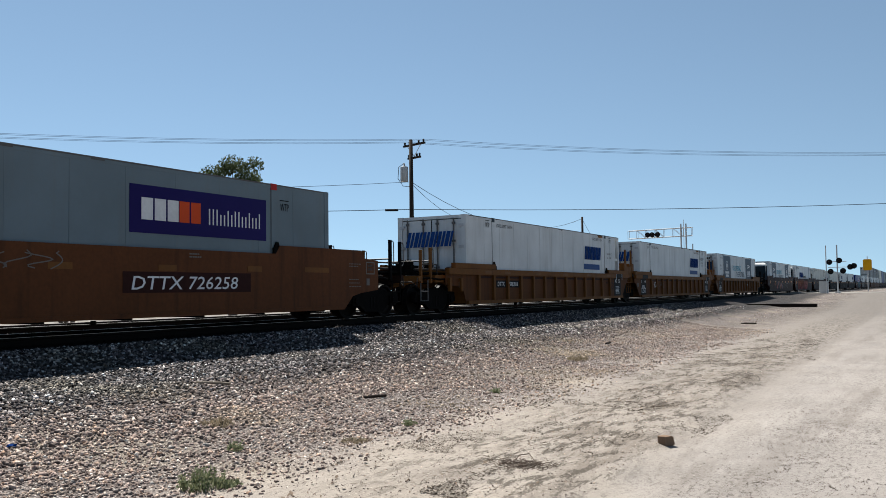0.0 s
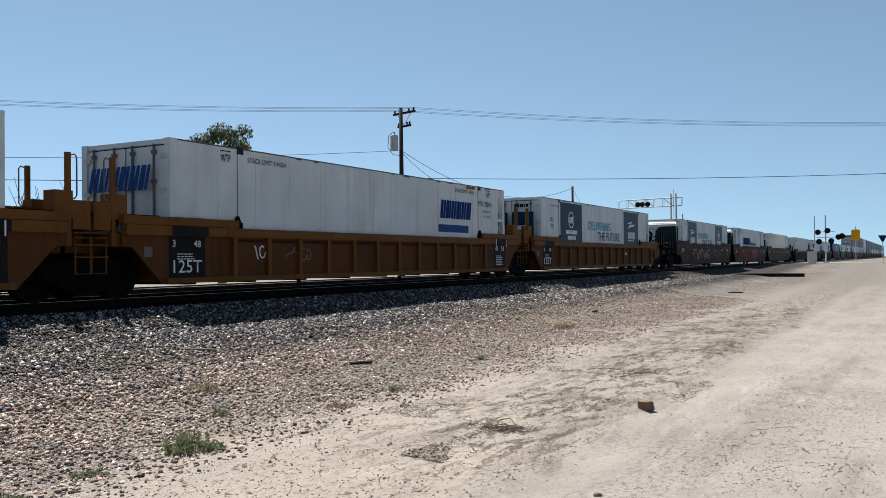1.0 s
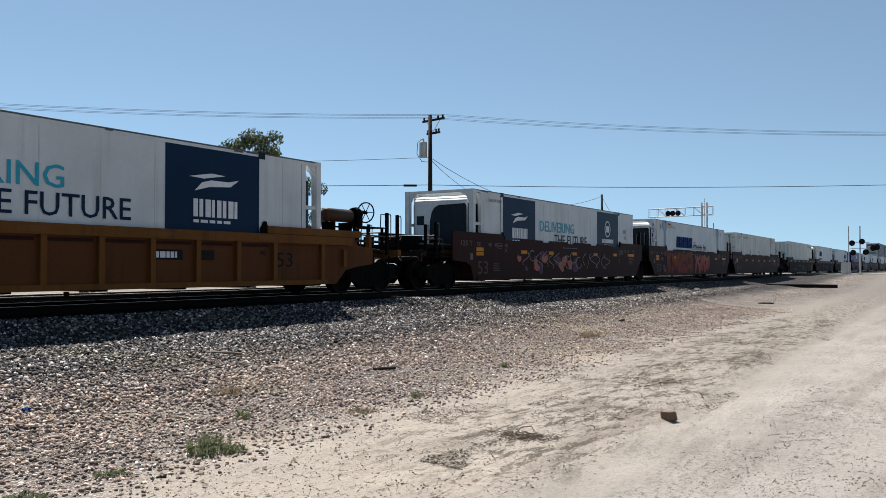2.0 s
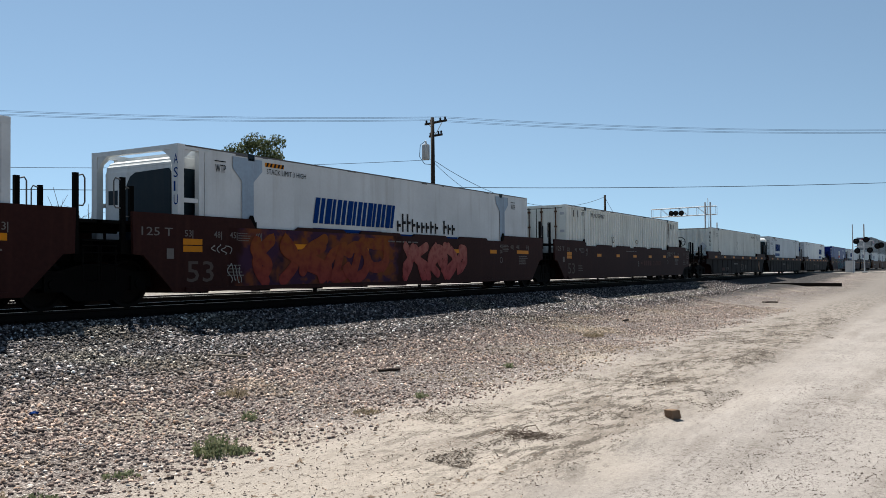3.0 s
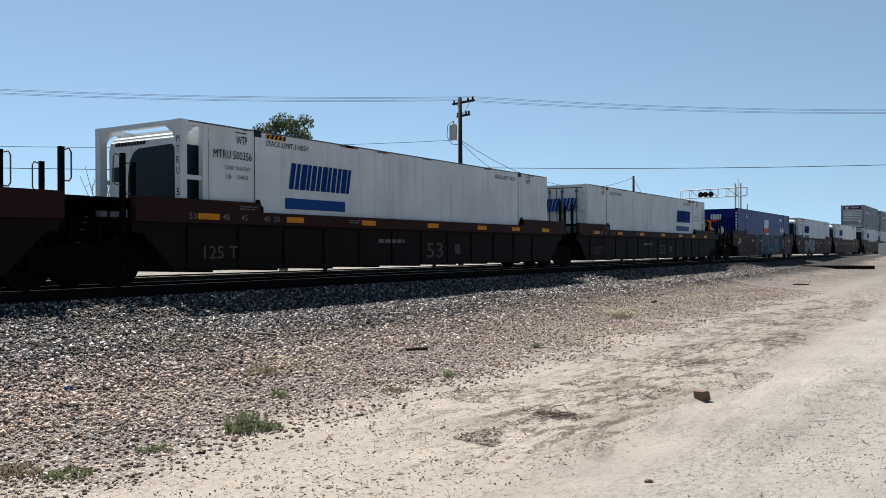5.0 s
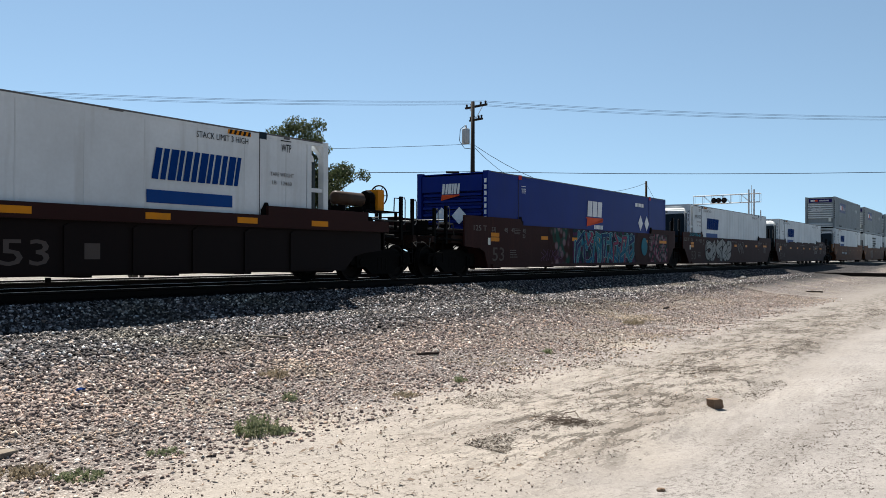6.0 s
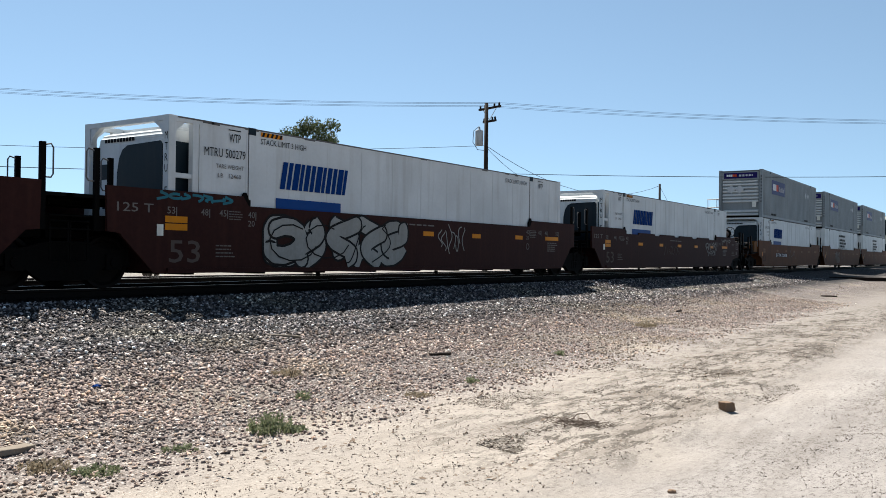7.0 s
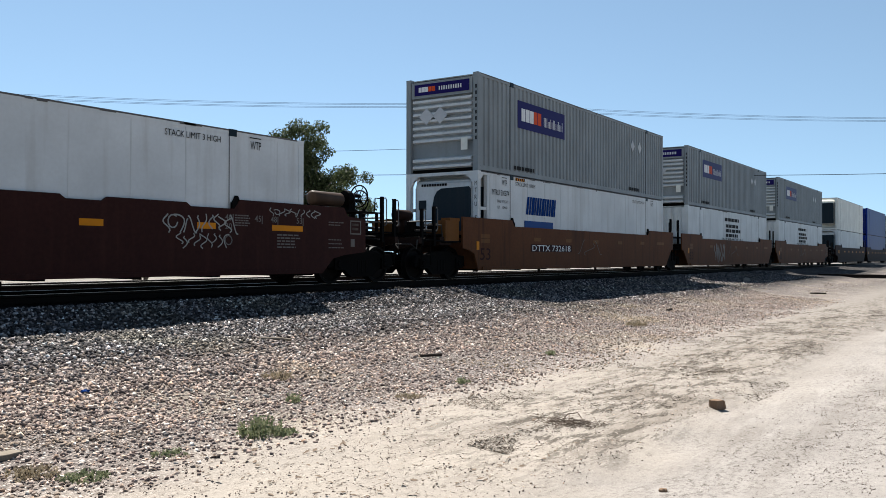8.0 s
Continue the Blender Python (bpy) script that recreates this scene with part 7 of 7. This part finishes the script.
def cantilever():
    x, y = 95.0, 23.0
    g = ground_z(x, y)
    t = thing("signal_gantry", pose(x, y, g, 0, 0, 0), "galvanised cantilever gantry with flashing-light heads", "signal gantry")
    top = 8.7 - g
    for dy in (0.0, -0.55):
        bm = bmesh.new()
        rod(bm, (0, dy, 0), (0, dy, top), 0.09, 10)
        part("mast", bm, GALV, t)
    bm = bmesh.new()
    rod(bm, (0, -0.3, 0), (0, -0.3, top + 0.45), 0.03, 6)
    part("antenna", bm, GALV, t)
    bm = bmesh.new()
    z0, z1 = top - 1.35, top - 0.45
    for dx in (-0.3, 0.3):
        for z in (z0, z1):
            rod(bm, (dx, -1.2, z), (dx + 1.5, 6.3, z), 0.04, 6)
    for i in range(8):
        f = i / 7
        a = Vector((1.5 * f, -1.2 + 7.5 * f, 0))
        for dx in (-0.3, 0.3):
            rod(bm, a + Vector((dx, 0, z0)), a + Vector((dx, 0, z1)), 0.022, 5)
            if i < 7 and i % 2:
                rod(bm, a + Vector((dx, 0, z0)), a + Vector((dx + 0.2, 1.07, z1)), 0.022, 5)
    part("walkway_truss", bm, GALV, t)
    for yy in (1.9, 2.5, 3.0):
        lamp(t, 0.0, yy + 0.7, z0 + 0.28, -1)


cantilever()
bare_post(98.0, 8.8, 5.0, "thin galvanised post by the crossing", 0.06)
bare_post(96.0, 22.0, 5.6, "grey post behind the track", 0.08)


def warning_sign():
    x, y = 125.0, 6.25
    g = ground_z(x, y)
    t = thing("road_sign", pose(x, y, g), "yellow road warning sign on a steel post", "road sign")
    bm = bmesh.new()
    rod(bm, (0, 0, 0), (0, 0, 4.6), 0.05, 8)
    part("post", bm, GALV, t)
    for z0, z1 in ((2.75, 4.2),):
        bm = bmesh.new()
        box(bm, -0.09, -0.06, -0.52, 0.52, z0, z1)
        bmesh.ops.bevel(bm, geom=[e for e in bm.edges if abs(e.verts[0].co.x - e.verts[1].co.x) > 0.01], offset=0.1, segments=3, affect="EDGES")
        part("sign_plate", bm, SIGNYEL, t)
    return t


warning_sign()


def yield_sign():
    g = ground_z(92.0, 2.3)
    t = thing("road_sign", pose(92.0, 2.3, g), "bare steel back of a triangular road sign", "road sign")
    bm = bmesh.new()
    rod(bm, (0, 0, -0.2), (0, 0, 2.75), 0.035, 8)
    part("post", bm, GALV, t)
    bm = bmesh.new()
    prism_x(bm, [(-0.40, 2.70), (0.40, 2.70), (0.03, 2.02), (-0.03, 2.02)], -0.06, -0.04)
    # dark navy stands in for the shaded side of the bare steel
    part("sign_plate", bm, NAVY, t, "steel sign plate with its shade painted as dark colour")


yield_sign()


# ---- plants ----
def leaf_cloud(name, centres, n, size, material, parent, seed, droop=0.0):
    rs = np.random.RandomState(seed)
    vs, fs = [], []
    for c, r in centres:
        m = int(n * r[0] * r[2])
        for _ in range(m):
            d = rs.randn(3)
            d /= np.linalg.norm(d)
            d *= rs.rand() ** 0.45
            p = np.array(c) + d * np.array(r)
            a = rs.randn(3); a /= np.linalg.norm(a)
            b = np.cross(a, rs.randn(3)); b /= np.linalg.norm(b)
            if droop:
                a = a * (1 - droop) + np.array((0, 0, -1.0)) * droop
            s = size * rs.uniform(0.6, 1.4)
            k = len(vs)
            vs += [p - b * s * 0.32, p + a * s * 0.5 - b * s * 0.1, p + a * s, p + a * s * 0.5 + b * s * 0.42]
            fs.append((k, k + 1, k + 2, k + 3))
    me = bpy.data.meshes.new(name)
    me.from_pydata([tuple(v) for v in vs], [], fs)
    me.materials.append(material)
    ob = new(name, me)
    ob.parent = parent
    return ob


def tree():
    x, y = 36.7, 34.1
    g = ground_z(x, y)
    t = thing("tree", pose(x, y, g), "olive-green broadleaf tree with an airy uneven crown", "tree")
    rnd = random.Random(12)
    bm = bmesh.new()
    rod(bm, (0, 0, -0.2), (0.1, 0, 2.2), 0.28, 10, 0.2)
    rod(bm, (0.1, 0, 2.2), (0.0, 0.1, 4.5), 0.2, 10, 0.13)
    part("trunk", bm, BARK, t)
    cs = []
    bm = bmesh.new()
    side = Vector((0.67, -0.74, 0))
    away = Vector((0.74, 0.67, 0))
    for i in range(98):
        h = rnd.uniform(0, 1) if i < 64 else rnd.uniform(0.15, 0.62)
        z = 2.6 + 6.0 * h
        wid = 2.55 * (1 - 0.48 * max(0, h - 0.35) / 0.65) * (0.65 + 0.35 * min(1, h / 0.25))
        o = side * rnd.uniform(-wid, wid) + side * (1.75 if i >= 64 else 0.0) + away * rnd.uniform(-2.0, 2.0)
        c = o + Vector((0, 0, z))
        r = rnd.uniform(0.35, 0.75)
        cs.append((tuple(c), (r * 1.15, r * 1.15, r * 0.8)))
        if i % 2 == 0:
            rod(bm, (0.05, 0.05, min(4.4, z * 0.55)), tuple(c), 0.06, 6, 0.015)
    part("limb", bm, BARK, t)
    tagged(leaf_cloud("crown", cs, 1100, 0.20, LEAF, t, 13, 0.35), kind="stuff")


tree()


def shrub(x, y, h, label, seed, leaves):
    g = ground_z(x, y)
    t = thing("shrub", pose(x, y, g), label, "shrub")
    rnd = random.Random(seed)
    bm = bmesh.new()
    for i in range(26):
        a = rnd.uniform(0, 6.28)
        w = rnd.uniform(0.2, 0.42) * h
        p = Vector((0, 0, 0))
        tip = Vector((math.cos(a) * w, math.sin(a) * w, h * rnd.uniform(0.6, 1.0)))
        mid = tip * 0.55 + Vector((rnd.uniform(-0.15, 0.15), rnd.uniform(-0.15, 0.15), 0.1))
        rod(bm, p, mid, 0.025, 5, 0.016)
        rod(bm, mid, tip, 0.016, 5, 0.006)
        for _ in range(3):
            q = mid.lerp(tip, rnd.uniform(0.1, 0.8))
            rod(bm, q, q + Vector((rnd.uniform(-0.4, 0.4), rnd.uniform(-0.4, 0.4), rnd.uniform(0.1, 0.5))), 0.008, 4, 0.004)
    part("branch", bm, TWIG, t)
    cs = [((rnd.uniform(-0.8, 0.8), rnd.uniform(-0.8, 0.8), rnd.uniform(0.6, h * 0.72)), (0.5, 0.5, 0.35)) for _ in range(9)]
    tagged(leaf_cloud("foliage", cs, leaves, 0.12, WEED, t, seed), kind="stuff")


shrub(18.2, 23.9, 4.0, "straggly half-bare shrub with yellow-green foliage", 21, 900)


def weed(x, y, w, h, n, mat, label, seed, lean=0.6):
    g = ground_z(x, y)
    rs = np.random.RandomState(seed)
    bm = bmesh.new()
    for i in range(n):
        a, d = rs.rand() * 6.28, rs.rand() ** 0.7 * w * 0.55
        bx, by = d * math.cos(a), d * math.sin(a)
        hh = h * rs.uniform(0.35, 1.0) * (1 - 1.1 * (d / w) ** 2)
        ox, oy = math.cos(a) * lean * hh * rs.rand(), math.sin(a) * lean * hh * rs.rand()
        s = 0.0025 + 0.004 * rs.rand()
        b2 = rs.rand() * 3.14
        px, py = math.cos(b2) * s, math.sin(b2) * s
        v = [bm.verts.new(q) for q in ((bx - px, by - py, 0), (bx + px, by + py, 0), (bx + ox * 0.5 + px, by + oy * 0.5 + py, hh * 0.6), (bx + ox, by + oy, hh), (bx + ox * 0.5 - px, by + oy * 0.5 - py, hh * 0.6))]
        bm.faces.new(v)
        for _ in range(5):
            c = Vector((bx + ox * 0.5 + rs.uniform(-0.02, 0.02), by + oy * 0.5 + rs.uniform(-0.02, 0.02), hh * rs.uniform(0.15, 0.95)))
            u = Vector(rs.randn(3)).normalized() * 0.026
            w2 = u.orthogonal().normalized() * 0.012
            bm.faces.new([bm.verts.new(c), bm.verts.new(c + u * 0.5 + w2), bm.verts.new(c + u), bm.verts.new(c + u * 0.5 - w2)])
    return solid("weed", bm, mat, pose(x, y, g - 0.005), label, "weed", "weeds in the gravel")


weed(5.36, 5.42, 0.32, 0.21, 120, WEED, "green weed clump growing in sandy gravel", 31)
weed(5.50, 5.27, 0.20, 0.07, 45, WEED, "low green runner beside the weed clump", 32)
weed(6.6, 6.2, 0.13, 0.12, 34, WEED, "small sparse green weed in gravel", 33)
weed(4.42, 5.45, 0.24, 0.06, 40, WEED, "low thin weed on dusty gravel", 34)
weed(3.64, 5.38, 0.28, 0.08, 60, WEED, "low spreading green weed", 35)
weed(3.45, 5.72, 0.30, 0.08, 70, DRYWEED, "dry straw-coloured weed tuft", 36)
weed(7.7, 5.5, 0.28, 0.06, 60, DRYWEED, "dry grass tuft on the gravel edge", 37)
weed(7.3, 7.1, 0.32, 0.12, 70, DRYWEED, "dry brown weed in ballast", 38)
weed(8.9, 5.55, 0.14, 0.10, 30, WEED, "tiny grey-green weed in gravel", 39)
weed(12.0, 5.9, 0.16, 0.10, 34, WEED, "tiny grey-green weed in gravel", 40)
weed(17.5, 6.6, 0.4, 0.12, 110, DRYWEED, "dry grass tuft on the gravel edge", 41)


def dead_bush():
    x, y = 7.35, 3.42
    g = ground_z(x, y)
    rnd = random.Random(51)
    bm = bmesh.new()
    for i in range(240):
        a = rnd.uniform(0, 6.28)
        p = Vector((rnd.gauss(0, 0.10), rnd.gauss(0, 0.15), rnd.uniform(0.003, 0.02)))
        L = rnd.uniform(0.03, 0.15)
        m = p + Vector((math.cos(a) * L * 0.5, math.sin(a) * L * 0.5, rnd.uniform(-0.002, 0.035)))
        e = p + Vector((math.cos(a) * L, math.sin(a) * L, rnd.uniform(0.0, 0.02)))
        rod(bm, p, m, 0.0024, 4)
        rod(bm, m, e, 0.002, 4, 0.001)
    path_rod(bm, [(0.08, 0.12, 0), (0.14, 0.08, 0.07), (0.1, -0.04, 0.10), (0.0, -0.16, 0.03)], 0.004, 4)
    solid("dead_brush", bm, BARK, pose(x, y, g), "tangle of dead twigs lying on dirt", "brush")


dead_bush()


def stick(x, y, L, r, turn, label, mat, seed):
    g = ground_z(x, y)
    rnd = random.Random(seed)
    bm = bmesh.new()
    pts = [(-L / 2 + L * i / 4, rnd.uniform(-0.03, 0.03) * L, r * 0.7 + rnd.uniform(0, 0.02)) for i in range(5)]
    path_rod(bm, pts, r, 7)
    return solid("stick", bm, mat, pose(x, y, g, 0, 0, turn), label, "stick", "sticks on the ground")


stick(10.1, 6.85, 0.36, 0.022, -25, "short dark stick on gravel", POLEWOOD, 61)
stick(8.1, 4.95, 0.22, 0.009, 20, "thin bleached stick on dirt", TWIG, 62)
stick(5.45, 4.55, 0.16, 0.008, 50, "thin dry stick on dirt", TWIG, 63)
stick(8.9, 8.75, 0.55, 0.02, -70, "brown weathered stick in ballast", PLANKWOOD, 64)
stick(22.0, 7.4, 0.55, 0.03, 5, "flat brown wood scrap on gravel", POLEWOOD, 65)
stick(37.0, 6.4, 0.6, 0.03, -80, "flat brown wood scrap on gravel", POLEWOOD, 66)
stick(6.3, 4.0, 0.10, 0.006, 10, "small twig on dirt", TWIG, 67)


def brick_piece():
    bm = bmesh.new()
    box(bm, -0.075, 0.075, -0.05, 0.05, 0, 0.10)
    bmesh.ops.subdivide_edges(bm, edges=bm.edges[:], cuts=2, use_grid_fill=True)
    rnd = random.Random(71)
    for v in bm.verts:
        v.co += Vector((rnd.uniform(-1, 1), rnd.uniform(-1, 1), rnd.uniform(-1, 1))) * 0.005
        if v.co.x > 0.05 and v.co.z > 0.06:
            v.co += Vector((-0.02, 0.0, -0.012))
    bmesh.ops.bevel(bm, geom=bm.edges[:], offset=0.003, segments=1, affect="EDGES")
    solid("brick", bm, BRICKM, pose(9.1, 2.54, ground_z(9.1, 2.54) - 0.008, 0, 0, -25), "chipped tan half brick lying on dirt", "brick")


brick_piece()


def plank(x, y, L, w, h, turn, mat, label, seed):
    bm = bmesh.new()
    box(bm, -L / 2, L / 2, -w / 2, w / 2, 0, h)
    bmesh.ops.subdivide_edges(bm, edges=[e for e in bm.edges if abs(e.verts[0].co.x - e.verts[1].co.x) > 0.1], cuts=5)
    rnd = random.Random(seed)
    for v in bm.verts:
        v.co.y += rnd.uniform(-0.012, 0.012)
        v.co.z += rnd.uniform(-0.004, 0.006)
    bmesh.ops.bevel(bm, geom=bm.edges[:], offset=0.004, segments=1, affect="EDGES")
    solid("plank", bm, mat, pose(x, y, ground_z(x, y) + 0.0, 0, 0, turn), label, "plank")


plank(3.25, 6.20, 0.8, 0.13, 0.045, 5, PLANKWOOD, "grey weathered plank half buried in gravel", 81)


def long_beam():
    bm = bmesh.new()
    box(bm, -0.14, 0.14, -2.15, 2.15, 0.0, 0.22)
    bmesh.ops.subdivide_edges(bm, edges=[e for e in bm.edges if abs(e.verts[0].co.y - e.verts[1].co.y) > 0.1], cuts=6)
    rnd = random.Random(91)
    for v in bm.verts:
        v.co.x += rnd.uniform(-0.015, 0.015)
        v.co.z += rnd.uniform(-0.01, 0.01)
    bmesh.ops.bevel(bm, geom=bm.edges[:], offset=0.012, segments=1, affect="EDGES")
    solid("timber_beam", bm, TIEWOOD, pose(60.0, 8.2, ground_z(60.0, 8.2), 0, 0, 0), "long black creosoted timber lying on gravel", "beam")


long_beam()


def scrap():
    bm = bmesh.new()
    box(bm, -0.035, 0.035, -0.022, 0.022, 0, 0.014)
    bmesh.ops.subdivide_edges(bm, edges=bm.edges[:], cuts=2, use_grid_fill=True)
    rnd = random.Random(95)
    for v in bm.verts:
        v.co += Vector((rnd.uniform(-1, 1), rnd.uniform(-1, 1), rnd.uniform(0, 1.5))) * 0.012
    solid("plastic_scrap", bm, ROYAL, pose(5.14, 7.6, ground_z(5.14, 7.6) + 0.015), "crumpled blue plastic scrap on ballast", "litter")
    for i, (x, y, s) in enumerate(((6.55, 6.55, 0.045), (5.66, 1.94, 0.03), (42.0, 10.4, 0.16))):
        bm = bmesh.new()
        bmesh.ops.create_icosphere(bm, subdivisions=2, radius=s)
        rnd = random.Random(96 + i)
        for v in bm.verts:
            v.co *= rnd.uniform(0.8, 1.1)
            v.co.z *= 0.6
        solid("stone", bm, PAVE if i != 1 else BRICKM, pose(x, y, ground_z(x, y) + s * 0.3), "pale rounded stone lying on the ground", "stone", "larger stones")


scrap()


def litter(name, n, x0, x1, y0, y1, lmin, lmax, cut, mat, label, seed):
    """Flat chips, stalks and dry leaves gathered in drifts."""
    rs = np.random.RandomState(seed)
    vs, fs = [], []
    for _ in range(n):
        x, y = x0 + (x1 - x0) * rs.rand() ** 1.4, y0 + (y1 - y0) * rs.rand()
        if noise.noise((x * 0.55, y * 1.5, seed * 1.3)) + 0.5 * noise.noise((x * 2.2, y * 4.0, seed)) < cut:
            continue
        a = rs.rand() * 6.28
        L = lmin + (lmax - lmin) * rs.rand() ** 2
        w = L * rs.uniform(0.06, 0.6)
        z = ground_z(x, y) + 0.003
        d, e = np.array((math.cos(a), math.sin(a), rs.uniform(-0.1, 0.4))), np.array((-math.sin(a), math.cos(a), rs.uniform(-0.2, 0.5)))
        p = np.array((x, y, z))
        k = len(vs)
        vs += [p, p + d * L * 0.5 + e * w * 0.5, p + d * L, p + d * L * 0.5 - e * w * 0.5 + np.array((0, 0, 0.003))]
        fs.append((k, k + 1, k + 2, k + 3))
    me = bpy.data.meshes.new(name)
    me.from_pydata([tuple(v) for v in vs], [], fs)
    me.materials.append(mat)
    return tagged(new(name, me), label, "litter", kind="stuff")


litter("leaf_litter", 80000, 6.0, 28, 2.3, 5.0, 0.006, 0.045, 0.20, LITTER, "drifts of dry leaves and stalks on the dirt", 3)
litter("twig_litter", 9000, 3.0, 22, 3.0, 7.5, 0.012, 0.08, 0.16, TWIG, "scattered dry stalks on sandy gravel", 4)


def parked_car():
    x, y = 47.5, 74.0
    g = ground_z(x, y)
    t = thing("car", pose(x, y, g, 0, 0, -25), "white sedan parked beyond the tracks", "car")
    bm = bmesh.new()
    prism(bm, [(-2.2, 0.3), (-2.25, 0.75), (-1.5, 0.95), (1.2, 0.95), (2.1, 0.85), (2.25, 0.55), (2.2, 0.3)], -0.88, 0.88)
    bmesh.ops.bevel(bm, geom=bm.edges[:], offset=0.08, segments=3, affect="EDGES")
    part("body", bm, CARWHITE, t, "", True)
    bm = bmesh.new()
    prism(bm, [(-1.75, 0.93), (-1.0, 1.38), (0.25, 1.40), (1.15, 0.93)], -0.74, 0.74)
    bmesh.ops.bevel(bm, geom=bm.edges[:], offset=0.06, segments=2, affect="EDGES")
    cab = part("cabin", bm, GLASSDARK, t, "dark windows")
    bm = bmesh.new()
    box(bm, -0.95, 0.22, -0.68, 0.68, 1.38, 1.43)
    part("roof", bm, CARWHITE, cab)
    for a in (-1.4, 1.4):
        for b in (-0.85, 0.85):
            bm = bmesh.new()
            lathe(bm, [(0.2, -0.09), (0.31, -0.1), (0.33, 0), (0.31, 0.1), (0.2, 0.09)], 18, "y", (a, b, 0.33))
            part("wheel", bm, RUBBER, t)


parked_car()


# ---- what moves ----
def motions():
    for ob, m in CARS:
        walk(ob, [(s, Matrix.Translation((-SPEED * s, 0, 0)) @ m) for s in (0.0, 2.0, 4.0, 6.0, 8.0)])


motions()
